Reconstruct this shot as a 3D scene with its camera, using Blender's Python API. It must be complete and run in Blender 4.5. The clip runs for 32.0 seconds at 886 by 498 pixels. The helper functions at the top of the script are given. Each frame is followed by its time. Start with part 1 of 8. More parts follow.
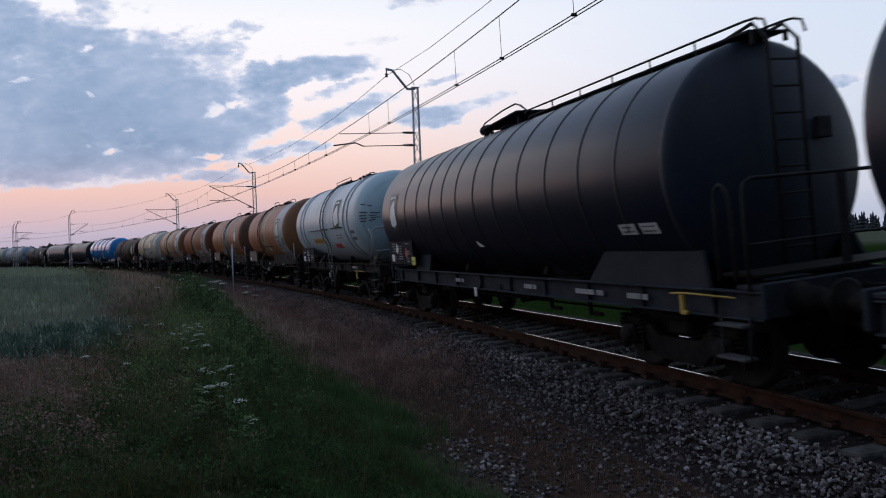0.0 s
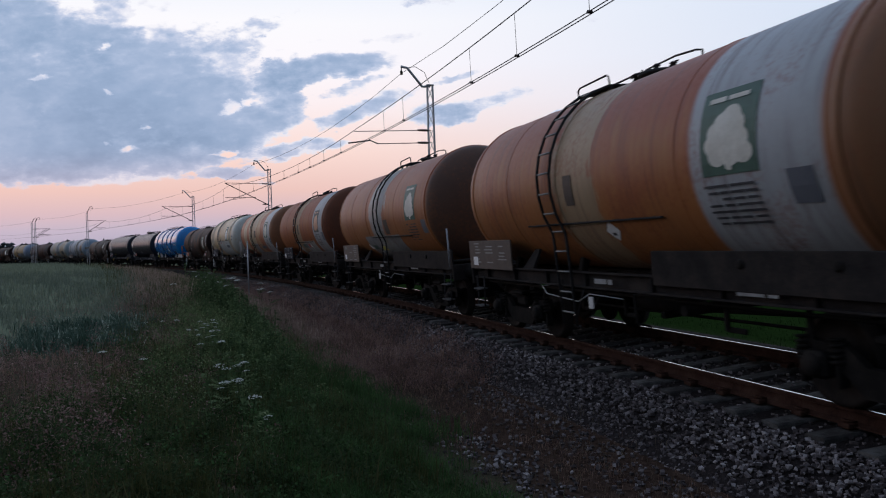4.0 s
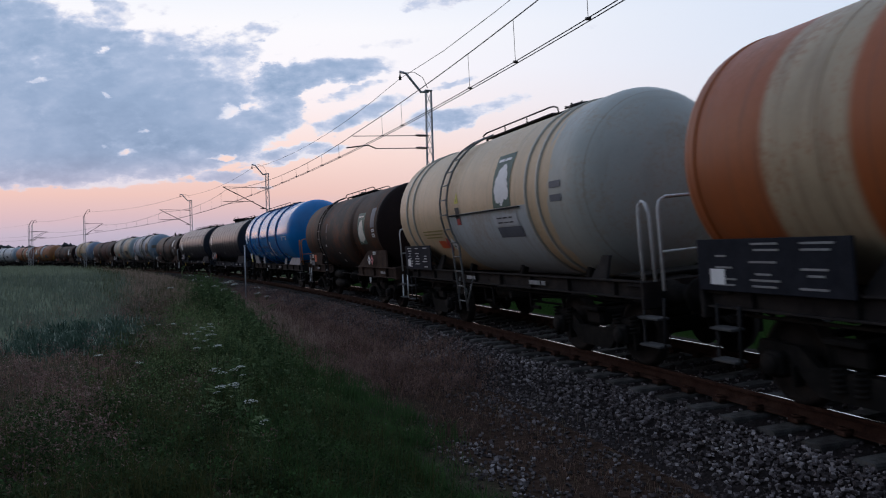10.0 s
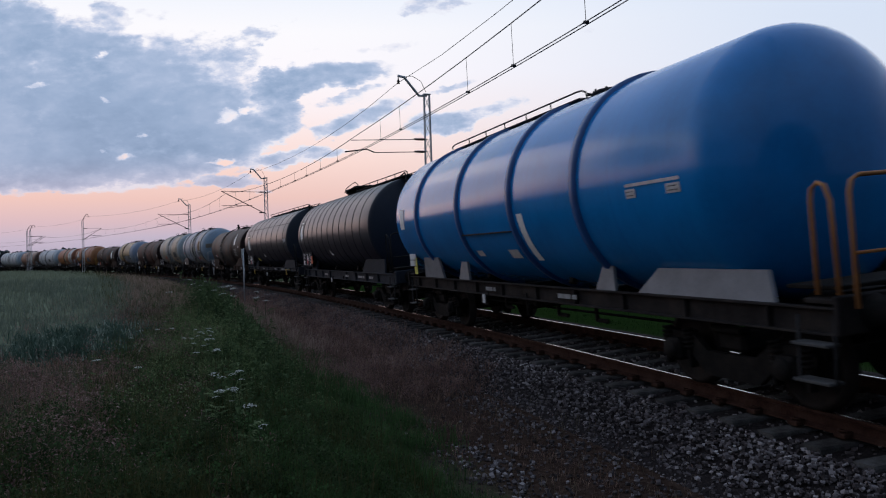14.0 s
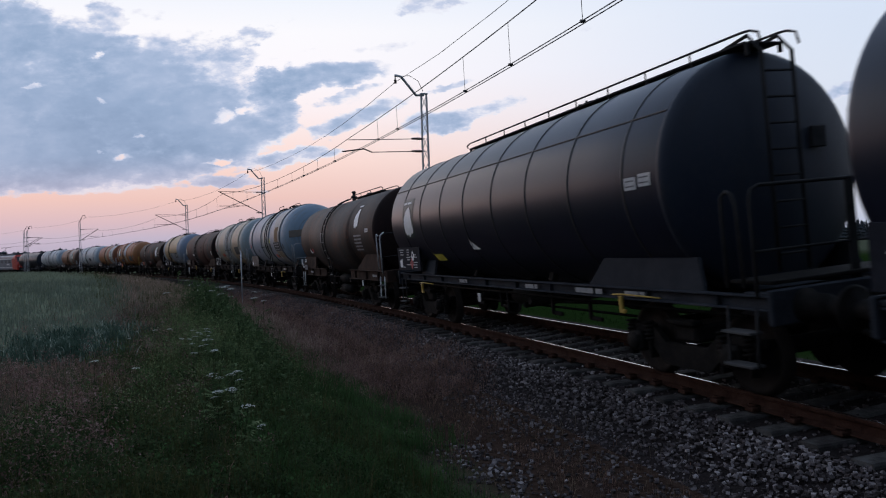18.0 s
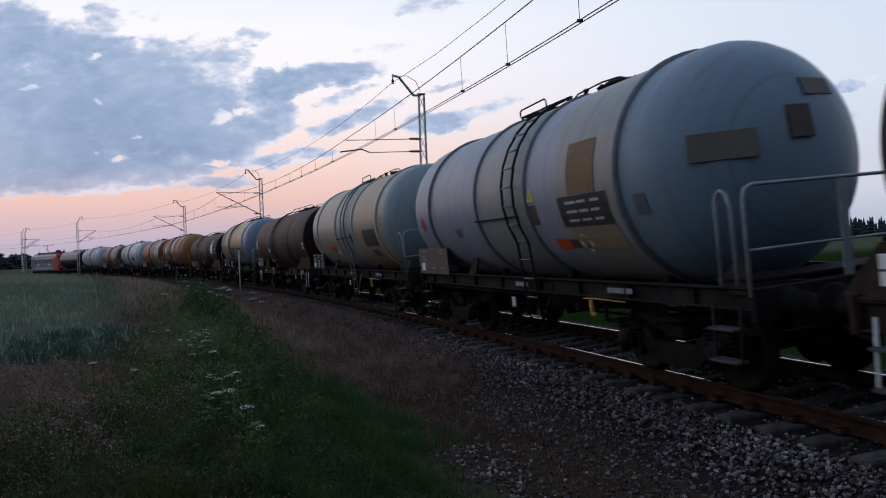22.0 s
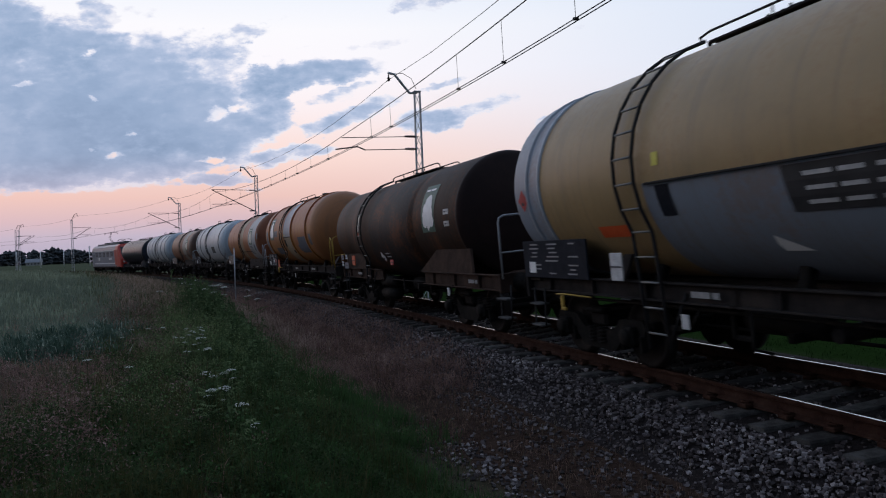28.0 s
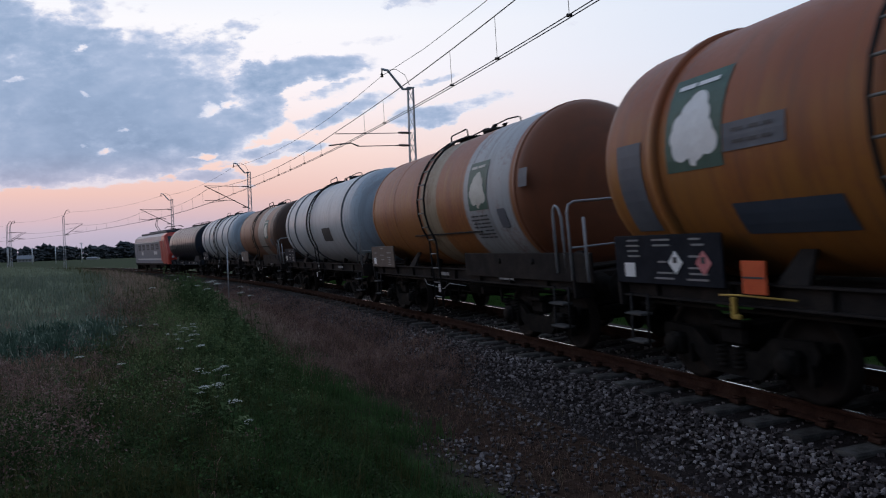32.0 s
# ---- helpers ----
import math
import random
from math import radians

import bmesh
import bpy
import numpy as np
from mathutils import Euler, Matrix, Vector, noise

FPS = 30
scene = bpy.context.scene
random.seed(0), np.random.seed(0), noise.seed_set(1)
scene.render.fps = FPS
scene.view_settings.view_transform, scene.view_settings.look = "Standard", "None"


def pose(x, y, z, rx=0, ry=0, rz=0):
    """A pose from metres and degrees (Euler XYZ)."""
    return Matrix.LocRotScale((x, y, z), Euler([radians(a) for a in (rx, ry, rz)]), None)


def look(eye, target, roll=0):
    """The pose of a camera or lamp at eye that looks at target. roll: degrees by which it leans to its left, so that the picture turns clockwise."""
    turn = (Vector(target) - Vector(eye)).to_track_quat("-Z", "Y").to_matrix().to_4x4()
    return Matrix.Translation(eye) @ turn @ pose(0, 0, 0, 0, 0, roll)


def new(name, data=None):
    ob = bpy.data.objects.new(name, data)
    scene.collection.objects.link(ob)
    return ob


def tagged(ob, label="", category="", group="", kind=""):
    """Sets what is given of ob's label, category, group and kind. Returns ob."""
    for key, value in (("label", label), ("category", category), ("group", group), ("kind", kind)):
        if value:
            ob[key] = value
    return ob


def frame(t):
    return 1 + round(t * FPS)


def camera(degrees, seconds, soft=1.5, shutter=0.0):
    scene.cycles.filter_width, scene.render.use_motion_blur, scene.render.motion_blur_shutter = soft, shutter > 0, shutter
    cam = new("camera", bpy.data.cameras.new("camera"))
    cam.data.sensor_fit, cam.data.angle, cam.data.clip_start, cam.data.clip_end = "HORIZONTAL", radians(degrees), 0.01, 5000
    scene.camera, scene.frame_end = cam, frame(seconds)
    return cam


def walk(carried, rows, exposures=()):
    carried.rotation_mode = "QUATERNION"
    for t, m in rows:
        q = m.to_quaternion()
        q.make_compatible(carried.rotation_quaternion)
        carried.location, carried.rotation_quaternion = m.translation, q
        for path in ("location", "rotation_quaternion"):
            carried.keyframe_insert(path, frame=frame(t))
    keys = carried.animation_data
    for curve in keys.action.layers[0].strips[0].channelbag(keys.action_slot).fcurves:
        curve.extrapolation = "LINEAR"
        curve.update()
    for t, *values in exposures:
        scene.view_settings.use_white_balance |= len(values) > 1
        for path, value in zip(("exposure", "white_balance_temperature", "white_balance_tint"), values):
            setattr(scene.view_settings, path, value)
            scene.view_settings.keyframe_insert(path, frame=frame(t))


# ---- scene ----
# ---- camera: stands beside the line and turns a little in the hand ----
EYE = Vector((0.0, 0.0, 1.6445))  # heights are above the rail head
cam = camera(61.43, 32.0, soft=1.1, shutter=0.25)


def aim(yaw, pitch, roll):
    """Pose of the camera from degrees: yaw to the left of +y, pitch up, roll."""
    a, b = radians(yaw), radians(pitch)
    return look(EYE, EYE + Vector((-math.sin(a) * math.cos(b), math.cos(a) * math.cos(b), math.sin(b))), roll)


walk(cam, [
    (0, aim(-0.595, -0.330, -2.078)), (0.5, aim(-0.262, -0.390, -1.989)), (1, aim(0.101, -0.419, -1.988)),
    (1.5, aim(0.332, -0.444, -2.051)), (2, aim(0.470, -0.457, -2.090)), (2.5, aim(0.518, -0.475, -2.013)),
    (3, aim(0.527, -0.489, -1.942)), (3.5, aim(0.520, -0.489, -1.934)), (5.5, aim(0.467, -0.355, -1.597)),
    (6, aim(0.453, -0.327, -1.610)), (6.5, aim(0.411, -0.268, -1.665)), (7, aim(0.383, -0.232, -1.743)),
    (7.5, aim(0.366, -0.207, -1.775)), (8, aim(0.369, -0.203, -1.714)), (8.5, aim(0.354, -0.167, -1.565)),
    (9, aim(0.329, -0.119, -1.488)), (9.5, aim(0.313, -0.098, -1.494)), (10, aim(0.302, -0.076, -1.513)),
    (10.5, aim(0.273, -0.033, -1.520)), (11, aim(0.252, 0.002, -1.472)), (11.5, aim(0.269, 0.036, -1.448)),
    (12, aim(0.261, 0.065, -1.483)), (12.5, aim(0.236, 0.099, -1.543)), (13, aim(0.209, 0.139, -1.601)),
    (13.5, aim(0.192, 0.171, -1.659)), (14, aim(0.195, 0.204, -1.687)), (14.5, aim(0.164, 0.259, -1.640)),
    (16.5, aim(0.091, 0.257, -1.950)), (17, aim(0.068, 0.184, -1.972)), (17.5, aim(0.042, 0.168, -1.911)),
    (18, aim(0.020, 0.153, -1.923)), (18.5, aim(0.004, 0.169, -1.992)), (19, aim(0.005, 0.202, -2.015)),
    (19.5, aim(0.010, 0.240, -1.932)), (20, aim(-0.025, 0.296, -1.923)), (20.5, aim(-0.065, 0.291, -2.009)),
    (21, aim(-0.098, 0.205, -2.093)), (21.5, aim(-0.108, 0.143, -2.167)), (22, aim(-0.117, 0.149, -2.173)),
    (22.5, aim(-0.134, 0.162, -2.119)), (23, aim(-0.138, 0.163, -2.114)), (23.5, aim(-0.151, 0.191, -2.204)),
    (24, aim(-0.167, 0.229, -2.319)), (24.5, aim(-0.198, 0.259, -2.384)), (25, aim(-0.220, 0.260, -2.420)),
    (25.5, aim(-0.230, 0.205, -2.408)), (27.5, aim(-0.364, -0.040, -1.977)), (28, aim(-0.458, -0.038, -2.051)),
    (28.5, aim(-0.468, -0.049, -2.122)), (29, aim(-0.463, -0.057, -2.186)), (29.5, aim(-0.496, -0.108, -2.251)),
    (30, aim(-0.571, -0.252, -2.264)), (30.5, aim(-0.702, -0.383, -2.249)), (31, aim(-0.828, -0.427, -2.248)),
    (31.5, aim(-0.896, -0.391, -2.189)), (32, aim(-0.947, -0.330, -2.057)),
])

# ---- world: dusk sky with broken cloud, the sun just down behind the field ----
def node(tree, kind, inputs=None):
    n = tree.nodes.new(kind)
    for key, value in (inputs or {}).items():
        if isinstance(value, bpy.types.NodeSocket):
            tree.links.new(value, n.inputs[key])
        else:
            n.inputs[key].default_value = value
    return n


def calc(tree, op, a, b=0.0, c=0.0, clamp=False):
    n = tree.nodes.new("ShaderNodeMath")
    n.operation, n.use_clamp = op, clamp
    for i, value in enumerate((a, b, c)):
        if isinstance(value, bpy.types.NodeSocket):
            tree.links.new(value, n.inputs[i])
        else:
            n.inputs[i].default_value = value
    return n.outputs[0]


def ramp(tree, fac, stops, mode="LINEAR"):
    n = node(tree, "ShaderNodeValToRGB", {0: fac})
    n.color_ramp.interpolation = mode
    for i, (pos, col) in enumerate(stops):
        e = n.color_ramp.elements[i] if i < 2 else n.color_ramp.elements.new(pos)
        e.position, e.color = pos, (*col, 1)
    return n.outputs[0]


def mixed(tree, fac, a, b, blend="MIX"):
    n = tree.nodes.new("ShaderNodeMix")
    n.data_type, n.blend_type = "RGBA", blend
    for i, value in ((0, fac), (6, a), (7, b)):
        if isinstance(value, bpy.types.NodeSocket):
            tree.links.new(value, n.inputs[i])
        else:
            n.inputs[i].default_value = value
    return n.outputs[2]


def smooth(tree, value, low, high):
    n = node(tree, "ShaderNodeMapRange", {0: value, 1: low, 2: high})
    n.interpolation_type = "SMOOTHSTEP"
    return n.outputs[0]


def rgb(*c):
    return (*c, 1.0)


def build_world():
    w = bpy.data.worlds.new("dusk_sky")
    scene.world = w
    w.use_nodes = True
    t = w.node_tree
    t.nodes.clear()
    sky = t.nodes.new("ShaderNodeTexSky")
    sky.sky_type, sky.sun_disc, sky.sun_elevation, sky.sun_rotation = "NISHITA", False, radians(1.0), radians(-32)
    at = node(t, "ShaderNodeTexCoord").outputs["Generated"]
    sep = node(t, "ShaderNodeSeparateXYZ", {0: at})
    x, y, z = sep.outputs
    deep = calc(t, "MAXIMUM", calc(t, "ABSOLUTE", y), 0.12)
    u = calc(t, "DIVIDE", x, deep)
    v = calc(t, "DIVIDE", z, deep)
    # clear air: pink low over the sunset, pale above, bluer away from it
    flatlen = calc(t, "SQRT", calc(t, "ADD", calc(t, "MULTIPLY", x, x), calc(t, "ADD", calc(t, "MULTIPLY", y, y), 0.0001)))
    up = calc(t, "MULTIPLY", calc(t, "DIVIDE", z, flatlen), 2.1, clamp=True)
    warm = ramp(t, up, [(0.0, (0.36, 0.38, 0.53)), (0.06, (0.51, 0.46, 0.59)), (0.10, (0.66, 0.49, 0.55)), (0.16, (0.84, 0.565, 0.525)), (0.26, (0.96, 0.71, 0.655)), (0.40, (0.98, 0.87, 0.89)), (0.50, (0.98, 0.94, 0.99)), (0.62, (0.97, 0.96, 1.0)), (0.85, (0.74, 0.84, 0.99)), (1.0, (0.50, 0.63, 0.90))])
    cool = ramp(t, up, [(0.0, (0.43, 0.48, 0.63)), (0.12, (0.63, 0.66, 0.77)), (0.40, (0.70, 0.77, 0.90)), (0.70, (0.66, 0.76, 0.93)), (1.0, (0.54, 0.68, 0.94))])
    side = calc(t, "MULTIPLY_ADD", u, 1.15, 0.25, clamp=True)
    back = calc(t, "MULTIPLY_ADD", y, -2.0, 0.2, clamp=True)
    side = smooth(t, calc(t, "MAXIMUM", side, back), 0.0, 1.0)
    air = mixed(t, side, warm, cool)
    # clouds (u, v, half-width, half-height, weight, slope): the great bank, smaller torn streaks, and bright breaks in the bank
    plane = node(t, "ShaderNodeCombineXYZ", {0: u, 1: calc(t, "MULTIPLY", v, 1.9), 2: 0.0}).outputs[0]
    big = node(t, "ShaderNodeTexNoise", {0: plane, "Scale": 9.0, "Detail": 9.0, "Roughness": 0.56})
    fine = node(t, "ShaderNodeTexNoise", {0: plane, "Scale": 30.0, "Detail": 7.0, "Roughness": 0.58})
    puffs = node(t, "ShaderNodeTexNoise", {0: plane, "Scale": 62.0, "Detail": 5.0, "Roughness": 0.55}).outputs[0]
    soft = node(t, "ShaderNodeTexNoise", {0: plane, "Scale": 6.0, "Detail": 5.0, "Roughness": 0.55}).outputs[0]
    bc = node(t, "ShaderNodeSeparateXYZ", {0: big.outputs[1]}).outputs
    fc = node(t, "ShaderNodeSeparateXYZ", {0: fine.outputs[1]}).outputs

    def off(value, k):
        return calc(t, "MULTIPLY", calc(t, "SUBTRACT", value, 0.5), k)

    def warped(base, k, coarse, small):
        return calc(t, "ADD", calc(t, "ADD", base, off(bc[k], coarse)), off(fc[k], small))

    wide = warped(u, 0, 0.10, 0.05), warped(v, 1, 0.06, 0.03)
    near = warped(u, 1, 0.05, 0.05), warped(v, 0, 0.022, 0.026)
    rag = calc(t, "ADD", off(bc[2], 0.8), calc(t, "ADD", off(fc[2], 1.1), off(puffs, 0.6)))
    bank = [(-0.519, 0.194, 0.25, 0.08, 1.3, 0), (-0.578, 0.306, 0.072, 0.042, 1.2, 0), (-0.502, 0.285, 0.064, 0.029, 1.15, 0), (-0.449, 0.323, 0.026, 0.02, 0.8, 0), (-0.422, 0.263, 0.049, 0.032, 1.1, -0.2),
            (-0.359, 0.228, 0.08, 0.036, 1.15, -0.15), (-0.333, 0.189, 0.083, 0.044, 1.25, 0), (-0.292, 0.161, 0.061, 0.03, 1.1, 0.2), (-0.234, 0.186, 0.055, 0.023, 1.05, 0.15), (-0.214, 0.227, 0.047, 0.02, 1, 0.2),
            (-0.407, 0.128, 0.114, 0.02, 1.15, 0), (-0.529, 0.111, 0.114, 0.015, 1.1, 0), (-0.308, 0.262, 0.064, 0.032, 0.6, 0), (-0.708, 0.264, 0.152, 0.106, 1.2, 0)]
    streaks = [(-0.149, 0.241, 0.072, 0.013, 1.05, 0.06), (-0.1, 0.246, 0.024, 0.008, 0.95, -0.1), (-0.105, 0.183, 0.067, 0.011, 1, 0.28), (0.001, 0.172, 0.044, 0.013, 0.95, 0.1), (0.054, 0.185, 0.057, 0.009, 0.85, 0.25),
               (0.182, 0.168, 0.039, 0.007, 0.8, 0.05), (-0.194, 0.133, 0.067, 0.009, 1, 0.12), (-0.297, 0.107, 0.047, 0.008, 0.9, 0), (-0.572, 0.08, 0.039, 0.005, 0.75, 0), (-0.492, 0.077, 0.045, 0.004, 0.5, 0),
               (-0.251, 0.295, 0.042, 0.008, 0.5, 0.15), (-0.161, 0.272, 0.017, 0.005, 0.45, 0), (-0.069, 0.275, 0.035, 0.006, 0.5, 0.2), (-0.189, 0.316, 0.03, 0.004, 0.4, 0.1), (-0.007, 0.327, 0.045, 0.01, 0.75, 0.1),
               (-0.139, 0.209, 0.047, 0.008, 0.62, 0.1), (-0.108, 0.219, 0.03, 0.006, 0.6, 0.2), (0.013, 0.221, 0.03, 0.006, 0.7, 0.15), (-0.252, 0.087, 0.018, 0.006, 0.55, 0), (0.542, 0.196, 0.057, 0.008, 0.8, 0.25),
               (0.549, 0.165, 0.03, 0.004, 0.45, 0.1), (-0.386, 0.332, 0.03, 0.006, 0.4, 0), (-0.275, 0.237, 0.03, 0.007, 0.6, 0.1), (0.197, 0.285, 0.023, 0.003, 0.35, 0.2)]
    breaks = [(-0.541, 0.24, 0.023, 0.005), (-0.444, 0.218, 0.006, 0.005), (-0.409, 0.166, 0.009, 0.005), (-0.447, 0.149, 0.007, 0.005), (-0.422, 0.138, 0.023, 0.007), (-0.29, 0.19, 0.022, 0.014), (-0.262, 0.196, 0.02, 0.008), (-0.456, 0.28, 0.012, 0.008), (-0.293, 0.13, 0.03, 0.005)]
    streaks += [(0.95, 0.35, 0.25, 0.07, 0.9, 0), (-1.4, 0.4, 0.5, 0.15, 1, 0)]

    def blob(at, cu, cv, a, b, tilt):
        du = calc(t, "SUBTRACT", at[0], cu)
        dv = calc(t, "DIVIDE", calc(t, "SUBTRACT", calc(t, "SUBTRACT", at[1], cv), calc(t, "MULTIPLY", du, tilt)), b)
        du = calc(t, "DIVIDE", du, a)
        far = calc(t, "ADD", calc(t, "MULTIPLY", du, du), calc(t, "MULTIPLY", dv, dv))
        return calc(t, "SUBTRACT", 1.0, smooth(t, far, 0.1, 2.2))

    mass = torn = 0.0
    for cu, cv, a, b, k, tilt in bank + streaks:
        mass = calc(t, "MAXIMUM", mass, calc(t, "MULTIPLY", blob(wide if b > 0.015 else near, cu, cv, a, b * 1.2, tilt), k if b > 0.015 else k * 0.92))
    for cu, cv, a, b in breaks:
        torn = calc(t, "MAXIMUM", torn, blob(near, cu, cv, a * 0.6, b * 0.6, 0.06))
    dens = calc(t, "ADD", calc(t, "SUBTRACT", mass, calc(t, "MULTIPLY", torn, 0.55)), rag)
    base = calc(t, "MULTIPLY_ADD", u, -0.03, calc(t, "ADD", 0.073, calc(t, "ADD", off(bc[1], 0.05), off(fc[1], 0.02))))
    level = smooth(t, calc(t, "SUBTRACT", v, base), 0.0, 0.016)
    dens = calc(t, "SUBTRACT", dens, calc(t, "MULTIPLY", calc(t, "SUBTRACT", 1.0, level), 0.55))
    cover = smooth(t, dens, 0.28, 0.62)
    deepness = calc(t, "ADD", calc(t, "MULTIPLY", smooth(t, dens, 0.35, 1.30), 0.74), calc(t, "ADD", off(soft, 1.35), calc(t, "ADD", off(bc[0], 0.7), off(fc[0], 0.35))), clamp=True)
    cloud = ramp(t, deepness, [(0.0, (0.80, 0.81, 0.91)), (0.18, (0.58, 0.64, 0.81)), (0.42, (0.40, 0.50, 0.70)), (0.75, (0.285, 0.40, 0.60)), (1.0, (0.215, 0.325, 0.51))])
    low = smooth(t, v, 0.07, 0.15)
    cloud = mixed(t, low, mixed(t, 0.35, cloud, rgb(0.66, 0.48, 0.55)), cloud)
    whole = mixed(t, calc(t, "MULTIPLY", cover, 0.96), air, cloud)
    # the sky dims away from the sunset, most of all low down, and a little overhead
    away = smooth(t, calc(t, "ADD", calc(t, "MULTIPLY", y, 0.96), calc(t, "MULTIPLY", x, -0.26)), 0.34, -0.45)
    lowness = calc(t, "MULTIPLY_ADD", smooth(t, z, 0.15, 0.70), -0.42, 0.92)
    whole = mixed(t, calc(t, "MULTIPLY", away, lowness), whole, rgb(0.05, 0.07, 0.125))
    whole = mixed(t, calc(t, "MULTIPLY", smooth(t, z, 0.45, 0.9), 0.45), whole, rgb(0.24, 0.34, 0.52))
    # below the horizon: dim land
    land = calc(t, "GREATER_THAN", z, -0.002)
    whole = mixed(t, land, rgb(0.05, 0.055, 0.05), whole)
    glow = mixed(t, 0.05, whole, mixed(t, 1.0, sky.outputs[0], rgb(0.05, 0.05, 0.05), "MULTIPLY"))
    bg = node(t, "ShaderNodeBackground", {0: glow, 1: 1.0})
    node(t, "ShaderNodeOutputWorld", {0: bg.outputs[0]})


build_world()
sun = new("sun", bpy.data.lights.new("sun", "SUN"))
sun.data.energy, sun.data.angle, sun.data.color = 0.10, radians(25), (1.0, 0.72, 0.6)
sun.matrix_world = look((-60, 90, 25), (0, 0, 0))
scene.view_settings.exposure = 0.07

# ---- materials ----
MATS = {}


def surface(name, colours, rough=0.7, metal=0.0, scale=3.0, fine=40.0, bump=0.15, spread=0.6, streak=1.0, vary=0.0):
    """A weathered surface: two or three colours mixed by coarse and fine noise, with relief. streak > 1 draws the marks out downwards."""
    if name in MATS:
        return MATS[name]
    m = bpy.data.materials.new(name)
    m.use_nodes = True
    t = m.node_tree
    b = t.nodes["Principled BSDF"]
    at = node(t, "ShaderNodeTexCoord").outputs["Object"]
    at = node(t, "ShaderNodeMapping", {0: at, 3: (1.0, 1.0, 1.0 / streak)}).outputs[0]
    n1 = node(t, "ShaderNodeTexNoise", {0: at, "Scale": scale, "Detail": 6.0, "Roughness": 0.65}).outputs[0]
    n2 = node(t, "ShaderNodeTexNoise", {0: at, "Scale": fine, "Detail": 4.0, "Roughness": 0.6}).outputs[0]
    f = calc(t, "ADD", calc(t, "MULTIPLY", n1, 0.7), calc(t, "MULTIPLY", n2, 0.3))
    if vary:
        f = calc(t, "ADD", f, calc(t, "MULTIPLY", calc(t, "SUBTRACT", node(t, "ShaderNodeObjectInfo").outputs["Random"], 0.5), vary))
    half = spread * 0.25
    n = len(colours)
    stops = [(0.5 - half + 2 * half * i / max(1, n - 1), c) for i, c in enumerate(colours)]
    col = ramp(t, f, stops)
    t.links.new(col, b.inputs["Base Color"])
    t.links.new(calc(t, "MULTIPLY_ADD", n2, 0.3, rough - 0.15, clamp=True), b.inputs["Roughness"])
    b.inputs["Metallic"].default_value = metal
    if rough > 0.65:
        b.inputs["Specular IOR Level"].default_value = 0.05
    if bump:
        bp = node(t, "ShaderNodeBump", {"Strength": bump, "Distance": 0.02, "Height": calc(t, "ADD", n1, n2)})
        t.links.new(bp.outputs[0], b.inputs["Normal"])
    MATS[name] = m
    return m


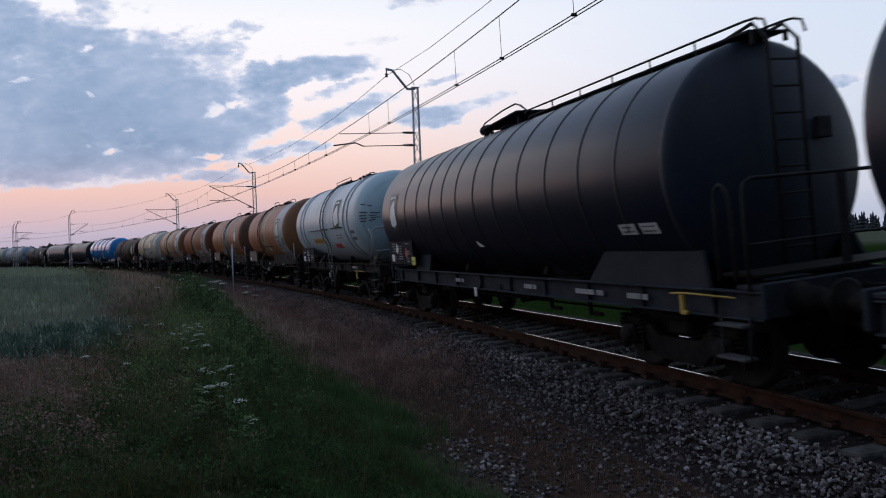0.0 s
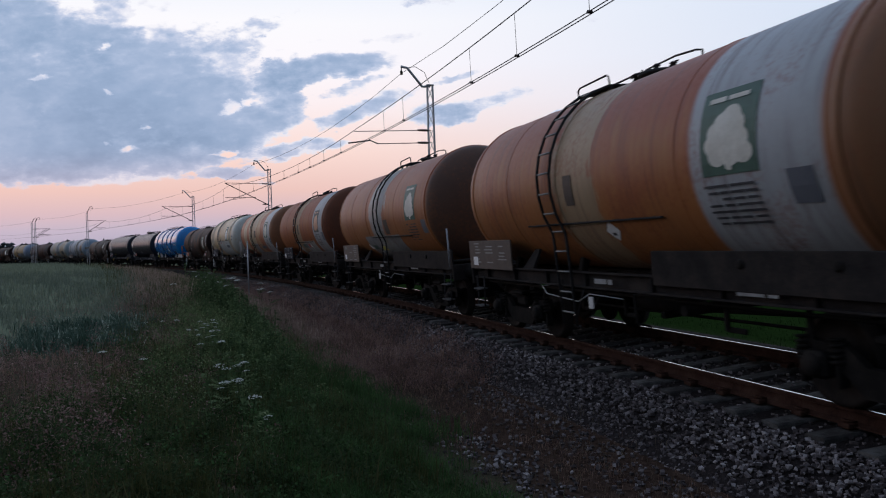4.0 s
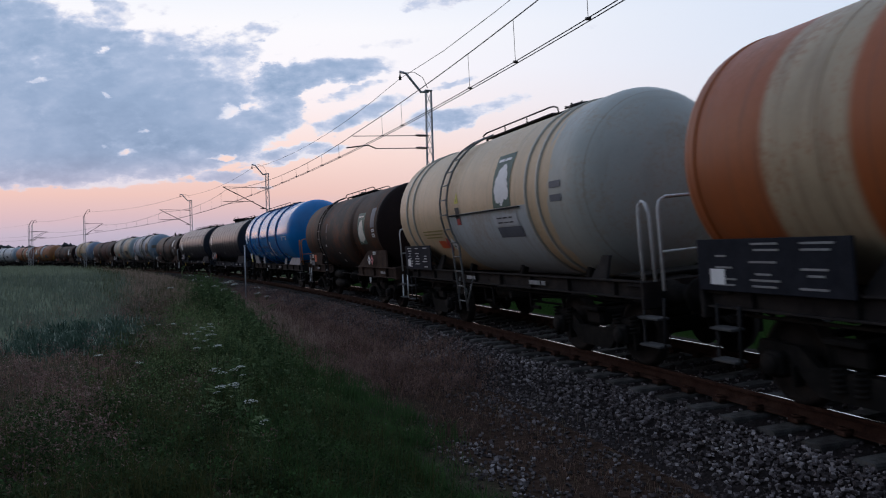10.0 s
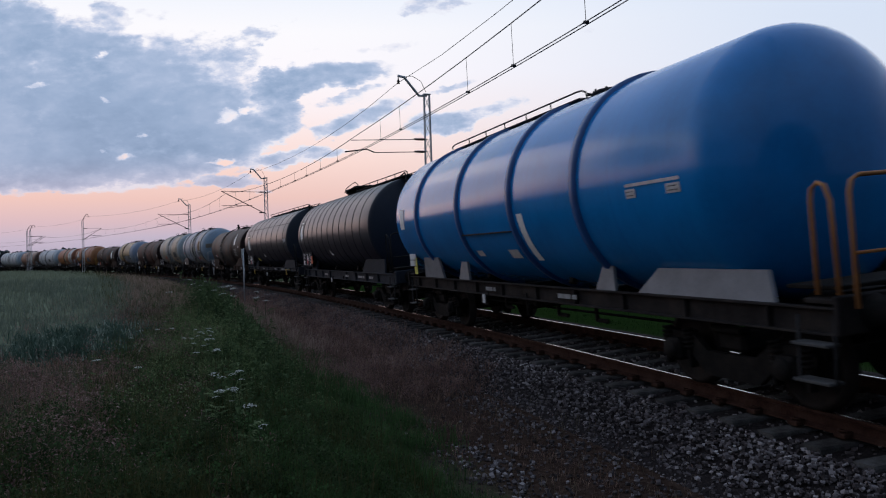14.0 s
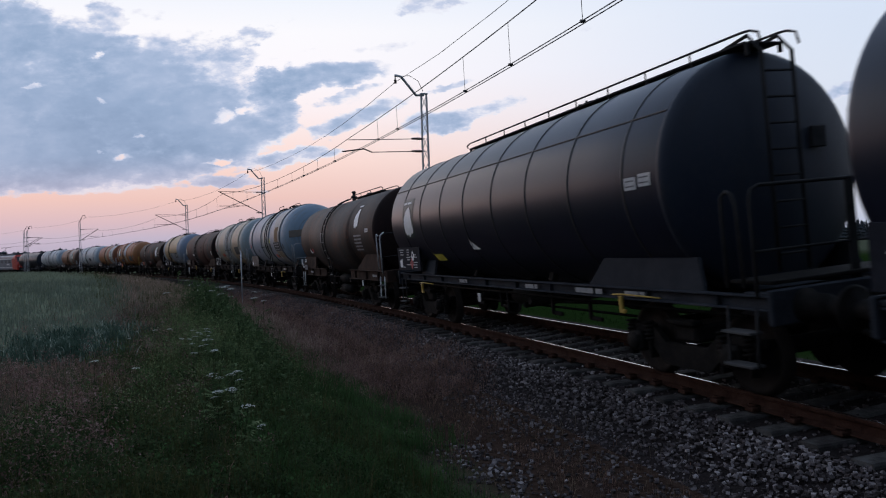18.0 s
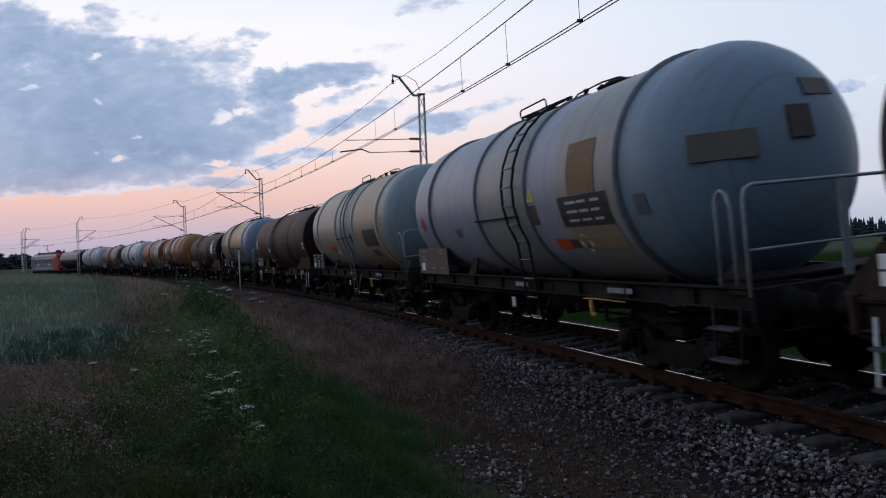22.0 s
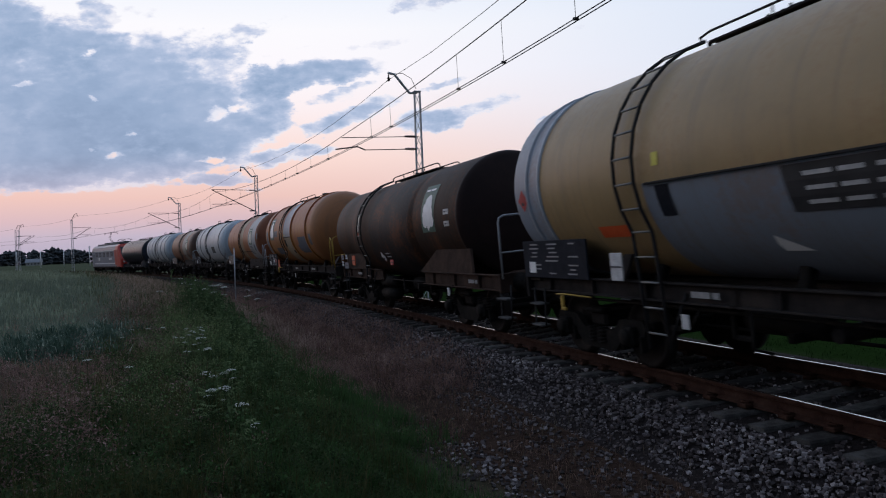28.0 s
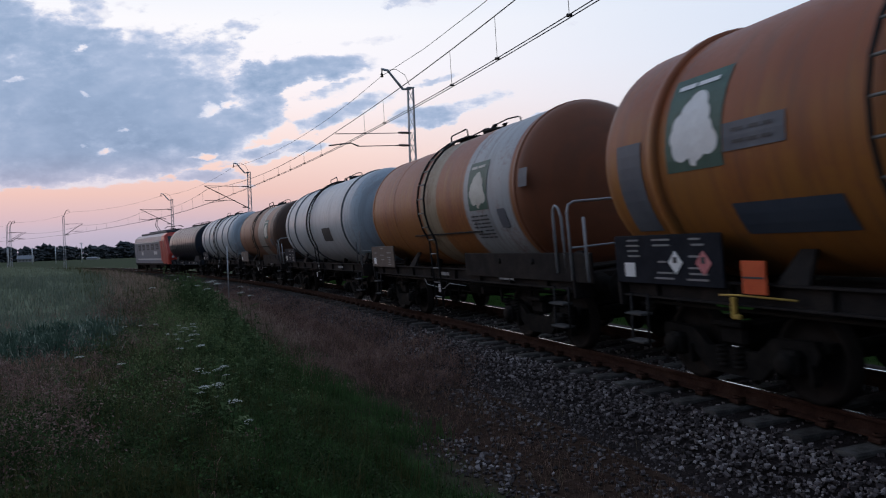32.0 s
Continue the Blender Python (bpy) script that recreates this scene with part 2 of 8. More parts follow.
def tank_paint(name, base, bands=(), marks=((0.10, 0.05, 0.025), 0.5), stain=((0.03, 0.028, 0.026), 0.4), rough=0.5, below=None):
    """Paint of a tank: base colour, bands (from x, to x, colour) round it, a colour below a line, rust marks and streaks of dried product."""
    m = bpy.data.materials.new(name)
    m.use_nodes = True
    t = m.node_tree
    b = t.nodes["Principled BSDF"]
    at = node(t, "ShaderNodeTexCoord").outputs["Object"]
    x, y, z = node(t, "ShaderNodeSeparateXYZ", {0: at}).outputs
    coarse = node(t, "ShaderNodeTexNoise", {0: at, "Scale": 0.9, "Detail": 7.0, "Roughness": 0.62}).outputs[0]
    grain = node(t, "ShaderNodeTexNoise", {0: at, "Scale": 14.0, "Detail": 5.0, "Roughness": 0.7}).outputs[0]
    runs_at = node(t, "ShaderNodeMapping", {0: at, 3: (5.0, 0.5, 0.35)}).outputs[0]
    runs = node(t, "ShaderNodeTexNoise", {0: runs_at, "Scale": 1.3, "Detail": 6.0, "Roughness": 0.62}).outputs[0]
    ragged = calc(t, "ADD", calc(t, "MULTIPLY", calc(t, "SUBTRACT", coarse, 0.5), 1.3), calc(t, "MULTIPLY", calc(t, "SUBTRACT", runs, 0.5), 1.2))
    tone = calc(t, "ADD", calc(t, "MULTIPLY", calc(t, "SUBTRACT", coarse, 0.5), 1.6), calc(t, "MULTIPLY_ADD", calc(t, "SUBTRACT", grain, 0.5), 0.5, 0.5), clamp=True)
    col = mixed(t, tone, rgb(*(c * 0.68 for c in base)), rgb(*(min(1, c * 1.2) for c in base)))
    if rough > 0.49 and base[0] > 2.2 * base[1]:
        # faded amber lower down, deep rust red over the top and in runs
        fade = smooth(t, calc(t, "ADD", z, calc(t, "MULTIPLY", ragged, 1.9)), 1.9, 3.3)
        amber = rgb(base[0] * 1.02, base[1] * 1.3, base[2] * 1.25)
        col = mixed(t, calc(t, "MULTIPLY", fade, 0.9), mixed(t, tone, rgb(base[0] * 0.75, base[1] * 0.95, base[2] * 0.9), amber), mixed(t, tone, rgb(base[0] * 0.48, base[1] * 0.38, base[2] * 0.5), rgb(base[0] * 0.95, base[1] * 0.72, base[2] * 0.8)))
    if below:
        bx0, bx1, bz, bcol = below
        inside = calc(t, "MULTIPLY", calc(t, "LESS_THAN", z, bz), calc(t, "MULTIPLY", calc(t, "GREATER_THAN", x, bx0), calc(t, "LESS_THAN", x, bx1)))
        col = mixed(t, inside, col, rgb(*bcol))
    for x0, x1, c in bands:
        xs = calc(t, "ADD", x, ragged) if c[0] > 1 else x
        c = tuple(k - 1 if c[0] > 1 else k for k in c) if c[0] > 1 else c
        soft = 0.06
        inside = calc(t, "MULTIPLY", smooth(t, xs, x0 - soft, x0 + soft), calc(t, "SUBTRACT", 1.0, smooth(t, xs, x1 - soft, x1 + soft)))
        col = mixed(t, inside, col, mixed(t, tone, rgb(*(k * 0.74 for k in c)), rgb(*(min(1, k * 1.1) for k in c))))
    rust = smooth(t, calc(t, "ADD", calc(t, "MULTIPLY", coarse, 0.6), calc(t, "MULTIPLY", grain, 0.5)), 0.53, 0.68)
    col = mixed(t, calc(t, "MULTIPLY", rust, marks[1]), col, rgb(*marks[0]))
    wet = calc(t, "MULTIPLY", smooth(t, runs, 0.47, 0.66), calc(t, "MULTIPLY_ADD", coarse, 1.2, 0.2, clamp=True))
    col = mixed(t, calc(t, "MULTIPLY", wet, stain[1]), col, rgb(*stain[0]))
    # weld seams round the shell, with a line of grime
    along = calc(t, "ABSOLUTE", calc(t, "SUBTRACT", calc(t, "FRACT", calc(t, "DIVIDE", x, 2.37)), 0.5))
    weld = calc(t, "SUBTRACT", 1.0, smooth(t, along, 0.002, 0.009))
    col = mixed(t, calc(t, "MULTIPLY", weld, calc(t, "MULTIPLY_ADD", grain, 0.5, 0.1)), col, rgb(*stain[0]))
    t.links.new(col, b.inputs["Base Color"])
    t.links.new(calc(t, "MULTIPLY_ADD", grain, 0.35 if rough > 0.3 else 0.06, rough - 0.18 if rough > 0.3 else rough + 0.05, clamp=True), b.inputs["Roughness"])
    b.inputs["Specular IOR Level"].default_value = 0.12 if rough > 0.53 else 0.5 if rough < 0.25 else 0.3
    bp = node(t, "ShaderNodeBump", {"Strength": 0.08 if rough > 0.3 else 0.0, "Distance": 0.03, "Height": calc(t, "ADD", calc(t, "MULTIPLY", coarse, 1.5), calc(t, "MULTIPLY", grain, 0.25))})
    t.links.new(bp.outputs[0], b.inputs["Normal"])
    MATS[name] = m
    return m


steel_frame = surface("grimy_frame_steel", [(0.014, 0.012, 0.012), (0.025, 0.022, 0.021), (0.044, 0.036, 0.030)], 0.75, 0.0, 3.0, 45.0)
frame_brown = surface("rusty_frame_steel", [(0.022, 0.016, 0.013), (0.048, 0.031, 0.024), (0.075, 0.047, 0.035)], 0.8, 0.0, 3.0, 45.0)
bogie_iron = surface("oily_bogie_iron", [(0.007, 0.0065, 0.006), (0.013, 0.012, 0.011), (0.024, 0.02, 0.017)], 0.75, 0.0, 5.0, 60.0)
wheel_steel = surface("wheel_steel", [(0.014, 0.012, 0.011), (0.028, 0.023, 0.02)], 0.7, 0.0, 6.0, 60.0)
dark_iron = surface("dark_walkway_iron", [(0.018, 0.018, 0.019), (0.04, 0.038, 0.037)], 0.68, 0.0, 6.0, 60.0)
grey_rail_paint = surface("grey_handrail_paint", [(0.22, 0.23, 0.24), (0.38, 0.39, 0.40)], 0.55, 0.0, 6.0, 60.0)
white_rail_paint = surface("white_handrail_paint", [(0.45, 0.45, 0.44), (0.72, 0.72, 0.70)], 0.55, 0.0, 6.0, 60.0)
yellow_paint = surface("dirty_yellow_paint", [(0.32, 0.19, 0.03), (0.55, 0.36, 0.06)], 0.6, 0.0, 6.0, 60.0)
orange_paint = surface("orange_rail_paint", [(0.33, 0.13, 0.03), (0.45, 0.2, 0.06)], 0.6, 0.0, 6.0, 60.0)
white_paint = surface("dirty_white_paint", [(0.5, 0.5, 0.49), (0.75, 0.75, 0.73)], 0.6, 0.0, 4.0, 40.0, 0.05)
sticker_white = surface("white_sticker", [(0.68, 0.68, 0.66), (0.8, 0.8, 0.78)], 0.5, 0.0, 6.0, 50.0, 0.0)
letter_grey = surface("faded_lettering", [(0.35, 0.35, 0.35), (0.6, 0.6, 0.58)], 0.6, 0.0, 9.0, 50.0, 0.0)
tread_iron = surface("worn_step_iron", [(0.05, 0.05, 0.05), (0.10, 0.098, 0.095)], 0.7, 0.0, 8.0, 60.0)
frame_letter = surface("dim_frame_lettering", [(0.16, 0.16, 0.16), (0.30, 0.30, 0.29)], 0.65, 0.0, 9.0, 50.0, 0.0)
solebar_grey = surface("grey_solebar_paint", [(0.018, 0.021, 0.026), (0.030, 0.034, 0.041), (0.046, 0.049, 0.055)], 0.7, 0.0, 2.5, 40.0)
letter_dark = surface("dark_lettering", [(0.03, 0.03, 0.035), (0.07, 0.07, 0.075)], 0.6, 0.0, 9.0, 50.0, 0.0)
board_dark = surface("dark_data_board", [(0.012, 0.014, 0.019), (0.024, 0.026, 0.033)], 0.7, 0.0, 5.0, 50.0, 0.05)
board_brown = surface("brown_data_board", [(0.05, 0.035, 0.027), (0.09, 0.065, 0.05)], 0.65, 0.0, 5.0, 50.0, 0.05)
hazard_red = surface("hazard_red", [(0.38, 0.03, 0.03), (0.5, 0.06, 0.05)], 0.5, 0.0, 6.0, 50.0, 0.0)
hazard_pink = surface("faded_hazard_red", [(0.5, 0.12, 0.13), (0.6, 0.22, 0.22)], 0.5, 0.0, 6.0, 50.0, 0.0)
hazard_orange = surface("hazard_orange", [(0.55, 0.07, 0.015), (0.66, 0.11, 0.025)], 0.5, 0.0, 6.0, 50.0, 0.0)
hazard_yellow = surface("hazard_yellow", [(0.55, 0.48, 0.05), (0.7, 0.62, 0.1)], 0.5, 0.0, 6.0, 50.0, 0.0)
logo_green = surface("dark_green_panel", [(0.022, 0.068, 0.048), (0.045, 0.115, 0.085)], 0.55, 0.0, 4.0, 40.0, 0.0)
panel_white = surface("chalky_white_panel", [(0.42, 0.43, 0.44), (0.62, 0.63, 0.63)], 0.6, 0.0, 2.0, 30.0, 0.0, streak=3.0)
panel_grey = surface("grey_blue_panel", [(0.07, 0.08, 0.10), (0.13, 0.14, 0.16)], 0.6, 0.0, 2.0, 30.0, 0.0, streak=3.0)
panel_blue = surface("dark_blue_grey_panel", [(0.035, 0.05, 0.075), (0.06, 0.08, 0.11)], 0.6, 0.0, 2.0, 30.0, 0.0)
panel_black = surface("black_panel", [(0.015, 0.016, 0.018), (0.04, 0.04, 0.042)], 0.6, 0.0, 3.0, 30.0, 0.0)
logo_cream = surface("cream_blob_paint", [(0.45, 0.43, 0.36), (0.68, 0.66, 0.58)], 0.6, 0.0, 3.0, 40.0, 0.0)
rail_rust = surface("rail_rust", [(0.022, 0.0105, 0.0075), (0.043, 0.0205, 0.0145), (0.066, 0.036, 0.025)], 0.85, 0.0, 5.0, 60.0, 0.3)
rail_bright = surface("polished_rail_head", [(0.55, 0.54, 0.53), (0.7, 0.69, 0.68)], 0.2, 1.0, 2.0, 60.0, 0.02)
concrete = surface("sleeper_concrete", [(0.035, 0.032, 0.03), (0.065, 0.061, 0.057), (0.11, 0.105, 0.098)], 0.9, 0.0, 6.0, 60.0, 0.25, vary=0.25)
ballast_bed = surface("ballast_bed", [(0.011, 0.0085, 0.008), (0.022, 0.0172, 0.0165), (0.044, 0.036, 0.035)], 0.95, 0.0, 14.0, 45.0, 1.0, 1.0)
mast_grey = surface("galvanised_mast", [(0.34, 0.35, 0.36), (0.55, 0.56, 0.57)], 0.5, 0.1, 3.0, 40.0)
wire_dark = surface("weathered_copper_wire", [(0.025, 0.024, 0.024), (0.05, 0.047, 0.045)], 0.6, 0.3, 3.0, 40.0, 0.0)
insulator_brown = surface("brown_insulator", [(0.03, 0.018, 0.014), (0.06, 0.035, 0.025)], 0.35, 0.0, 6.0, 40.0, 0.0)


def island_surface(name, colours, rough=0.85, trans=0.0, spread=1.0):
    """For stuff of many pieces: a colour for each piece, with a little grain."""
    m = bpy.data.materials.new(name)
    m.use_nodes = True
    t = m.node_tree
    b = t.nodes["Principled BSDF"]
    r = node(t, "ShaderNodeNewGeometry").outputs["Random Per Island"]
    at = node(t, "ShaderNodeTexCoord").outputs["Object"]
    n1 = node(t, "ShaderNodeTexNoise", {0: at, "Scale": 0.45, "Detail": 4.0}).outputs[0]
    if trans:
        # each clump has its own shade
        n2 = node(t, "ShaderNodeTexNoise", {0: at, "Scale": 3.2, "Detail": 2.0}).outputs[0]
        f = calc(t, "ADD", calc(t, "MULTIPLY", r, 0.40), calc(t, "ADD", calc(t, "MULTIPLY", calc(t, "SUBTRACT", n1, 0.25), 0.5), calc(t, "MULTIPLY", calc(t, "SUBTRACT", n2, 0.40), 1.5)), clamp=True)
    else:
        f = calc(t, "ADD", calc(t, "MULTIPLY", r, 0.65), calc(t, "MULTIPLY", calc(t, "SUBTRACT", n1, 0.25), 0.7), clamp=True)
    n = len(colours)
    t.links.new(ramp(t, f, [(i / (n - 1), c) for i, c in enumerate(colours)]), b.inputs["Base Color"])
    b.inputs["Roughness"].default_value = rough
    if trans:
        # thin leaves let light through
        b.inputs["Specular IOR Level"].default_value = 0.06
        thin = node(t, "ShaderNodeBsdfTranslucent", {0: b.inputs["Base Color"].links[0].from_socket})
        both = node(t, "ShaderNodeMixShader", {0: 0.35, 1: b.outputs[0], 2: thin.outputs[0]})
        t.links.new(both.outputs[0], t.nodes["Material Output"].inputs[0])
    MATS[name] = m
    return m


stone_mix = island_surface("ballast_stones", [(0.015, 0.0108, 0.010), (0.023, 0.0165, 0.0155), (0.036, 0.027, 0.0255), (0.060, 0.045, 0.044), (0.098, 0.077, 0.076), (0.15, 0.126, 0.123), (0.32, 0.28, 0.27), (0.72, 0.67, 0.64)])
grass_green = island_surface("green_grass", [(0.030, 0.036, 0.013), (0.07, 0.076, 0.028), (0.14, 0.13, 0.06)], trans=1)
grass_lush = island_surface("lush_grass", [(0.028, 0.056, 0.019), (0.058, 0.115, 0.038), (0.10, 0.18, 0.065)], trans=1)
grass_red = island_surface("reddish_seeding_grass", [(0.10, 0.062, 0.046), (0.25, 0.155, 0.115), (0.44, 0.295, 0.225)], trans=1)
bank_mix = island_surface("seeding_bank_grass", [(0.13, 0.095, 0.07), (0.34, 0.245, 0.19), (0.56, 0.43, 0.35)], trans=1)
sorrel = island_surface("reddish_sorrel", [(0.055, 0.033, 0.029), (0.20, 0.122, 0.105), (0.44, 0.30, 0.265)], trans=1)
sorrel_low = island_surface("low_reddish_weeds", [(0.028, 0.018, 0.016), (0.08, 0.053, 0.048), (0.16, 0.112, 0.10)], trans=1)
grass_dry = island_surface("dry_straw_grass", [(0.07, 0.06, 0.04), (0.15, 0.12, 0.08), (0.26, 0.22, 0.15)], trans=1)
crop_pale = island_surface("pale_field_crop", [(0.135, 0.155, 0.105), (0.18, 0.205, 0.14), (0.22, 0.25, 0.175), (0.29, 0.32, 0.235)], trans=1)
# the palest stop paints bright leaf highlights as the colour of some blades
crop_blade = island_surface("broad_grain_blades", [(0.02, 0.042, 0.030), (0.052, 0.092, 0.066), (0.105, 0.155, 0.118), (0.62, 0.68, 0.56)], trans=1)
crop_green = island_surface("grey_green_crop", [(0.09, 0.112, 0.082), (0.155, 0.185, 0.14), (0.245, 0.28, 0.22)], trans=1)
meadow_far = island_surface("low_meadow_grass", [(0.010, 0.022, 0.005), (0.017, 0.036, 0.009), (0.030, 0.060, 0.016)], trans=1)
weed_tall = island_surface("tall_weed_leaves", [(0.024, 0.043, 0.017), (0.068, 0.108, 0.043), (0.19, 0.25, 0.125)], trans=1)
weed_leaf = island_surface("weed_leaves", [(0.038, 0.06, 0.024), (0.12, 0.165, 0.068), (0.30, 0.35, 0.18)], trans=1)
leaf_dark = island_surface("dark_weed_leaves", [(0.014, 0.025, 0.009), (0.034, 0.056, 0.021), (0.085, 0.12, 0.048)], trans=1)
umbel_white = island_surface("white_umbels", [(0.45, 0.46, 0.40), (0.62, 0.63, 0.56), (0.75, 0.75, 0.7)], trans=1)
# distance haze is put into the tree colours as a bluish tone
wood_far = island_surface("far_wood", [(0.014, 0.019, 0.023), (0.022, 0.029, 0.033), (0.034, 0.043, 0.046)])

# ---- the line: a left-hand curve with canted track ----
STEP = 0.5
SS = np.arange(-330.0, 420.0, STEP)
CANT = 0.0664
GAUGE = 1.505  # between rail-head centres


def lay_out():
    k = 0.0033 - 0.0006 / (1 + np.exp(-(SS - 44.0) / 8)) + 0.0001 / (1 + np.exp(-(SS - 119.5) / 8))
    i0 = int(np.searchsorted(SS, 0.0))
    th = np.cumsum(k) * STEP
    th = th - th[i0] + 0.2834
    x, y = np.cumsum(-np.sin(th)) * STEP, np.cumsum(np.cos(th)) * STEP
    return x - x[i0] + 6.779, y - y[i0], th


TX, TY, TH = lay_out()


def on_line(s, d=0.0, z=0.0):
    """World place at s metres along the line, d metres to the near (left) side of its axis, at height z."""
    x, y, th = np.interp(s, SS, TX), np.interp(s, SS, TY), np.interp(s, SS, TH)
    return np.stack([x - d * np.cos(th), y - d * np.sin(th), np.zeros_like(x) + z], -1)


def canted(s, d, z):
    """The same in the leaning plane of the track."""
    return on_line(s, d + CANT * z, z - CANT * d)


def line_coords(x, y):
    """s and d of places in the plan."""
    px, py = np.atleast_1d(x), np.atleast_1d(y)
    cx, cy, cs, ct = TX[::4], TY[::4], SS[::4], TH[::4]
    s, d = np.empty(len(px)), np.empty(len(px))
    for a in range(0, len(px), 20000):
        q = slice(a, a + 20000)
        i = ((px[q, None] - cx) ** 2 + (py[q, None] - cy) ** 2).argmin(1)
        dx, dy = px[q] - cx[i], py[q] - cy[i]
        s[q] = cs[i] - dx * np.sin(ct[i]) + dy * np.cos(ct[i])
        d[q] = -dx * np.cos(ct[i]) - dy * np.sin(ct[i])
    return s, d


class Shape:
    """Gathers vertices and faces of one mesh."""

    def __init__(self):
        self.v, self.f, self.smooth, self.mi = [], [], [], []
        self.slot = 0

    def add(self, verts, faces, smooth=False):
        n = len(self.v)
        self.v.extend(tuple(p) for p in verts)
        for face in faces:
            self.f.append(tuple(i + n for i in face))
            self.smooth.append(smooth)
            self.mi.append(self.slot)
        return self

    def box(self, c, size, b=0.012, turn=None):
        """A box with chamfered edges."""
        hx, hy, hz = (k / 2 for k in size)
        b = min(b, hx * 0.45, hy * 0.45, hz * 0.45)
        pts, idx = [], {}
        for sx in (-1, 1):
            for sy in (-1, 1):
                for sz in (-1, 1):
                    for ax in range(3):
                        p = [sx * (hx - b), sy * (hy - b), sz * (hz - b)]
                        p[ax] = (sx * hx, sy * hy, sz * hz)[ax]
                        idx[sx, sy, sz, ax] = len(pts)
                        pts.append(Vector(p))
        faces = []
        for ax in range(3):
            o = [a for a in range(3) if a != ax]
            for s in (-1, 1):
                ring = []
                for p, q in ((-1, -1), (1, -1), (1, 1), (-1, 1)):
                    k = [0, 0, 0]
                    k[ax], k[o[0]], k[o[1]] = s, p, q
                    ring.append(idx[(*k, ax)])
                faces.append(ring if (s > 0) == (ax != 1) else ring[::-1])
        for ax in range(3):
            o = [a for a in range(3) if a != ax]
            for p in (-1, 1):
                for q in (-1, 1):
                    k0, k1 = [0, 0, 0], [0, 0, 0]
                    k0[ax], k1[ax] = -1, 1
                    for k in (k0, k1):
                        k[o[0]], k[o[1]] = p, q
                    ring = [idx[(*k0, o[0])], idx[(*k1, o[0])], idx[(*k1, o[1])], idx[(*k0, o[1])]]
                    faces.append(ring if (p * q > 0) != (ax == 1) else ring[::-1])
        for sx in (-1, 1):
            for sy in (-1, 1):
                for sz in (-1, 1):
                    ring = [idx[sx, sy, sz, a] for a in range(3)]
                    faces.append(ring if sx * sy * sz > 0 else ring[::-1])
        if turn is not None:
            pts = [turn @ p for p in pts]
        c = Vector(c)
        return self.add([p + c for p in pts], faces)

    def tube(self, pts, r, n=6, smooth=True):
        """A round bar along a line of points."""
        pts = [Vector(p) for p in pts]
        rings = []
        side = None
        for i, p in enumerate(pts):
            d = (pts[min(i + 1, len(pts) - 1)] - pts[max(i - 1, 0)]).normalized()
            if side is None or abs(side.dot(d)) > 0.95:
                side = d.orthogonal().normalized()
            side = (side - d * side.dot(d)).normalized()
            other = d.cross(side)
            rings.append([p + (side * math.cos(2 * math.pi * k / n) + other * math.sin(2 * math.pi * k / n)) * r for k in range(n)])
        verts = [q for ring in rings for q in ring]
        faces = [(i * n + k, i * n + (k + 1) % n, (i + 1) * n + (k + 1) % n, (i + 1) * n + k) for i in range(len(pts) - 1) for k in range(n)]
        faces += [tuple(range(n))[::-1], tuple((len(pts) - 1) * n + k for k in range(n))]
        self.add(verts, faces[:-2], smooth)
        m = len(self.v) - len(verts)
        for cap in faces[-2:]:
            self.f.append(tuple(i + m for i in cap))
            self.smooth.append(False)
            self.mi.append(self.slot)
        return self

    def lathe(self, profile, n=32, axis="x", at=(0, 0, 0), smooth=True):
        """Turns a profile of (along, radius) round an axis."""
        verts, faces, at = [], [], Vector(at)
        for a, r in profile:
            for k in range(n):
                c, s = r * math.cos(2 * math.pi * k / n), r * math.sin(2 * math.pi * k / n)
                verts.append(at + Vector({"x": (a, c, s), "y": (c, a, -s), "z": (c, s, a)}[axis]))
        m = len(profile)
        faces = [(i * n + k, (i + 1) * n + k, (i + 1) * n + (k + 1) % n, i * n + (k + 1) % n)[::-1] for i in range(m - 1) for k in range(n)]
        faces.append(tuple(range(n))[::-1])
        faces.append(tuple((m - 1) * n + k for k in range(n)))
        return self.add(verts, faces, smooth)

    def wrap(self, cells, R, zc, off):
        """Quads lying on a tank's near side, given as corners (x, degrees up from its side)."""
        for quad in cells:
            self.add([bulged((x, -(R + off) * math.cos(radians(a)), zc + (R + off) * math.sin(radians(a)))) for x, a in quad], [(0, 1, 2, 3)], True)
        return self

    def mesh(self, name):
        me = bpy.data.meshes.new(name)
        me.from_pydata([tuple(p) for p in self.v], [], self.f)
        me.polygons.foreach_set("use_smooth", self.smooth)
        if any(self.mi):
            me.polygons.foreach_set("material_index", self.mi)
        me.update()
        return me


CACHE = {}
STILL = Matrix.Identity(4)
BUILD = {"root": None, "lead": 0.0, "belly": None}  # the wagon in hand, and how far its tank lies ahead of the middle


def bulged(p):
    """The same point on a tank whose middle hangs deeper than its ends."""
    if not BUILD["belly"]:
        return p
    x0, x1, grow, top = BUILD["belly"]
    k = 1 + grow * float(step(p[0], x0 - 0.12, x0 + 0.12)) * (1 - float(step(p[0], x1 - 0.12, x1 + 0.12)))
    return (p[0], p[1] * k, top - (top - p[2]) * k)



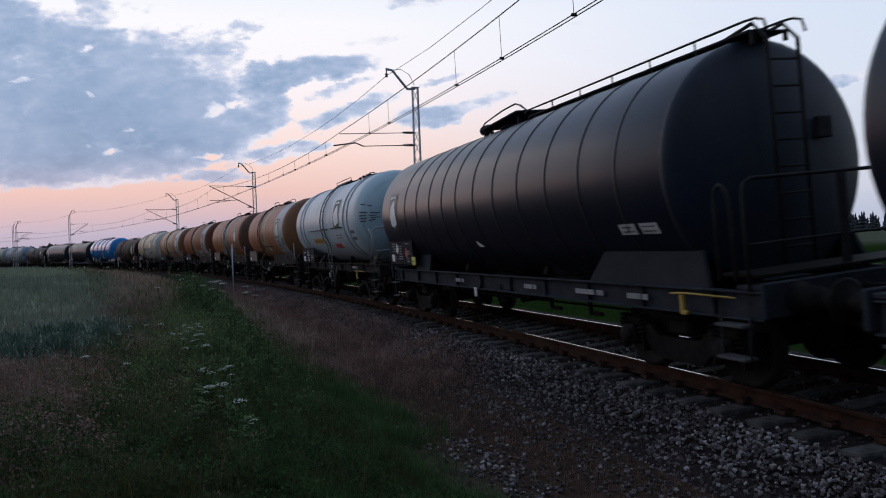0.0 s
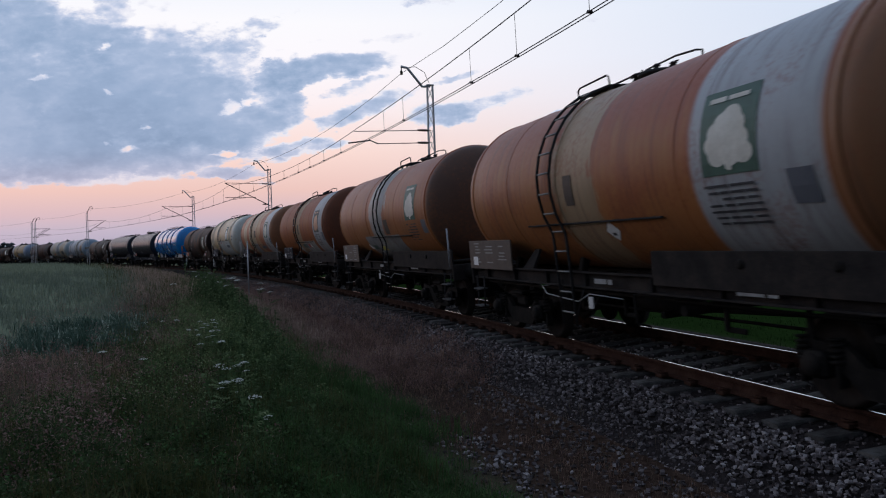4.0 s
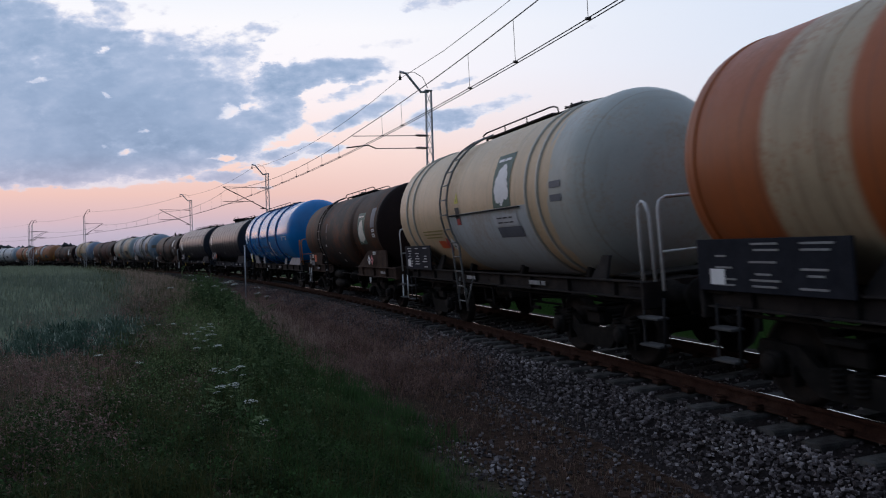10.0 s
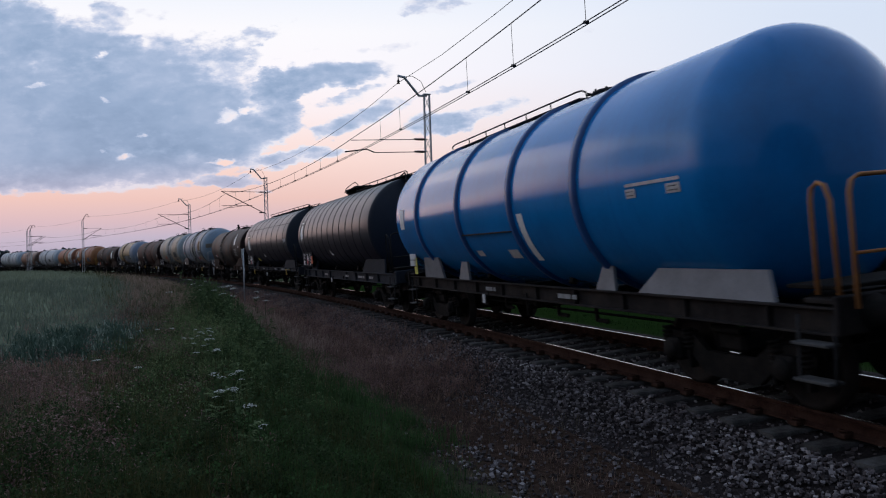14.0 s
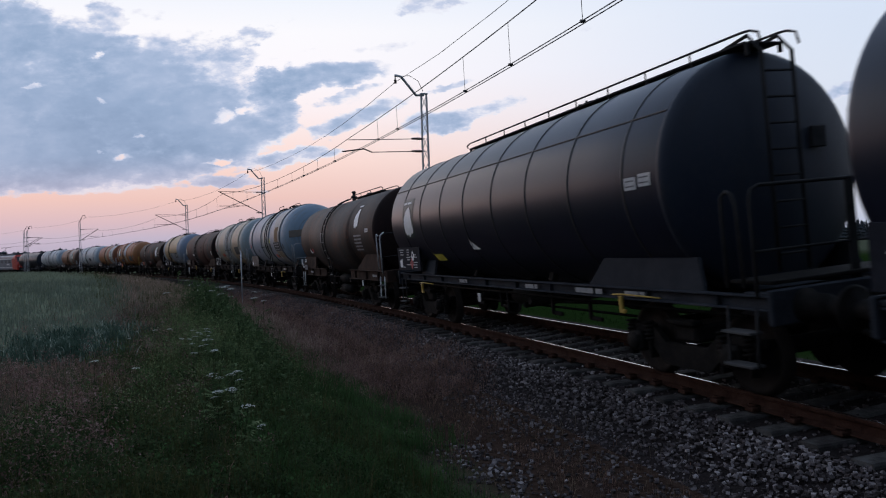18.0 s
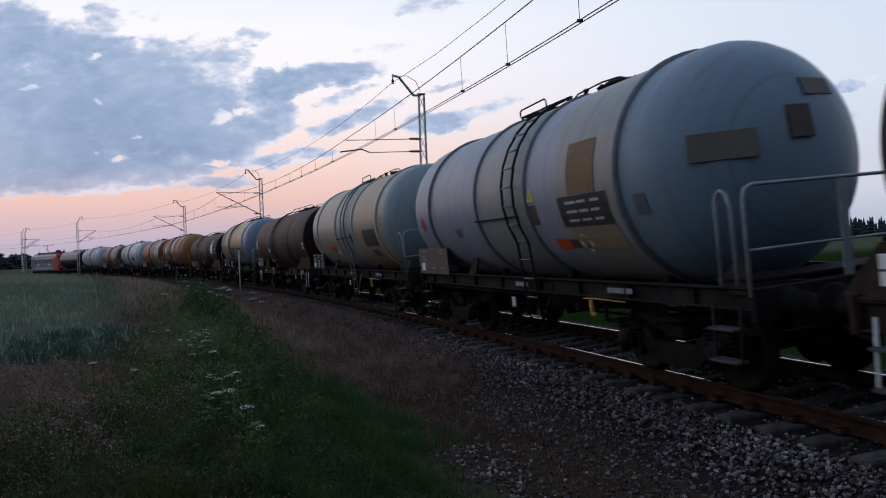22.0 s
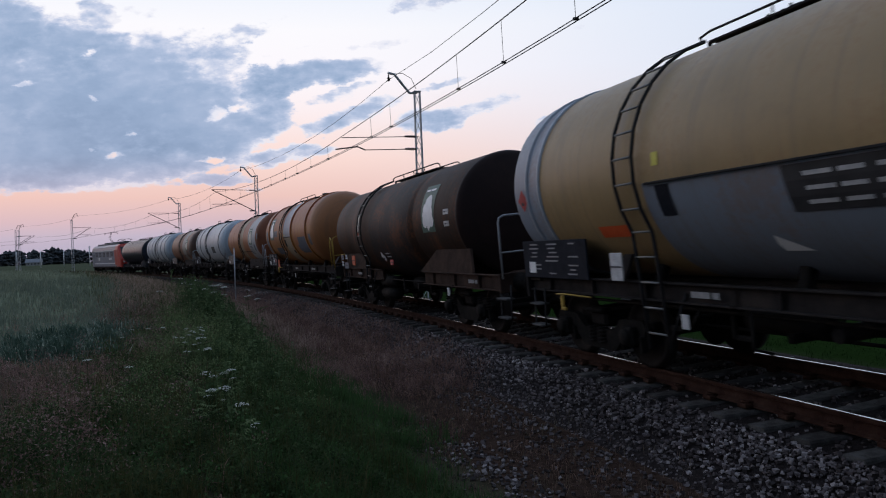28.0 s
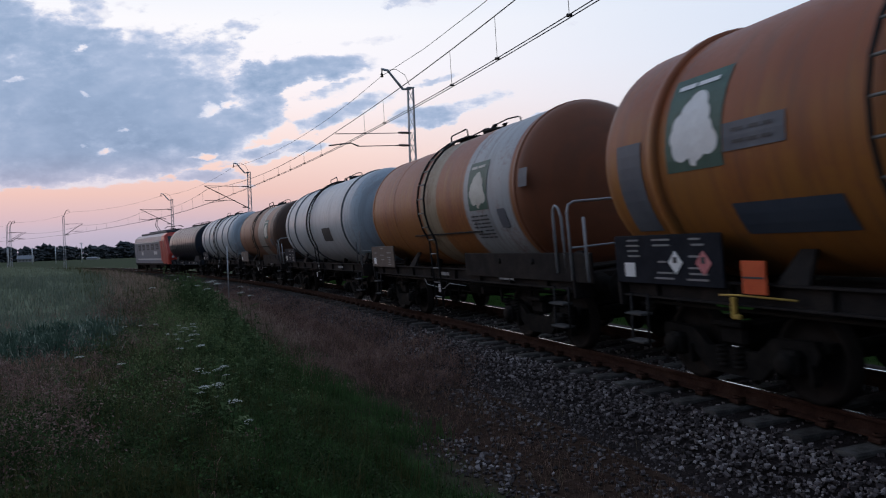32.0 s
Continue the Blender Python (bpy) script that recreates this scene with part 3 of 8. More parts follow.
def part(name, shape, material, parent=None, label="", at=None):
    """Links a shape, or a mesh made before, as one object under parent. material: one, or a list by slot."""
    me = shape if isinstance(shape, bpy.types.Mesh) else shape.mesh(name)
    if not me.materials:
        for m in material if isinstance(material, (list, tuple)) else [material]:
            me.materials.append(m)
    ob = new(name, me)
    if parent is not None:
        ob.parent = parent
    if at is not None:
        ob.matrix_basis = at
    elif parent is not None and parent == BUILD["root"]:
        ob.location.x = BUILD["lead"]
    if label:
        ob["label"] = label
    return ob


def quick_mesh(name, verts, faces, material, smooth=False):
    """One mesh from arrays of equal faces, for stuff of many pieces."""
    me = bpy.data.meshes.new(name)
    verts, faces = np.asarray(verts, np.float32), np.asarray(faces, np.int32)
    k = faces.shape[1]
    me.vertices.add(len(verts))
    me.vertices.foreach_set("co", verts.ravel())
    me.loops.add(faces.size)
    me.loops.foreach_set("vertex_index", faces.ravel())
    me.polygons.add(len(faces))
    me.polygons.foreach_set("loop_start", np.arange(0, faces.size, k, dtype=np.int32))
    me.polygons.foreach_set("use_smooth", np.full(len(faces), smooth))
    me.materials.append(material)
    me.update(calc_edges=True)
    return me


def step(x, a, b):
    q = np.clip((x - a) / (b - a), 0, 1)
    return q * q * (3 - 2 * q)


def lumps(x, y, scale, seed=0.0):
    """Cheap rolling relief, about -1 to 1."""
    return (np.sin(x * 1.3 / scale + seed) * np.cos(y * 1.7 / scale - seed * 2) + 0.5 * np.sin(x * 3.1 / scale + y * 2.3 / scale + seed * 3) + 0.35 * np.cos(x * 5.3 / scale - y * 4.1 / scale + seed)) / 1.6


def in_crop(x, y, s, d):
    """1 where the sown field stands, 0 on the verge."""
    r = np.hypot(x, y)
    return step(d + 0.5 * lumps(x, y, 4.0), 7.2, 9.0) * step(r - 0.25 * x, 9.5, 13.0) * (y > 2)


def ground_height(x, y):
    s, d = line_coords(x, y)
    r = np.hypot(x, y)
    z = -0.60 + 0.55 * step(d, 3.6, 6.6) + 0.06 * lumps(x, y, 2.5) * step(d, 2.5, 5)
    bank = np.exp(-((d - 6.6) / 1.3) ** 2) * step(s, 18, 34) * (1 - step(s, 70, 110)) * 0.25
    crop = in_crop(x, y, s, d) * step(r, 18, 42)
    z = z + bank + crop * (0.55 + 0.06 * lumps(x, y, 9.0, 2.0)) + crop * 0.05 * lumps(x, y, 1.1, 1.0)
    z = np.where(d < 0, -0.62 + 0.10 * step(-d, 4, 9) + 0.10 * lumps(x, y, 7.0) * step(-d, 4, 10), z)
    return z * (1 - step(r, 260, 420)) + 0.2 * step(r, 260, 420)


def top_height(x, y):
    """Height of what plants and loose stones rest on: the ground, or the shoulder of the ballast where that lies higher."""
    s, d = line_coords(x, y)
    bed = np.interp(d, [0.9, 1.75, 2.2, 2.75, 3.1], [-0.235, -0.25, -0.36, -0.56, -0.80]) - CANT * d
    z = ground_height(x, y)
    return np.where((d > 0.5) & (d < 3.1), np.maximum(z, bed), z)


def build_ground():
    rings = np.concatenate([np.linspace(0.05, 1.5, 6), np.geomspace(1.6, 4500, 150)])
    n = 300
    ang = np.linspace(0, 2 * np.pi, n, endpoint=False)
    X, Y = np.outer(rings, np.sin(ang)).ravel() + 0.4, np.outer(rings, np.cos(ang)).ravel() + 0.3
    Z = ground_height(X, Y)
    i, k = np.meshgrid(np.arange(len(rings) - 1), np.arange(n), indexing="ij")
    f = np.stack([i * n + k, i * n + (k + 1) % n, (i + 1) * n + (k + 1) % n, (i + 1) * n + k], -1).reshape(-1, 4)[:, ::-1]
    soil = surface("meadow_ground", [(0.028, 0.031, 0.019), (0.058, 0.060, 0.035), (0.085, 0.086, 0.053)], 0.95, 0.0, 0.35, 9.0, 0.8, 0.9)
    soil.node_tree.nodes["Principled BSDF"].inputs["Specular IOR Level"].default_value = 0.0
    me = quick_mesh("ground", np.stack([X, Y, Z], -1), f, soil, True)
    # where bare earth lies along the line, and where fresh meadow grows beyond it
    s, d = line_coords(X, Y)
    wob = 0.35 * lumps(X, Y, 1.1, 2.0)
    earth = step(d, 1.5, 2.4) * (1 - step(d + wob, 3.7, 4.7)) + 0.15 * step(d, 3.5, 5.0) * (1 - step(d + 2 * wob, 8.0, 10.0))
    beyond = (1 - step(d, -4.6, -3.4)) * (1 - step(s, 55, 85))
    distant = (1 - step(d, -4.6, -3.4)) * step(s, 55, 85)
    field = in_crop(X, Y, s, d) * step(s, 17, 22)
    t = soil.node_tree
    col = t.nodes["Principled BSDF"].inputs["Base Color"]
    old = col.links[0].from_socket
    grit = node(t, "ShaderNodeTexNoise", {0: node(t, "ShaderNodeTexCoord").outputs["Object"], "Scale": 16.0, "Detail": 8.0, "Roughness": 0.7}).outputs[0]
    for name, mask, low, high in (("field", field, (0.125, 0.142, 0.09), (0.195, 0.218, 0.145)), ("earth", earth, (0.020, 0.012, 0.009), (0.075, 0.048, 0.036)), ("distant", distant, (0.06, 0.068, 0.042), (0.10, 0.11, 0.07)), ("beyond", beyond, (0.008, 0.018, 0.004), (0.020, 0.041, 0.010))):
        layer = me.attributes.new(name, "FLOAT", "POINT")
        layer.data.foreach_set("value", np.clip(mask, 0, 1).astype(np.float32))
        where = t.nodes.new("ShaderNodeAttribute")
        where.attribute_name = name
        old = mixed(t, where.outputs["Fac"], old, mixed(t, smooth(t, grit, 0.3, 0.7), rgb(*low), rgb(*high)))
    t.links.new(old, col)
    ob = new("ground", me)
    tagged(ob, "meadow, verge and field ground reaching the horizon", "ground", kind="structure")


def sweep(s, section, name, material, kind_label, closed=False, smooth=False, bright=None):
    """A profile of (d, z) in the leaning track plane, drawn along the line. bright: (material, edges) for some edges of the profile."""
    m = len(section)
    P = np.stack([canted(s, d, z) for d, z in section], 1).reshape(-1, 3)
    edges = m if closed else m - 1
    sh = Shape()
    sh.v = [tuple(p) for p in P]
    for i in range(len(s) - 1):
        for k in range(edges):
            sh.f.append((i * m + k, i * m + (k + 1) % m, (i + 1) * m + (k + 1) % m, (i + 1) * m + k))
            sh.smooth.append(smooth)
            sh.mi.append(1 if bright and k in bright[1] else 0)
    return part(name, sh, [material, bright[0]] if bright else material)


def build_track():
    s = np.concatenate([np.arange(-60, 120, 1.0), np.arange(120, 340, 4.0)])
    bed = sweep(s, [(3.1, -0.80), (2.75, -0.56), (2.2, -0.36), (1.75, -0.25), (0.9, -0.235), (0.0, -0.25), (-0.9, -0.235), (-1.75, -0.25), (-2.3, -0.38), (-3.0, -0.7)], "ballast_bed", ballast_bed, "")
    tagged(bed, "grey crushed stone bed under the rails", "ballast", kind="structure")
    prof = [(-0.034, -0.002), (-0.028, -0.001), (-0.014, 0.0), (0.010, 0.0), (0.028, -0.001), (0.034, -0.002), (0.036, -0.012), (0.035, -0.038), (0.012, -0.05), (0.009, -0.09), (0.012, -0.135), (0.072, -0.158), (0.075, -0.172), (-0.075, -0.172), (-0.072, -0.158), (-0.012, -0.135), (-0.009, -0.09), (-0.012, -0.05), (-0.035, -0.038), (-0.036, -0.012)]
    for off, word in ((GAUGE / 2, "near"), (-GAUGE / 2, "far")):
        r = sweep(s, [(off + d, z) for d, z in prof], "rail", rail_rust, "", closed=True)
        strip = sweep(s, [(off - 0.014, 0.0008), (off + 0.010, 0.0008)], "running_surface", rail_bright, "")
        strip.parent = r
        strip["label"] = "polished strip along the rail head"
        tagged(r, "rusty steel running rail with a polished head", "rail", group="running rails")
    # sleepers
    sh = Shape()
    lo, hi, w0, w1 = -0.40, -0.185, 0.15, 0.115
    pts = []
    for x in (-1.27, -0.45, 0.45, 1.27):
        top = hi if abs(x) > 1 else hi - 0.03
        pts += [(x, -w0, lo), (x, w0, lo), (x, w1 * 1.05, top - 0.02), (x, w1 * 0.9, top), (x, -w1 * 0.9, top), (x, -w1 * 1.05, top - 0.02)]
    fc = [tuple(range(6))[::-1], tuple(range(18, 24))]
    for i in range(3):
        fc += [(i * 6 + k, i * 6 + (k + 1) % 6, i * 6 + 6 + (k + 1) % 6, i * 6 + 6 + k) for k in range(6)]
    sh.add(pts, fc)
    me = sh.mesh("sleeper")
    clip = Shape()
    for off in (GAUGE / 2, -GAUGE / 2):
        for sd in (-1, 1):
            clip.box((-off + sd * 0.12, 0, -0.155), (0.12, 0.14, 0.05), 0.015)
            clip.tube([(-off + sd * 0.06, -0.05, -0.13), (-off + sd * 0.13, -0.05, -0.11), (-off + sd * 0.15, 0.0, -0.11), (-off + sd * 0.13, 0.05, -0.11), (-off + sd * 0.06, 0.05, -0.13)], 0.012, 5)
    cme = clip.mesh("rail_clips")
    bed_things = []
    s0 = 7.0921 - 0.6 * 28
    for i in range(300):
        q = s0 + 0.6 * i
        p, th = on_line(q), float(np.interp(q, SS, TH))
        m = Matrix.Translation(p) @ Matrix.Rotation(th, 4, "Z") @ Matrix.Rotation(CANT, 4, "Y").inverted()
        m = m @ pose(random.uniform(-0.02, 0.02), 0, random.uniform(-0.012, 0.006), 0, 0, random.uniform(-0.6, 0.6))
        ob = part("sleeper", me, concrete, bed, at=m)
        if i < 110:
            part("rail_clips", cme, rail_rust, ob)
    far = Shape()
    for i in range(300, 480):
        q = s0 + 0.6 * i
        p, th = on_line(q), float(np.interp(q, SS, TH))
        m = Matrix.Translation(p) @ Matrix.Rotation(th, 4, "Z")
        far.add([m @ Vector(p) for p in pts], fc)
    tagged(part("far_sleepers", far, concrete, bed), kind="stuff")


build_ground()
build_track()

# ---- overhead line ----
WIRE = 5.4582  # contact wire above rail
MASTS = [(-4.0, -1, 1.45), (30.1, -1, 0.62), (62.0, -1, 1.15), (92.4, -1, 1.1), (129.0, 1, 1.1), (164.1, 1, 1.1), (200.0, 1, 1.1), (236.0, 1, 1.1)]


def stand(s, d, z=0.0):
    """Upright pose beside the line: x towards the near side, y along it."""
    th = float(np.interp(s, SS, TH))
    return Matrix.Translation(on_line(s, d, z)) @ Matrix.Rotation(th + math.pi, 4, "Z")


def build_mast(s, sd, kind):
    """Lattice mast; sd -1: beyond the line, 1: on the near side. Local x runs towards the near side."""
    root = new("catenary_mast")
    root.matrix_world = stand(s, 2.7 * sd)
    legs = Shape()
    for sy in (-1, 1):
        f = Shape()
        a0, a1 = 0.16, 0.11
        n = 6
        pts = []
        for z, a in ((-0.7, a0), (7.85, a1)):
            pts += [(sy * a - 0.025, -0.05, z), (sy * a + 0.025, -0.05, z), (sy * a + 0.025, 0.05, z), (sy * a - 0.025, 0.05, z)]
        f.add(pts, [(0, 1, 5, 4), (1, 2, 6, 5), (2, 3, 7, 6), (3, 0, 4, 7), (4, 5, 6, 7)])
        part("mast_leg", f, mast_grey, root)
    br = Shape()
    for i in range(16):
        z0, z1 = -0.4 + i * 0.51, -0.4 + (i + 1) * 0.51
        a0, a1 = 0.155 - 0.05 * i / 16, 0.155 - 0.05 * (i + 1) / 16
        sy = 1 if i % 2 else -1
        br.tube([(-sy * a0, 0.045, z0), (sy * a1, 0.045, z1)], 0.014, 4)
        br.tube([(sy * a0, -0.045, z0), (-sy * a1, -0.045, z1)], 0.014, 4)
    part("lattice_bracing", br, mast_grey, root)
    base = Shape().box((0, 0, -0.55), (0.7, 0.7, 0.5), 0.04)
    part("foundation", base, concrete, root)
    cap = Shape().box((0, 0, 7.87), (0.30, 0.16, 0.05), 0.01)
    part("mast_cap", cap, mast_grey, root)
    t = -sd  # way to the track along local x, in units of +x
    t = 1 if sd < 0 else -1
    arm = Shape().tube([(0, 0, 7.82), (0.32 * t, 0, 7.80), (0.92 * t, 0, 8.50), (1.18 * t, 0, 8.54)], 0.055, 6)
    if sd > 0:
        arm = Shape().tube([(0, 0, 7.8), (0.15 * t, 0, 8.2), (0.45 * t, 0, 8.8), (0.8 * t, 0, 8.86)], 0.04, 6)
    part("feeder_bracket", arm, mast_grey if sd < 0 else dark_iron, root)
    ins = Shape().lathe([(8.58, 0.03), (8.60, 0.07), (8.66, 0.03), (8.68, 0.07), (8.74, 0.03), (8.84, 0.02)], 8, "z", ((1.16 if sd < 0 else 0.8) * t, 0, -0.36 if sd < 0 else -0.06))
    part("feeder_insulator", ins, insulator_brown, root)
    hoop = Shape().tube([(1.0 * t, 0.0, 8.50), (0.6 * t, 0.05, 8.55), (0.25 * t, 0.08, 8.35), (0.06 * t, 0.08, 7.95)], 0.012, 5)
    part("earth_lead", hoop, wire_dark, root)
    reach = (2.7 + CANT * 5.4 * (1 if sd < 0 else -1)) * t
    can = Shape()
    if kind == "tie":
        zu, zl = WIRE + 0.52, WIRE + 0.05
        can.tube([(0.0, 0, zu + 0.12), (reach * 1.02, 0, zu + 0.0)], 0.016, 5)
        can.tube([(0.0, 0, zl + 0.10), (reach * 0.72, 0, zl + 0.02)], 0.018, 5)
        can.tube([(reach * 0.72, 0, zl + 0.02), (reach * 0.82, 0, zl + 0.14), (reach * 1.1, 0, zl + 0.02)], 0.028, 6)
        zs = (zu + 0.11, zl + 0.09)
    else:
        zu, zl = WIRE + 1.28, WIRE - 0.45
        can.tube([(0.0, 0, zu), (reach * 1.12, 0, zu + 0.04)], 0.022, 5)
        can.tube([(0.0, 0, zl), (reach * 1.12, 0, zu + 0.04)], 0.035, 6)
        can.tube([(reach * 0.36, 0, WIRE + 0.22), (reach * 1.12, 0, WIRE + 0.20)], 0.022, 5)
        can.tube([(reach * 0.62, 0, WIRE + 0.18), (reach * 1.0, 0, WIRE + 0.02)], 0.016, 5)
        zs = (zu, zl + 0.12)
    part("cantilever", can, dark_iron, root)
    for z in zs:
        q = Shape()
        x = 0.16 * t
        dz = 0 if kind == "tie" or z == zu else 0.0
        q.lathe([(-0.26, 0.025), (-0.24, 0.06), (-0.18, 0.03), (-0.14, 0.065), (-0.09, 0.03), (-0.05, 0.065), (0.0, 0.03), (0.05, 0.065), (0.1, 0.03), (0.16, 0.05), (0.2, 0.025)], 8, "x", (x + 0.22 * t, 0, z))
        part("rod_insulator", q, insulator_brown, root)
    return tagged(root, "grey steel lattice catenary mast with bracket and cantilever", "mast", group="catenary masts")


for s, sd, h in MASTS:
    build_mast(s, sd, "tie" if abs(s - 30.1) < 1 else "hinged")
twin = build_mast(166.2, 1, "hinged")
twin["label"] = "grey steel lattice mast standing close beside another mast"


def messenger(s):
    """Height of the messenger wire."""
    for (a, _, ha), (b, _, hb) in zip(MASTS, MASTS[1:]):
        if a <= s <= b:
            k = (s - a) / (b - a)
            return WIRE + ha + (hb - ha) * k - 4 * 0.42 * k * (1 - k) * (1 if a > 0 else 0.08)
    return WIRE + 1.2


def build_wires():
    lo, hi = -30.0, 236.0
    s = np.arange(lo, hi, 2.0)
    lean = CANT * WIRE

    def wire(name, label, rows, r):
        ob = part(name, Shape().tube(rows, r, 5), wire_dark)
        return tagged(ob, label, "overhead wire", group="overhead wires")

    zig = lambda q: -0.12 * math.sin(q * math.pi / 33.0)
    for off in (-0.05, 0.05):
        wire("contact_wire", "thin dark contact wire strung above the track", [on_line(q, lean + off + zig(q), WIRE) for q in s], 0.011)
    mess = wire("messenger_wire", "sagging messenger wire carrying the contact wire by droppers", [on_line(q, lean + zig(q), messenger(q)) for q in np.arange(lo, hi, 1.5)], 0.013)
    feed = []
    for (a, sa, _), (b, sb, _) in zip(MASTS, MASTS[1:]):
        for k in np.linspace(0, 1, 9)[:-1]:
            da, db = 2.7 * sa - 1.18 * sa, 2.7 * sb - 1.0 * sb
            za, zb = 8.72 if a < 0 else 8.26 if sa < 0 else 8.56, 8.26 if sb < 0 else 8.56
            feed.append(on_line(a + (b - a) * k, da + (db - da) * k, za + (zb - za) * k - 4 * (0.13 if a < 0 else 0.35) * k * (1 - k)))
    wire("feeder_wire", "thin feeder wire slung from the mast tops", feed, 0.010)
    drop = Shape().tube([(0, 0, 0), (0, 0, 1)], 0.006, 4)
    for q in (3.0, 8.5, 13.4, 16.4, 19.0, 24.5, 26.6, 32.5, 35.4, 38.1, 40.6, 44, 48, 53, 58, 64.5, 69, 74, 79, 84, 89, 95, 101, 107, 113, 119, 125):
        z = messenger(q)
        d = Shape().tube([on_line(q, lean + zig(q), WIRE + 0.005), on_line(q + 0.06, lean + zig(q), z)], 0.007, 4)
        ob = part("dropper", d, wire_dark, mess)
        c = Shape().box(on_line(q, lean + zig(q), WIRE + 0.02), (0.10, 0.06, 0.05), 0.01)
        part("dropper_clamp", c, dark_iron, ob)


build_wires()


def build_post():
    root = new("track_marker_post")
    root.matrix_world = stand(40.0, 3.2, -0.55)
    part("pole", Shape().tube([(0, 0, 0), (0, 0, 2.55)], 0.03, 8), mast_grey, root)
    part("post_cap", Shape().box((0, 0, 2.57), (0.08, 0.08, 0.04), 0.01), mast_grey, root)
    tagged(root, "thin grey steel marker post standing in the verge", "marker post")


build_post()

# ---- the train ----
GAPS = [-4.6, 7.4, 21.9, 33.4, 46.0, 57.9, 69.6, 81.8, 93.6, 107.2, 121.9, 136.1, 150.7, 164.3, 176.6, 189.4, 202.3, 213.4, 226.9, 240.65, 252.8, 265.6, 276.7, 289.9, 304.3, 322.6]
# how far each wagon's tank lies ahead of the middle of its frame
LEAD = [0.90, 0.80, 0.73, 0.83, 0.79, 0.52, 0.53, 0.54, 0.26, 0.06, 0.24, 0.65, 1.16, 1.37, 1.40, 1.22, 0.89, 0.75, 1.12, 1.45, 1.34, 1.16, 0.99, 1.00, 0.99]


def travelled(t):
    """Metres that the train has run since the start."""
    return ((((4.2612e-07 * t + 1.5931e-06) * t - 7.3776e-04) * t + 7.0592e-03) * t + 7.20611) * t


# the rear rim of each tank cylinder
RIM = [-5.95, -7.31, -6.20, -5.90, -5.90, -6.00, -5.92, -5.49, -6.30, -6.50, -6.62, -6.95, -6.85, -6.20, -5.90, -6.75, -5.60, -7.40, -7.12, -6.07, -5.75, -5.35, -6.05, -6.80]


def shared(key, build):
    """A mesh made once and used by all the wagons."""
    if key not in CACHE:
        CACHE[key] = build().mesh(key)
    return CACHE[key]


def wheelset_shape():
    sh = Shape().tube([(0, -1.0, 0), (0, 1.0, 0)], 0.08, 10)
    for sy in (-1, 1):
        w = [(0.69, 0.46 + 0.028), (0.715, 0.46 + 0.03), (0.725, 0.462), (0.82, 0.457), (0.822, 0.40), (0.79, 0.39), (0.78, 0.17), (0.83, 0.16), (0.83, 0.09)]
        w = [(0.69, 0.10), (0.69, 0.16), (0.735, 0.18), (0.73, 0.38), (0.69, 0.40)] + w
        sh.lathe([(sy * a, r) for a, r in (w if sy > 0 else w[::-1])] if sy > 0 else [(-a, r) for a, r in w][::-1], 28, "y")
    sh.lathe([(-0.02, 0.08), (-0.02, 0.3), (0.02, 0.3), (0.02, 0.08)], 16, "y", (0, 0.25, 0))
    return sh


def side_frame_shape():
    sh = Shape()
    top, y = 0.0, 0.0
    prof = [(-1.22, 0.10), (-1.16, 0.22), (-0.62, 0.20), (-0.38, 0.02), (0.38, 0.02), (0.62, 0.20), (1.16, 0.22), (1.22, 0.10), (1.16, -0.02), (0.70, -0.02), (0.42, -0.26), (-0.42, -0.26), (-0.70, -0.02), (-1.16, -0.02)]
    n = len(prof)
    v = [(x, -0.04, z) for x, z in prof] + [(x, 0.04, z) for x, z in prof]
    f = [tuple(range(n))[::-1], tuple(range(n, 2 * n))] + [(i, (i + 1) % n, n + (i + 1) % n, n + i) for i in range(n)]
    sh.add(v, f)
    for x in (-0.9, 0.9):
        sh.box((x, -0.05, 0.0), (0.28, 0.22, 0.26), 0.04)
        sh.lathe([(-0.20, 0.02), (-0.20, 0.10), (-0.17, 0.115), (-0.05, 0.115)], 12, "y", (x, 0, 0.0))
        for q in (-0.22, 0.22):
            sh.box((x + q, -0.02, -0.10), (0.05, 0.12, 0.22), 0.01)
    sh.box((0, -0.02, 0.30), (0.5, 0.16, 0.06), 0.02)
    return sh


def spring_shape(turns=5, r=0.075, h=0.26, wire=0.017):
    pts = [(r * math.cos(a), r * math.sin(a), h * i / (turns * 8)) for i in range(turns * 8 + 1) for a in (2 * math.pi * i / 8,)]
    return Shape().tube(pts, wire, 5)


def bolster_shape():
    sh = Shape().box((0, 0, 0.16), (0.42, 2.05, 0.22), 0.04).box((0, 0, 0.32), (0.5, 0.6, 0.12), 0.03)
    for x in (-1.2, 1.2):
        sh.box((x, 0, 0.14), (0.09, 1.9, 0.1), 0.02)
    for x in (-0.42, 0.42):
        sh.tube([(x, -0.95, -0.12), (x, 0.95, -0.12)], 0.04, 6)
        for y in (-0.76, 0.76):
            sh.box((x, y, -0.03), (0.09, 0.09, 0.42), 0.02, Matrix.Rotation(0.12 * (1 if x > 0 else -1), 3, "Y"))
    return sh


def buffer_shape():
    return Shape().lathe([(-0.62, 0.16), (-0.60, 0.175), (-0.56, 0.175), (-0.55, 0.13), (-0.30, 0.125), (-0.29, 0.095), (-0.06, 0.09), (-0.045, 0.20), (-0.02, 0.225), (0.0, 0.20), (0.012, 0.0)], 18, "x")


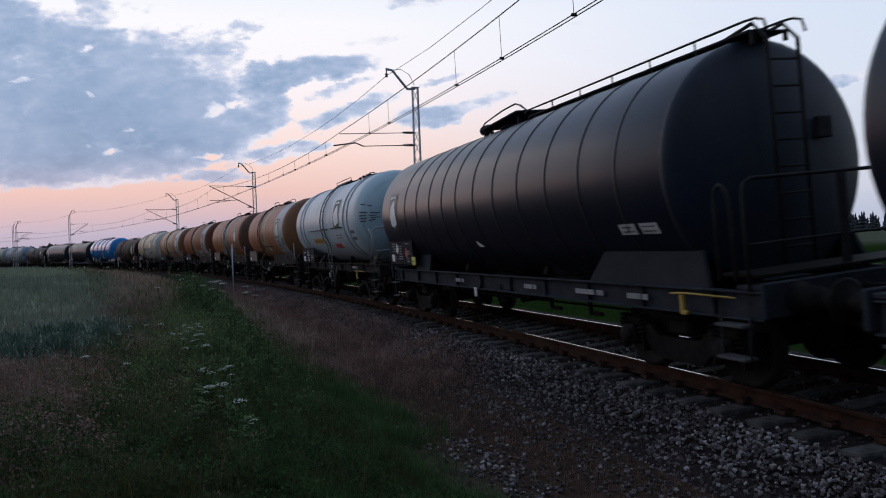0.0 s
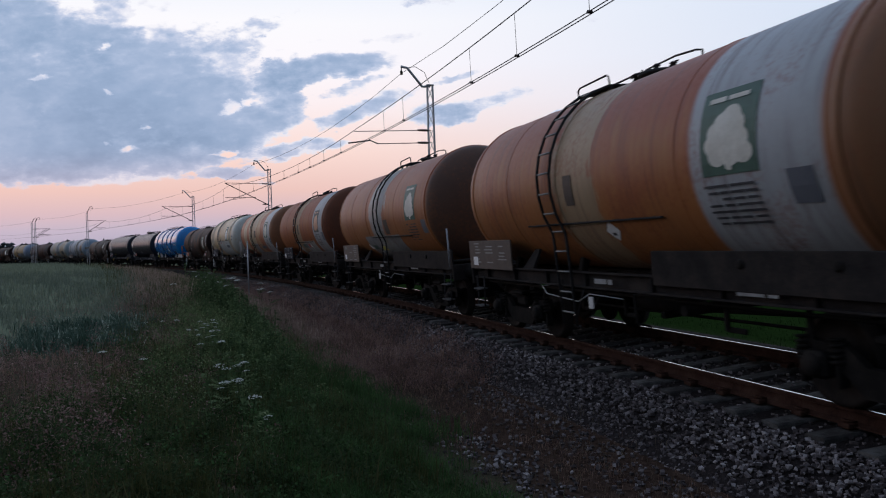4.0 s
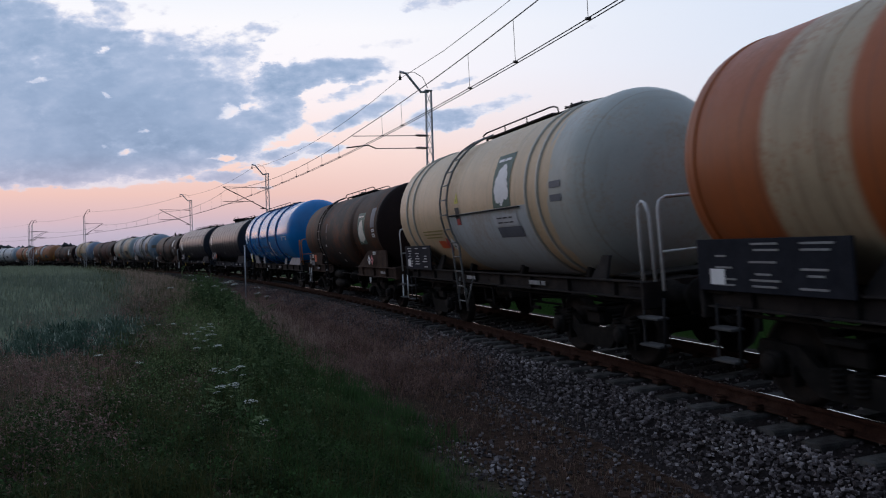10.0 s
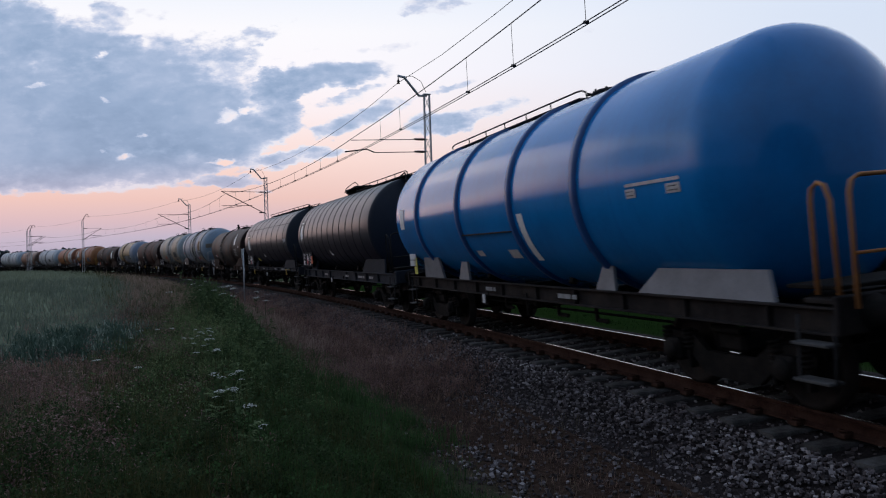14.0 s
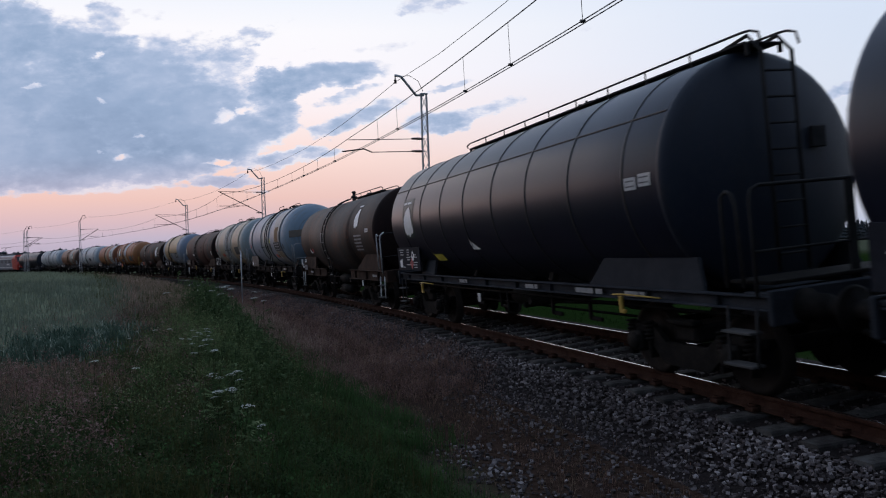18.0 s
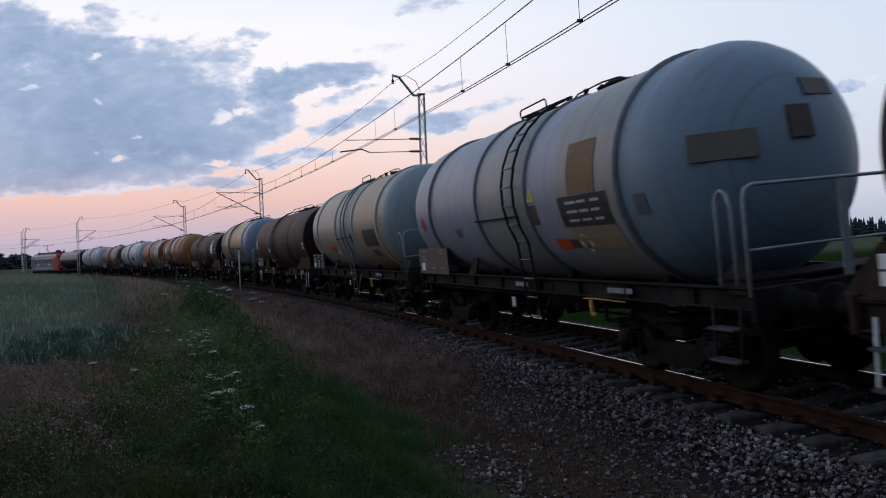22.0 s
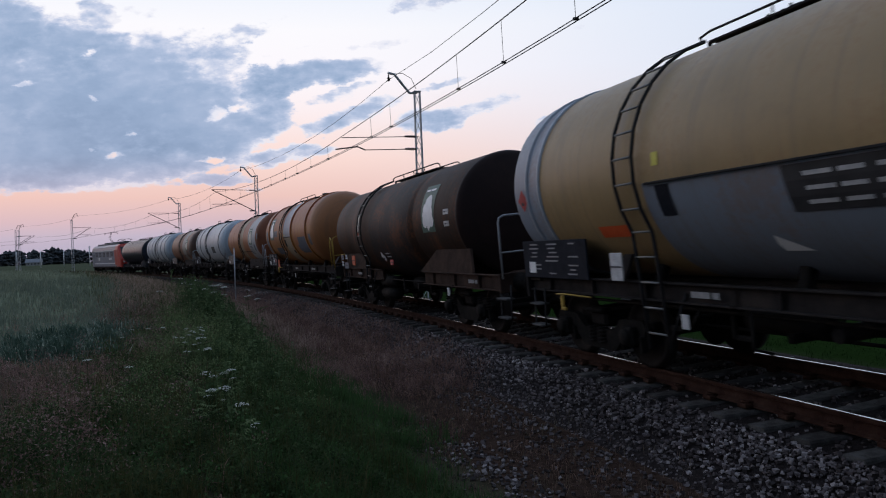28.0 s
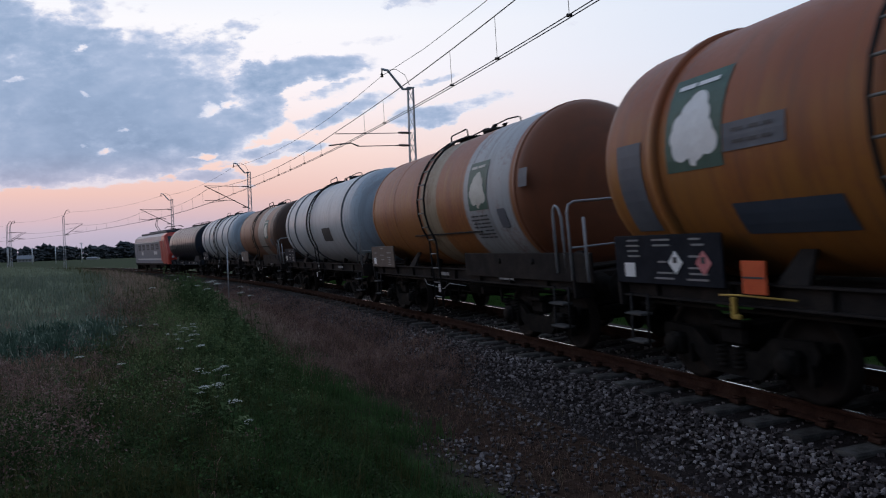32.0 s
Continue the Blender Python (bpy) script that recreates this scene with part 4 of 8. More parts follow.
def hook_shape():
    sh = Shape().box((-0.45, 0, 0), (0.4, 0.07, 0.14), 0.02)
    sh.tube([(-0.25, 0, 0.0), (-0.1, 0, 0.06), (0.0, 0, 0.02), (0.0, 0, -0.08), (-0.1, 0, -0.12)], 0.035, 6)
    sh.tube([(-0.05, -0.12, -0.02), (0.1, -0.10, -0.25), (0.2, 0.0, -0.33), (0.1, 0.10, -0.25), (-0.05, 0.12, -0.02)], 0.022, 6)
    sh.tube([(-0.5, 0.45, 0.05), (-0.25, 0.45, -0.15), (-0.05, 0.43, -0.30), (0.12, 0.4, -0.25)], 0.025, 6)
    sh.tube([(-0.5, -0.45, 0.05), (-0.25, -0.45, -0.18), (-0.05, -0.43, -0.34), (0.12, -0.4, -0.28)], 0.025, 6)
    return sh


def build_bogie(root, x, springs):
    """Bogie at x along the wagon, wheel centres at 0.46 above the rail."""
    b = part("bogie", shared("bolster", bolster_shape), bogie_iron, root, at=pose(x, 0, 0.46))
    for sy in (-1, 1):
        part("side_frame", shared("side_frame", side_frame_shape), bogie_iron, b, at=pose(0, sy * 1.0, 0.0, 0, 0, 0 if sy < 0 else 180))
        for q in (-0.9, 0.9) if springs else (-0.13, 0.13):
            for e in (-0.2, 0.2) if springs else (0,):
                part("coil_spring", shared("coil_spring", spring_shape), bogie_iron, b, at=pose(q + e, sy * 1.02, -0.2 if not springs else 0.0))
    for q in (-0.9, 0.9):
        w = part("wheelset", shared("wheelset", wheelset_shape), wheel_steel, b, at=pose(q, 0, 0))
        WHEELS.append((w, q))
    return b


WHEELS = []
TRAIN = []


def bars(parent, cells, R, zc, material, off=0.016, name="lettering_bar"):
    """Lines of writing that cannot be read, as plain bars on a tank's side: (x, degrees, width, height in degrees)."""
    sh = Shape()
    for x, a, w, hh in cells:
        sh.wrap([[(x - w / 2, a - hh / 2), (x + w / 2, a - hh / 2), (x + w / 2, a + hh / 2), (x - w / 2, a + hh / 2)]], R, zc, off)
    return tagged(part(name, sh, material, parent), kind="stuff")


def sheet(parent, name, x0, x1, a0, a1, R, zc, material, off=0.008, label="", slope=0.0):
    sh = Shape()
    n, m = max(2, int(abs(a1 - a0) / 5)), max(1, int((x1 - x0) / 0.6))
    for i in range(m):
        for j in range(n):
            q = [(i, j), (i + 1, j), (i + 1, j + 1), (i, j + 1)]
            sh.wrap([[(x0 + (x1 - x0) * u / m, a0 + (a1 - a0) * v / n) for u, v in q]], R, zc, off)
    return part(name, sh, material, parent, label)


def blob(parent, name, x, a, w, hh, R, zc, material, seed, off=0.013):
    """An irregular painted patch, w metres wide and hh degrees high."""
    rnd = random.Random(seed)
    n = 90
    pts = []
    # rounded lobes (x, y, radius), wide below and narrow above, and a short stem
    lobes = [(0.07, 0.30, 0.19), (-0.08, 0.24, 0.17), (0.17, 0.16, 0.17), (-0.22, 0.08, 0.16), (0.02, 0.02, 0.28), (-0.27, -0.10, 0.16), (0.24, -0.06, 0.17), (-0.20, -0.27, 0.18), (0.31, -0.24, 0.17), (0.06, -0.25, 0.20)]
    lobes = [(u + rnd.uniform(-0.02, 0.02), v + rnd.uniform(-0.02, 0.02), r) for u, v, r in lobes]
    for i in range(n):
        c, t = math.cos(2 * math.pi * i / n), math.sin(2 * math.pi * i / n)
        far = 0.1
        for u, v, r in lobes:
            along, aside = u * c + v * t, u * t - v * c
            if abs(aside) < r:
                far = max(far, along + math.sqrt(r * r - aside * aside))
        if t < -0.985:
            far += 0.07
        pts.append((x + w * far * c, a + hh * far * t))
    sh = Shape()
    for i in range(n):
        p, q = pts[i], pts[(i + 1) % n]
        mid = lambda k: ((k[0] + x) / 2, (k[1] + a) / 2)
        sh.wrap([[p, q, mid(q), mid(p)]], R, zc, off)
        sh.wrap([[mid(p), mid(q), (x, a), (x, a)]], R, zc, off)
    sh.f = [f if len(set(sh.v[i] for i in f)) > 3 else f[:3] for f in sh.f]
    sh.f = [f[::-1] for f in sh.f]
    return part(name, sh, material, parent)


def logo(parent, x, a, w, hh, R, zc, seed, panel=logo_green, ink=logo_cream, lines=True):
    """A panel with an irregular emblem and lines of faded writing below it."""
    p = sheet(parent, "emblem_panel", x - w / 2, x + w / 2, a - hh / 2, a + hh / 2, R, zc, panel, 0.008, "painted emblem panel") if panel else parent
    blob(p, "emblem", x, a - hh * 0.08, w * 0.92, hh * 0.74, R, zc, ink, seed)
    bars(p, [(x - w * 0.22, a + hh * 0.38, w * 0.3, 2.2), (x + w * 0.16, a + hh * 0.38, w * 0.36, 2.0)], R, zc, ink)
    if lines:
        rnd = random.Random(seed + 5)
        bars(p, [(x - 0.06 * w + (q - 0.5) * w * 0.9 + rnd.uniform(-0.02, 0.02), a - hh / 2 - 4.5 - 2.9 * i, w * rnd.uniform(0.16, 0.26), 1.15) for i in range(7) for q in (0.12, 0.38, 0.64, 0.9) if rnd.random() < 0.85], R, zc, letter_dark if panel else letter_grey)
    return p


def data_board(root, x0, x1, z0, z1, y, material, hazard, seed):
    """The flat board with the wagon's data at the end of its frame."""
    w, h = x1 - x0, z1 - z0
    b = part("data_board", Shape().box(((x0 + x1) / 2, y, (z0 + z1) / 2), (w, 0.03, h), 0.006), material, root, "data board with rows of pale writing", at=STILL)
    rnd = random.Random(seed)
    sh = Shape()
    for col in range(3):
        cx = x0 + w * (0.2 + 0.3 * col)
        for row in range(8):
            if rnd.random() < 0.66:
                sh.box((cx + rnd.uniform(-0.04, 0.04), y - 0.018, z1 - h * (0.10 + 0.11 * row)), (w * rnd.uniform(0.08, 0.2), 0.004, h * 0.038), 0.001)
    tagged(part("lettering_bar", sh, letter_grey if seed in (2, 7, 10, 11, 14) else frame_letter, b), kind="stuff")
    part("label_card", Shape().box((x0 + w * 0.16, y - 0.022, z0 + h * 0.28), (w * 0.11, 0.006, h * 0.30), 0.002), sticker_white, b, "white label card")
    for hx, hz, mat in hazard:
        k = 0.19
        d = Shape().box((x0 + w * hx, y - 0.026, z0 + h * hz), (k, 0.006, k), 0.002, Matrix.Rotation(radians(45), 3, "Y"))
        dd = part("hazard_diamond", d, mat, b, "diamond-shaped hazard label")
        part("hazard_mark", Shape().box((x0 + w * hx, y - 0.031, z0 + h * hz + 0.03), (0.07, 0.004, 0.07), 0.02), letter_dark, dd)
    return b


def end_rails(root, x, material, w=1.30, z0=1.25, z1=2.28, grabs=1, across=None):
    """Rails of an end platform: a bent grab rail at each side and the railing across the end, with its post."""
    for sy in (-1, 1) if grabs else ():
        if across:
            part("grab_post", Shape().tube([(x - 0.44, sy * w, z0), (x - 0.44, sy * w, z1 - 0.14), (x - 0.43, sy * w, z1 - 0.05), (x - 0.38, sy * w, z1 - 0.01), (x - 0.33, sy * w * 0.98, z1 - 0.05)], 0.021, 6), material, root, at=STILL)
            part("corner_post", Shape().tube([(x, sy * (w + 0.035), z0 - 0.1), (x, sy * (w + 0.035), z1 - 0.16), (x, sy * (w + 0.01), z1 - 0.05), (x, sy * (w - 0.1), z1 + 0.036)], 0.021, 6), material, root, at=STILL)
        else:
            part("grab_rail", Shape().tube([(x - 0.42, sy * w, z0), (x - 0.42, sy * w, z1 - 0.18), (x - 0.40, sy * w, z1 - 0.08), (x - 0.33, sy * w, z1 - 0.03), (x - 0.26, sy * w, z1 - 0.06), (x - 0.23, sy * w * 0.98, z1 - 0.2), (x - 0.22, sy * w * 0.97, z0)], 0.021, 6), material, root, at=STILL)
    material = across or material
    rail = Shape().tube([(x, -w, z0 - 0.1), (x, -w, z1 - 0.14), (x, -w + 0.03, z1 - 0.04), (x, -w + 0.12, z1), (x, 0, z1), (x, w - 0.12, z1), (x, w - 0.03, z1 - 0.04), (x, w, z1 - 0.14), (x, w, z0 - 0.1)], 0.02, 6)
    r = part("end_railing", rail, material, root, at=STILL)
    part("cross_rail", Shape().tube([(x, -w, 1.62), (x, w, 1.62)], 0.015, 6), material, r)
    part("railing_post", Shape().box((x, 0, 1.72), (0.03, 0.12, 1.1), 0.008), material, r)


def ladder(root, x, R, zc, bottom, material, sy=-1, width=0.40):
    """Ladder that follows the tank's flank from frame to walkway."""
    def at(a, off, q):
        return bulged((q, sy * (R + off) * math.cos(radians(a)), zc + (R + off) * math.sin(radians(a))))
    # the foot stands out from the flank and leans forward a little
    foot = -30
    edge = at(foot, 0.08, x)
    up = [(x + 0.16, sy * 1.30, bottom), (x + 0.02, sy * max(1.26, abs(edge[1])), edge[2] - 0.12)] + [at(a, 0.08, x) for a in range(foot, 82, 12)]
    rails = Shape()
    for q in (-width / 2, width / 2):
        rails.tube([(p[0] + q, p[1], p[2]) for p in up], 0.024, 6)
    # struts from the stiles back to the frame
    rails.tube([(up[0][0] + width / 2, up[0][1], bottom + 0.12), (x + width / 2 + 0.42, sy * 1.22, 1.12)], 0.018, 5)
    rails.tube([(up[0][0] - width / 2, up[0][1], bottom + 0.35), (x - width / 2, sy * 1.2, 1.1)], 0.016, 5)
    l = part("ladder", rails, material, root)
    rung = shared(f"rung{width}", lambda: Shape().tube([(-width / 2, 0, 0), (width / 2, 0, 0)], 0.015, 5))
    lens = [0]
    for p, q in zip(up, up[1:]):
        lens.append(lens[-1] + (Vector(q) - Vector(p)).length)
    for i in range(int(lens[-1] / 0.31)):
        d = 0.2 + 0.31 * i
        k = max(j for j in range(len(lens)) if lens[j] <= d)
        if k + 1 < len(up):
            p = Vector(up[k]).lerp(Vector(up[k + 1]), (d - lens[k]) / (lens[k + 1] - lens[k]))
            part("rung", rung, material, l, at=Matrix.Translation(p))
    return l


def walkway(root, x0, x1, top, style, material):
    """Grating along the tank's top with its rails. style: 'hoop' (short platform, a bent rail at its rear and a bow over the fittings), 'flat' (low frame and a bow) or 'long'."""
    z = top + (0.06 if style == "hoop" else 0.03)
    xp = x0 + (x1 - x0) * (0.45 if style == "hoop" else 0.72 if style == "flat" else 1.0)  # end of the grating
    g = Shape().box(((x0 + xp) / 2, -0.03, z), (xp - x0, 0.55, 0.03), 0.008)
    n = max(2, int((xp - x0) / 0.9))
    for i in range(n + 1):
        x = x0 + (xp - x0) * i / n
        g.box((x, -0.27, z - 0.08), (0.05, 0.05, 0.16), 0.01).box((x, 0.21, z - 0.06), (0.05, 0.05, 0.12), 0.01)
    w = part("walkway", g, material, root)
    for y in (-0.30, 0.24):
        r = Shape()
        if style == "hoop":
            r.tube([(x0 - 0.02, y, z), (x0 - 0.03, y, z + 0.09), (x0 + 0.03, y, z + 0.135), (xp - 0.06, y, z + 0.16), (xp, y, z + 0.13), (xp + 0.02, y, z)], 0.016, 6)
        elif style == "flat":
            r.tube([(x0, y, z - 0.04), (x0, y, z + 0.07), (x0 + 0.05, y, z + 0.10), (xp - 0.05, y, z + 0.13), (xp, y, z)], 0.014, 6)
        else:
            hh = 0.12
            r.tube([(x0 - 0.1, y, z + 0.03), (x0 - 0.14, y, z + hh * 0.7), (x0 + 0.05, y, z + hh)] + [(x0 + (x1 - x0) * k / 8, y, z + hh) for k in range(1, 8)] + [(x1 - 0.05, y, z + hh), (x1 + 0.10, y, z + hh * 0.9), (x1 + 0.22, y, z + hh * 0.5), (x1 + 0.26, y, z - 0.08)], 0.016, 6)
            for k in range(1, n):
                r.tube([(x0 + (x1 - x0) * k / n, y, z), (x0 + (x1 - x0) * k / n, y, z + hh)], 0.012, 5)
        part("walkway_rail", r, material, w)
    if style != "long":
        y = 0.18
        bow = Shape().tube([(xp + 0.1, y, z - 0.02), (xp + 0.14, y, z + 0.08), (xp + 0.32, y, z + 0.15), (xp + 0.65 * (x1 - xp) + 0.3, y, z + 0.18), (x1 + 0.35, y, z + 0.15), (x1 + 0.48, y, z + 0.12), (x1 + 0.5, y, z - 0.06)], 0.016, 6)
        part("fittings_bow", bow, material, w)
        for k, (q, h) in enumerate(((0.25, 0.09), (0.42, 0.07), (0.62, 0.11), (0.8, 0.08))):
            x = xp + (x1 + 0.3 - xp) * q
            f = Shape().lathe([(-0.05, 0.04), (h * 0.6, 0.04), (h * 0.62, 0.06), (h * 0.75, 0.06), (h, 0.02)], 8, "z", (x, -0.05 + 0.1 * (k % 2), z))
            f.tube([(x - 0.09, -0.05 + 0.1 * (k % 2), z + h * 0.8), (x + 0.09, -0.03 + 0.1 * (k % 2), z + h * 0.9)], 0.012, 5)
            part("top_fitting", f, material, w)
    return w


def dome_shape():
    sh = Shape().lathe([(-0.10, 0.26), (0.04, 0.25), (0.05, 0.30), (0.08, 0.30), (0.11, 0.24), (0.13, 0.0)], 18, "z")
    for k in range(8):
        a = math.pi / 4 * k
        sh.tube([(0.28 * math.cos(a), 0.28 * math.sin(a), 0.03), (0.28 * math.cos(a), 0.28 * math.sin(a), 0.12)], 0.018, 5)
    return sh


def valve_shape():
    sh = Shape().lathe([(-0.12, 0.06), (0.05, 0.06), (0.06, 0.09), (0.10, 0.09), (0.11, 0.04), (0.16, 0.04)], 10, "z")
    return sh.tube([(-0.13, 0, 0.165), (0.13, 0, 0.165)], 0.015, 5).tube([(0, -0.13, 0.165), (0, 0.13, 0.165)], 0.018, 5)


def dish(depth, R, flat):
    """Profile of a tank's end from its rim to its middle: (out, radius)."""
    if flat:
        return [(0, R), (0.05, R - 0.01), (0.10, R - 0.05), (0.13, R - 0.12), (0.13 + depth * 0.4, R * 0.6), (0.13 + depth * 0.55, R * 0.25), (0.13 + depth * 0.6, 0.02)]
    return [(depth * math.sin(radians(a)), max(0.02, R * math.cos(radians(a)) ** 0.9)) for a in (0, 8, 17, 27, 38, 50, 62, 73, 82, 89)]


def build_wagon(i, spec):
    """One bogie tank wagon. Local x points the way it runs, the near side is -y, z from the rail head."""
    L = GAPS[i + 1] - GAPS[i]
    H = L / 2
    R, zc, xr, xf = spec["R"], spec.get("zc", 2.6), RIM[i], spec["xf"]
    flat, depth = spec.get("flat", False), spec.get("depth", 0.62)
    root = new("tank_wagon")
    lead = LEAD[i] + (0.0 if spec.get("exact") else (R - 1.42) * 2.8 + spec.get("shift", 0.0))
    belly = spec.get("belly")
    BUILD["root"], BUILD["lead"], BUILD["belly"] = root, lead, (*belly, zc + R) if belly else None
    frame_mat = frame_brown if spec.get("brown") else spec.get("frame_paint", steel_frame)
    # tank
    rear = [(xr - a, r) for a, r in dish(min(depth, 0.7), R, flat)][::-1]
    mid = sorted([(xr + (xf - xr) * k / 8, R) for k in range(1, 8)] + [(q + e, R) for q in (belly[:2] if belly else ()) for e in (-0.12, -0.04, 0.04, 0.12)])
    front = [(xf + a, r) for a, r in dish(depth, R, flat)]
    shell = Shape().lathe(rear + mid + front, 56, "x", (0, 0, zc))
    shell.v = [bulged(p) for p in shell.v]
    tank = part("tank", shell, spec["paint"], root, spec.get("tank_label", ""))
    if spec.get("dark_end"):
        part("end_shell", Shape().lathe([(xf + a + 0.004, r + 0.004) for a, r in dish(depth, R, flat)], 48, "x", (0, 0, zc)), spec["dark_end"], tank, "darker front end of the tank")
    for x, w, h in spec.get("ribs", ()):
        part("rib", Shape().lathe([(x - w / 2, R - 0.004), (x - w / 2 + 0.01, R + h), (x + w / 2 - 0.01, R + h), (x + w / 2, R - 0.004)], 56, "x", (0, 0, zc)), spec.get("rib_paint", spec["paint"]), tank)
    for a in spec.get("long_seams", ()):
        for sy in (-1, 1):
            part("seam", Shape().box((((xr + xf) / 2), sy * -(R + 0.003) * math.cos(radians(a)), zc + (R + 0.003) * math.sin(radians(a))), (xf - xr, 0.02, 0.022), 0.004), spec.get("rib_paint", dark_iron), tank)
    # frame
    fz = spec.get("fz", 1.12)
    fh = spec.get("fh", 0.24)
    head = H - 0.62
    run = spec.get("stub", head)  # length of each half's side beam
    for sy in (-1, 1):
        for sx in (-1, 1):
            m = sx * (head - 0.05 - run / 2)
            b = Shape().box((m, sy * 1.18, fz), (run, 0.03, fh), 0.006)
            b.box((m, sy * 1.215, fz + fh / 2 - 0.012), (run, 0.1, 0.024), 0.005).box((m, sy * 1.215, fz - fh / 2 + 0.012), (run, 0.1, 0.024), 0.005)
            for k in range(int(run / 1.3)):
                b.box((m - run / 2 + 0.7 + k * 1.3, sy * 1.215, fz), (0.02, 0.08, fh - 0.05), 0.003)
            part("solebar", b, frame_mat, root, at=STILL)
    for sx in (-1, 1):
        hs = Shape().box((sx * head, 0, 1.06), (0.07, 2.6, 0.36), 0.015).box((sx * (head - 0.2), 0, 1.18), (0.4, 2.5, 0.05), 0.01)
        part("headstock", hs, frame_mat, root, at=STILL)
        for y in (-0.875, 0.875):
            part("buffer", shared("buffer", buffer_shape), bogie_iron, root, at=pose(sx * H, y, 1.05, 0, 0, 0 if sx > 0 else 180))
        part("coupling", shared("coupling", hook_shape), bogie_iron, root, at=pose(sx * H, 0, 1.04, 0, 0, 0 if sx > 0 else 180))
    for k in (0, 4) if "stub" in spec else range(5):
        part("cross_beam", shared("cross_beam", lambda: Shape().box((0, 0, 0), (0.12, 2.36, 0.16), 0.02)), bogie_iron, root, at=pose(-head + 1.9 + k * (2 * head - 3.8) / 4, 0, 1.05))
    for sx in (-1, 1):
        part("centre_sill", Shape().box((sx * (head - 0.2 - run / 2), 0, 1.05), (run - 0.1, 0.5, 0.2), 0.03), frame_mat, root, at=STILL)
    bx = H - spec.get("bogie", 2.35)
    for sx in (-1, 1):
        build_bogie(root, sx * bx, spec.get("springs", i % 2))
    # saddles
    for x0, x1, z1, wide in spec.get("saddles", ((-bx - 0.2, -bx + 0.2, 1.55, 0), (bx - 0.2, bx + 0.2, 1.55, 0))):
        for sy in (-1, 1):
            z0 = fz + fh / 2
            ye = R * math.cos(math.asin(max(-1, min(1, (z1 - zc) / R)))) + 0.02
            yb = 1.2
            sl = 0.35 * (z1 - z0)
            v = [(x0, sy * yb, z0), (x1, sy * yb, z0), (x1 - (sl if not wide else 0.15), sy * ye, z1), (x0 + (sl if not wide else 0.35 * wide), sy * ye, z1)]
            v += [(p[0], p[1] - sy * 0.05, p[2]) for p in v]
            f = [(0, 1, 2, 3), (7, 6, 5, 4), (0, 4, 5, 1), (1, 5, 6, 2), (2, 6, 7, 3), (3, 7, 4, 0)]
            part("saddle", Shape().add(v, f if sy < 0 else [k[::-1] for k in f]), spec.get("saddle_paint", frame_mat), root)
    for x in (xr + 0.6, xr + (xf - xr) * 0.35, xr + (xf - xr) * 0.65, xf - 0.6):
        for sy in (-1, 1):
            part("tank_support", shared("tank_support", lambda: Shape().box((0, 0, 0), (0.14, 0.12, 0.34), 0.02, Matrix.Rotation(radians(18), 3, "X"))), bogie_iron, root, at=pose(x + lead, sy * 0.75, 1.28, 0, 0, 0 if sy > 0 else 180))
    # top
    top = zc + R
    wx = spec.get("walk", (-1.6, 0.9))
    walkway(root, wx[0], wx[1], top, spec.get("walk_style", "hoop"), dark_iron)
    mx = spec.get("dome", (wx[0] + wx[1]) / 2)
    part("manhole_dome", shared("manhole_dome", dome_shape), dark_iron, root, at=pose(mx + lead, 0.05, top - 0.02))
    for q in (-0.55,):
        part("vent_valve", shared("vent_valve", valve_shape), dark_iron, root, at=pose(mx + q + lead, 0.05, top - 0.04, 0, 0, 20))
    if spec.get("rear_valve"):
        tv = Shape().lathe([(-0.1, 0.05), (0.10, 0.05), (0.12, 0.11), (0.17, 0.11), (0.19, 0.06), (0.30, 0.06), (0.32, 0.09), (0.36, 0.07), (0.38, 0.0)], 10, "z").box((-0.12, 0, 0.15), (0.14, 0.1, 0.1), 0.03)
        part("relief_valve", tv, dark_iron, root, "black relief valve on the tank's top", at=pose(spec["rear_valve"] + lead, 0, top))
    if spec.get("end_ladder"):
        # ladder up the front end of the tank, with a hatch box beside it
        xe = xf + 0.36
        le = Shape()
        for y in (-0.22, 0.22):
            le.tube([(xe + 0.1, y, 1.3), (xe + 0.1, y, top - 0.1), (xe - 0.1, y, top + 0.12), (xe - 0.6, y, top + 0.04)], 0.024, 6)
        le = part("ladder", le, dark_iron, root)
        for k in range(8):
            part("rung", Shape().tube([(xe + 0.1, -0.22, 1.5 + 0.3 * k), (xe + 0.1, 0.22, 1.5 + 0.3 * k)], 0.015, 5), dark_iron, le)
        part("hatch_box", Shape().box((xe - 0.02, 0.62, zc + 0.35), (0.06, 0.22, 0.26), 0.02), dark_iron, root)
    if "ladder" in spec:
        for sy in (-1, 1):
            ladder(root, spec["ladder"], R, zc, spec.get("ladder_foot", 0.42), spec.get("ladder_paint", dark_iron), sy, spec.get("ladder_w", 0.42))
    # end platform, rails and steps
    hr = spec.get("rail_paint", dark_iron)
    if not spec.get("no_rails"):
        end_rails(root, head + spec.get("rail_dx", 0.0), hr, grabs=spec.get("grabs", 1), across=spec.get("across"))
    if not spec.get("brown"):
        part("end_platform", Shape().box((head - 0.35, 0, 1.30), (0.6, 2.4, 0.04), 0.008), bogie_iron, root, at=STILL)
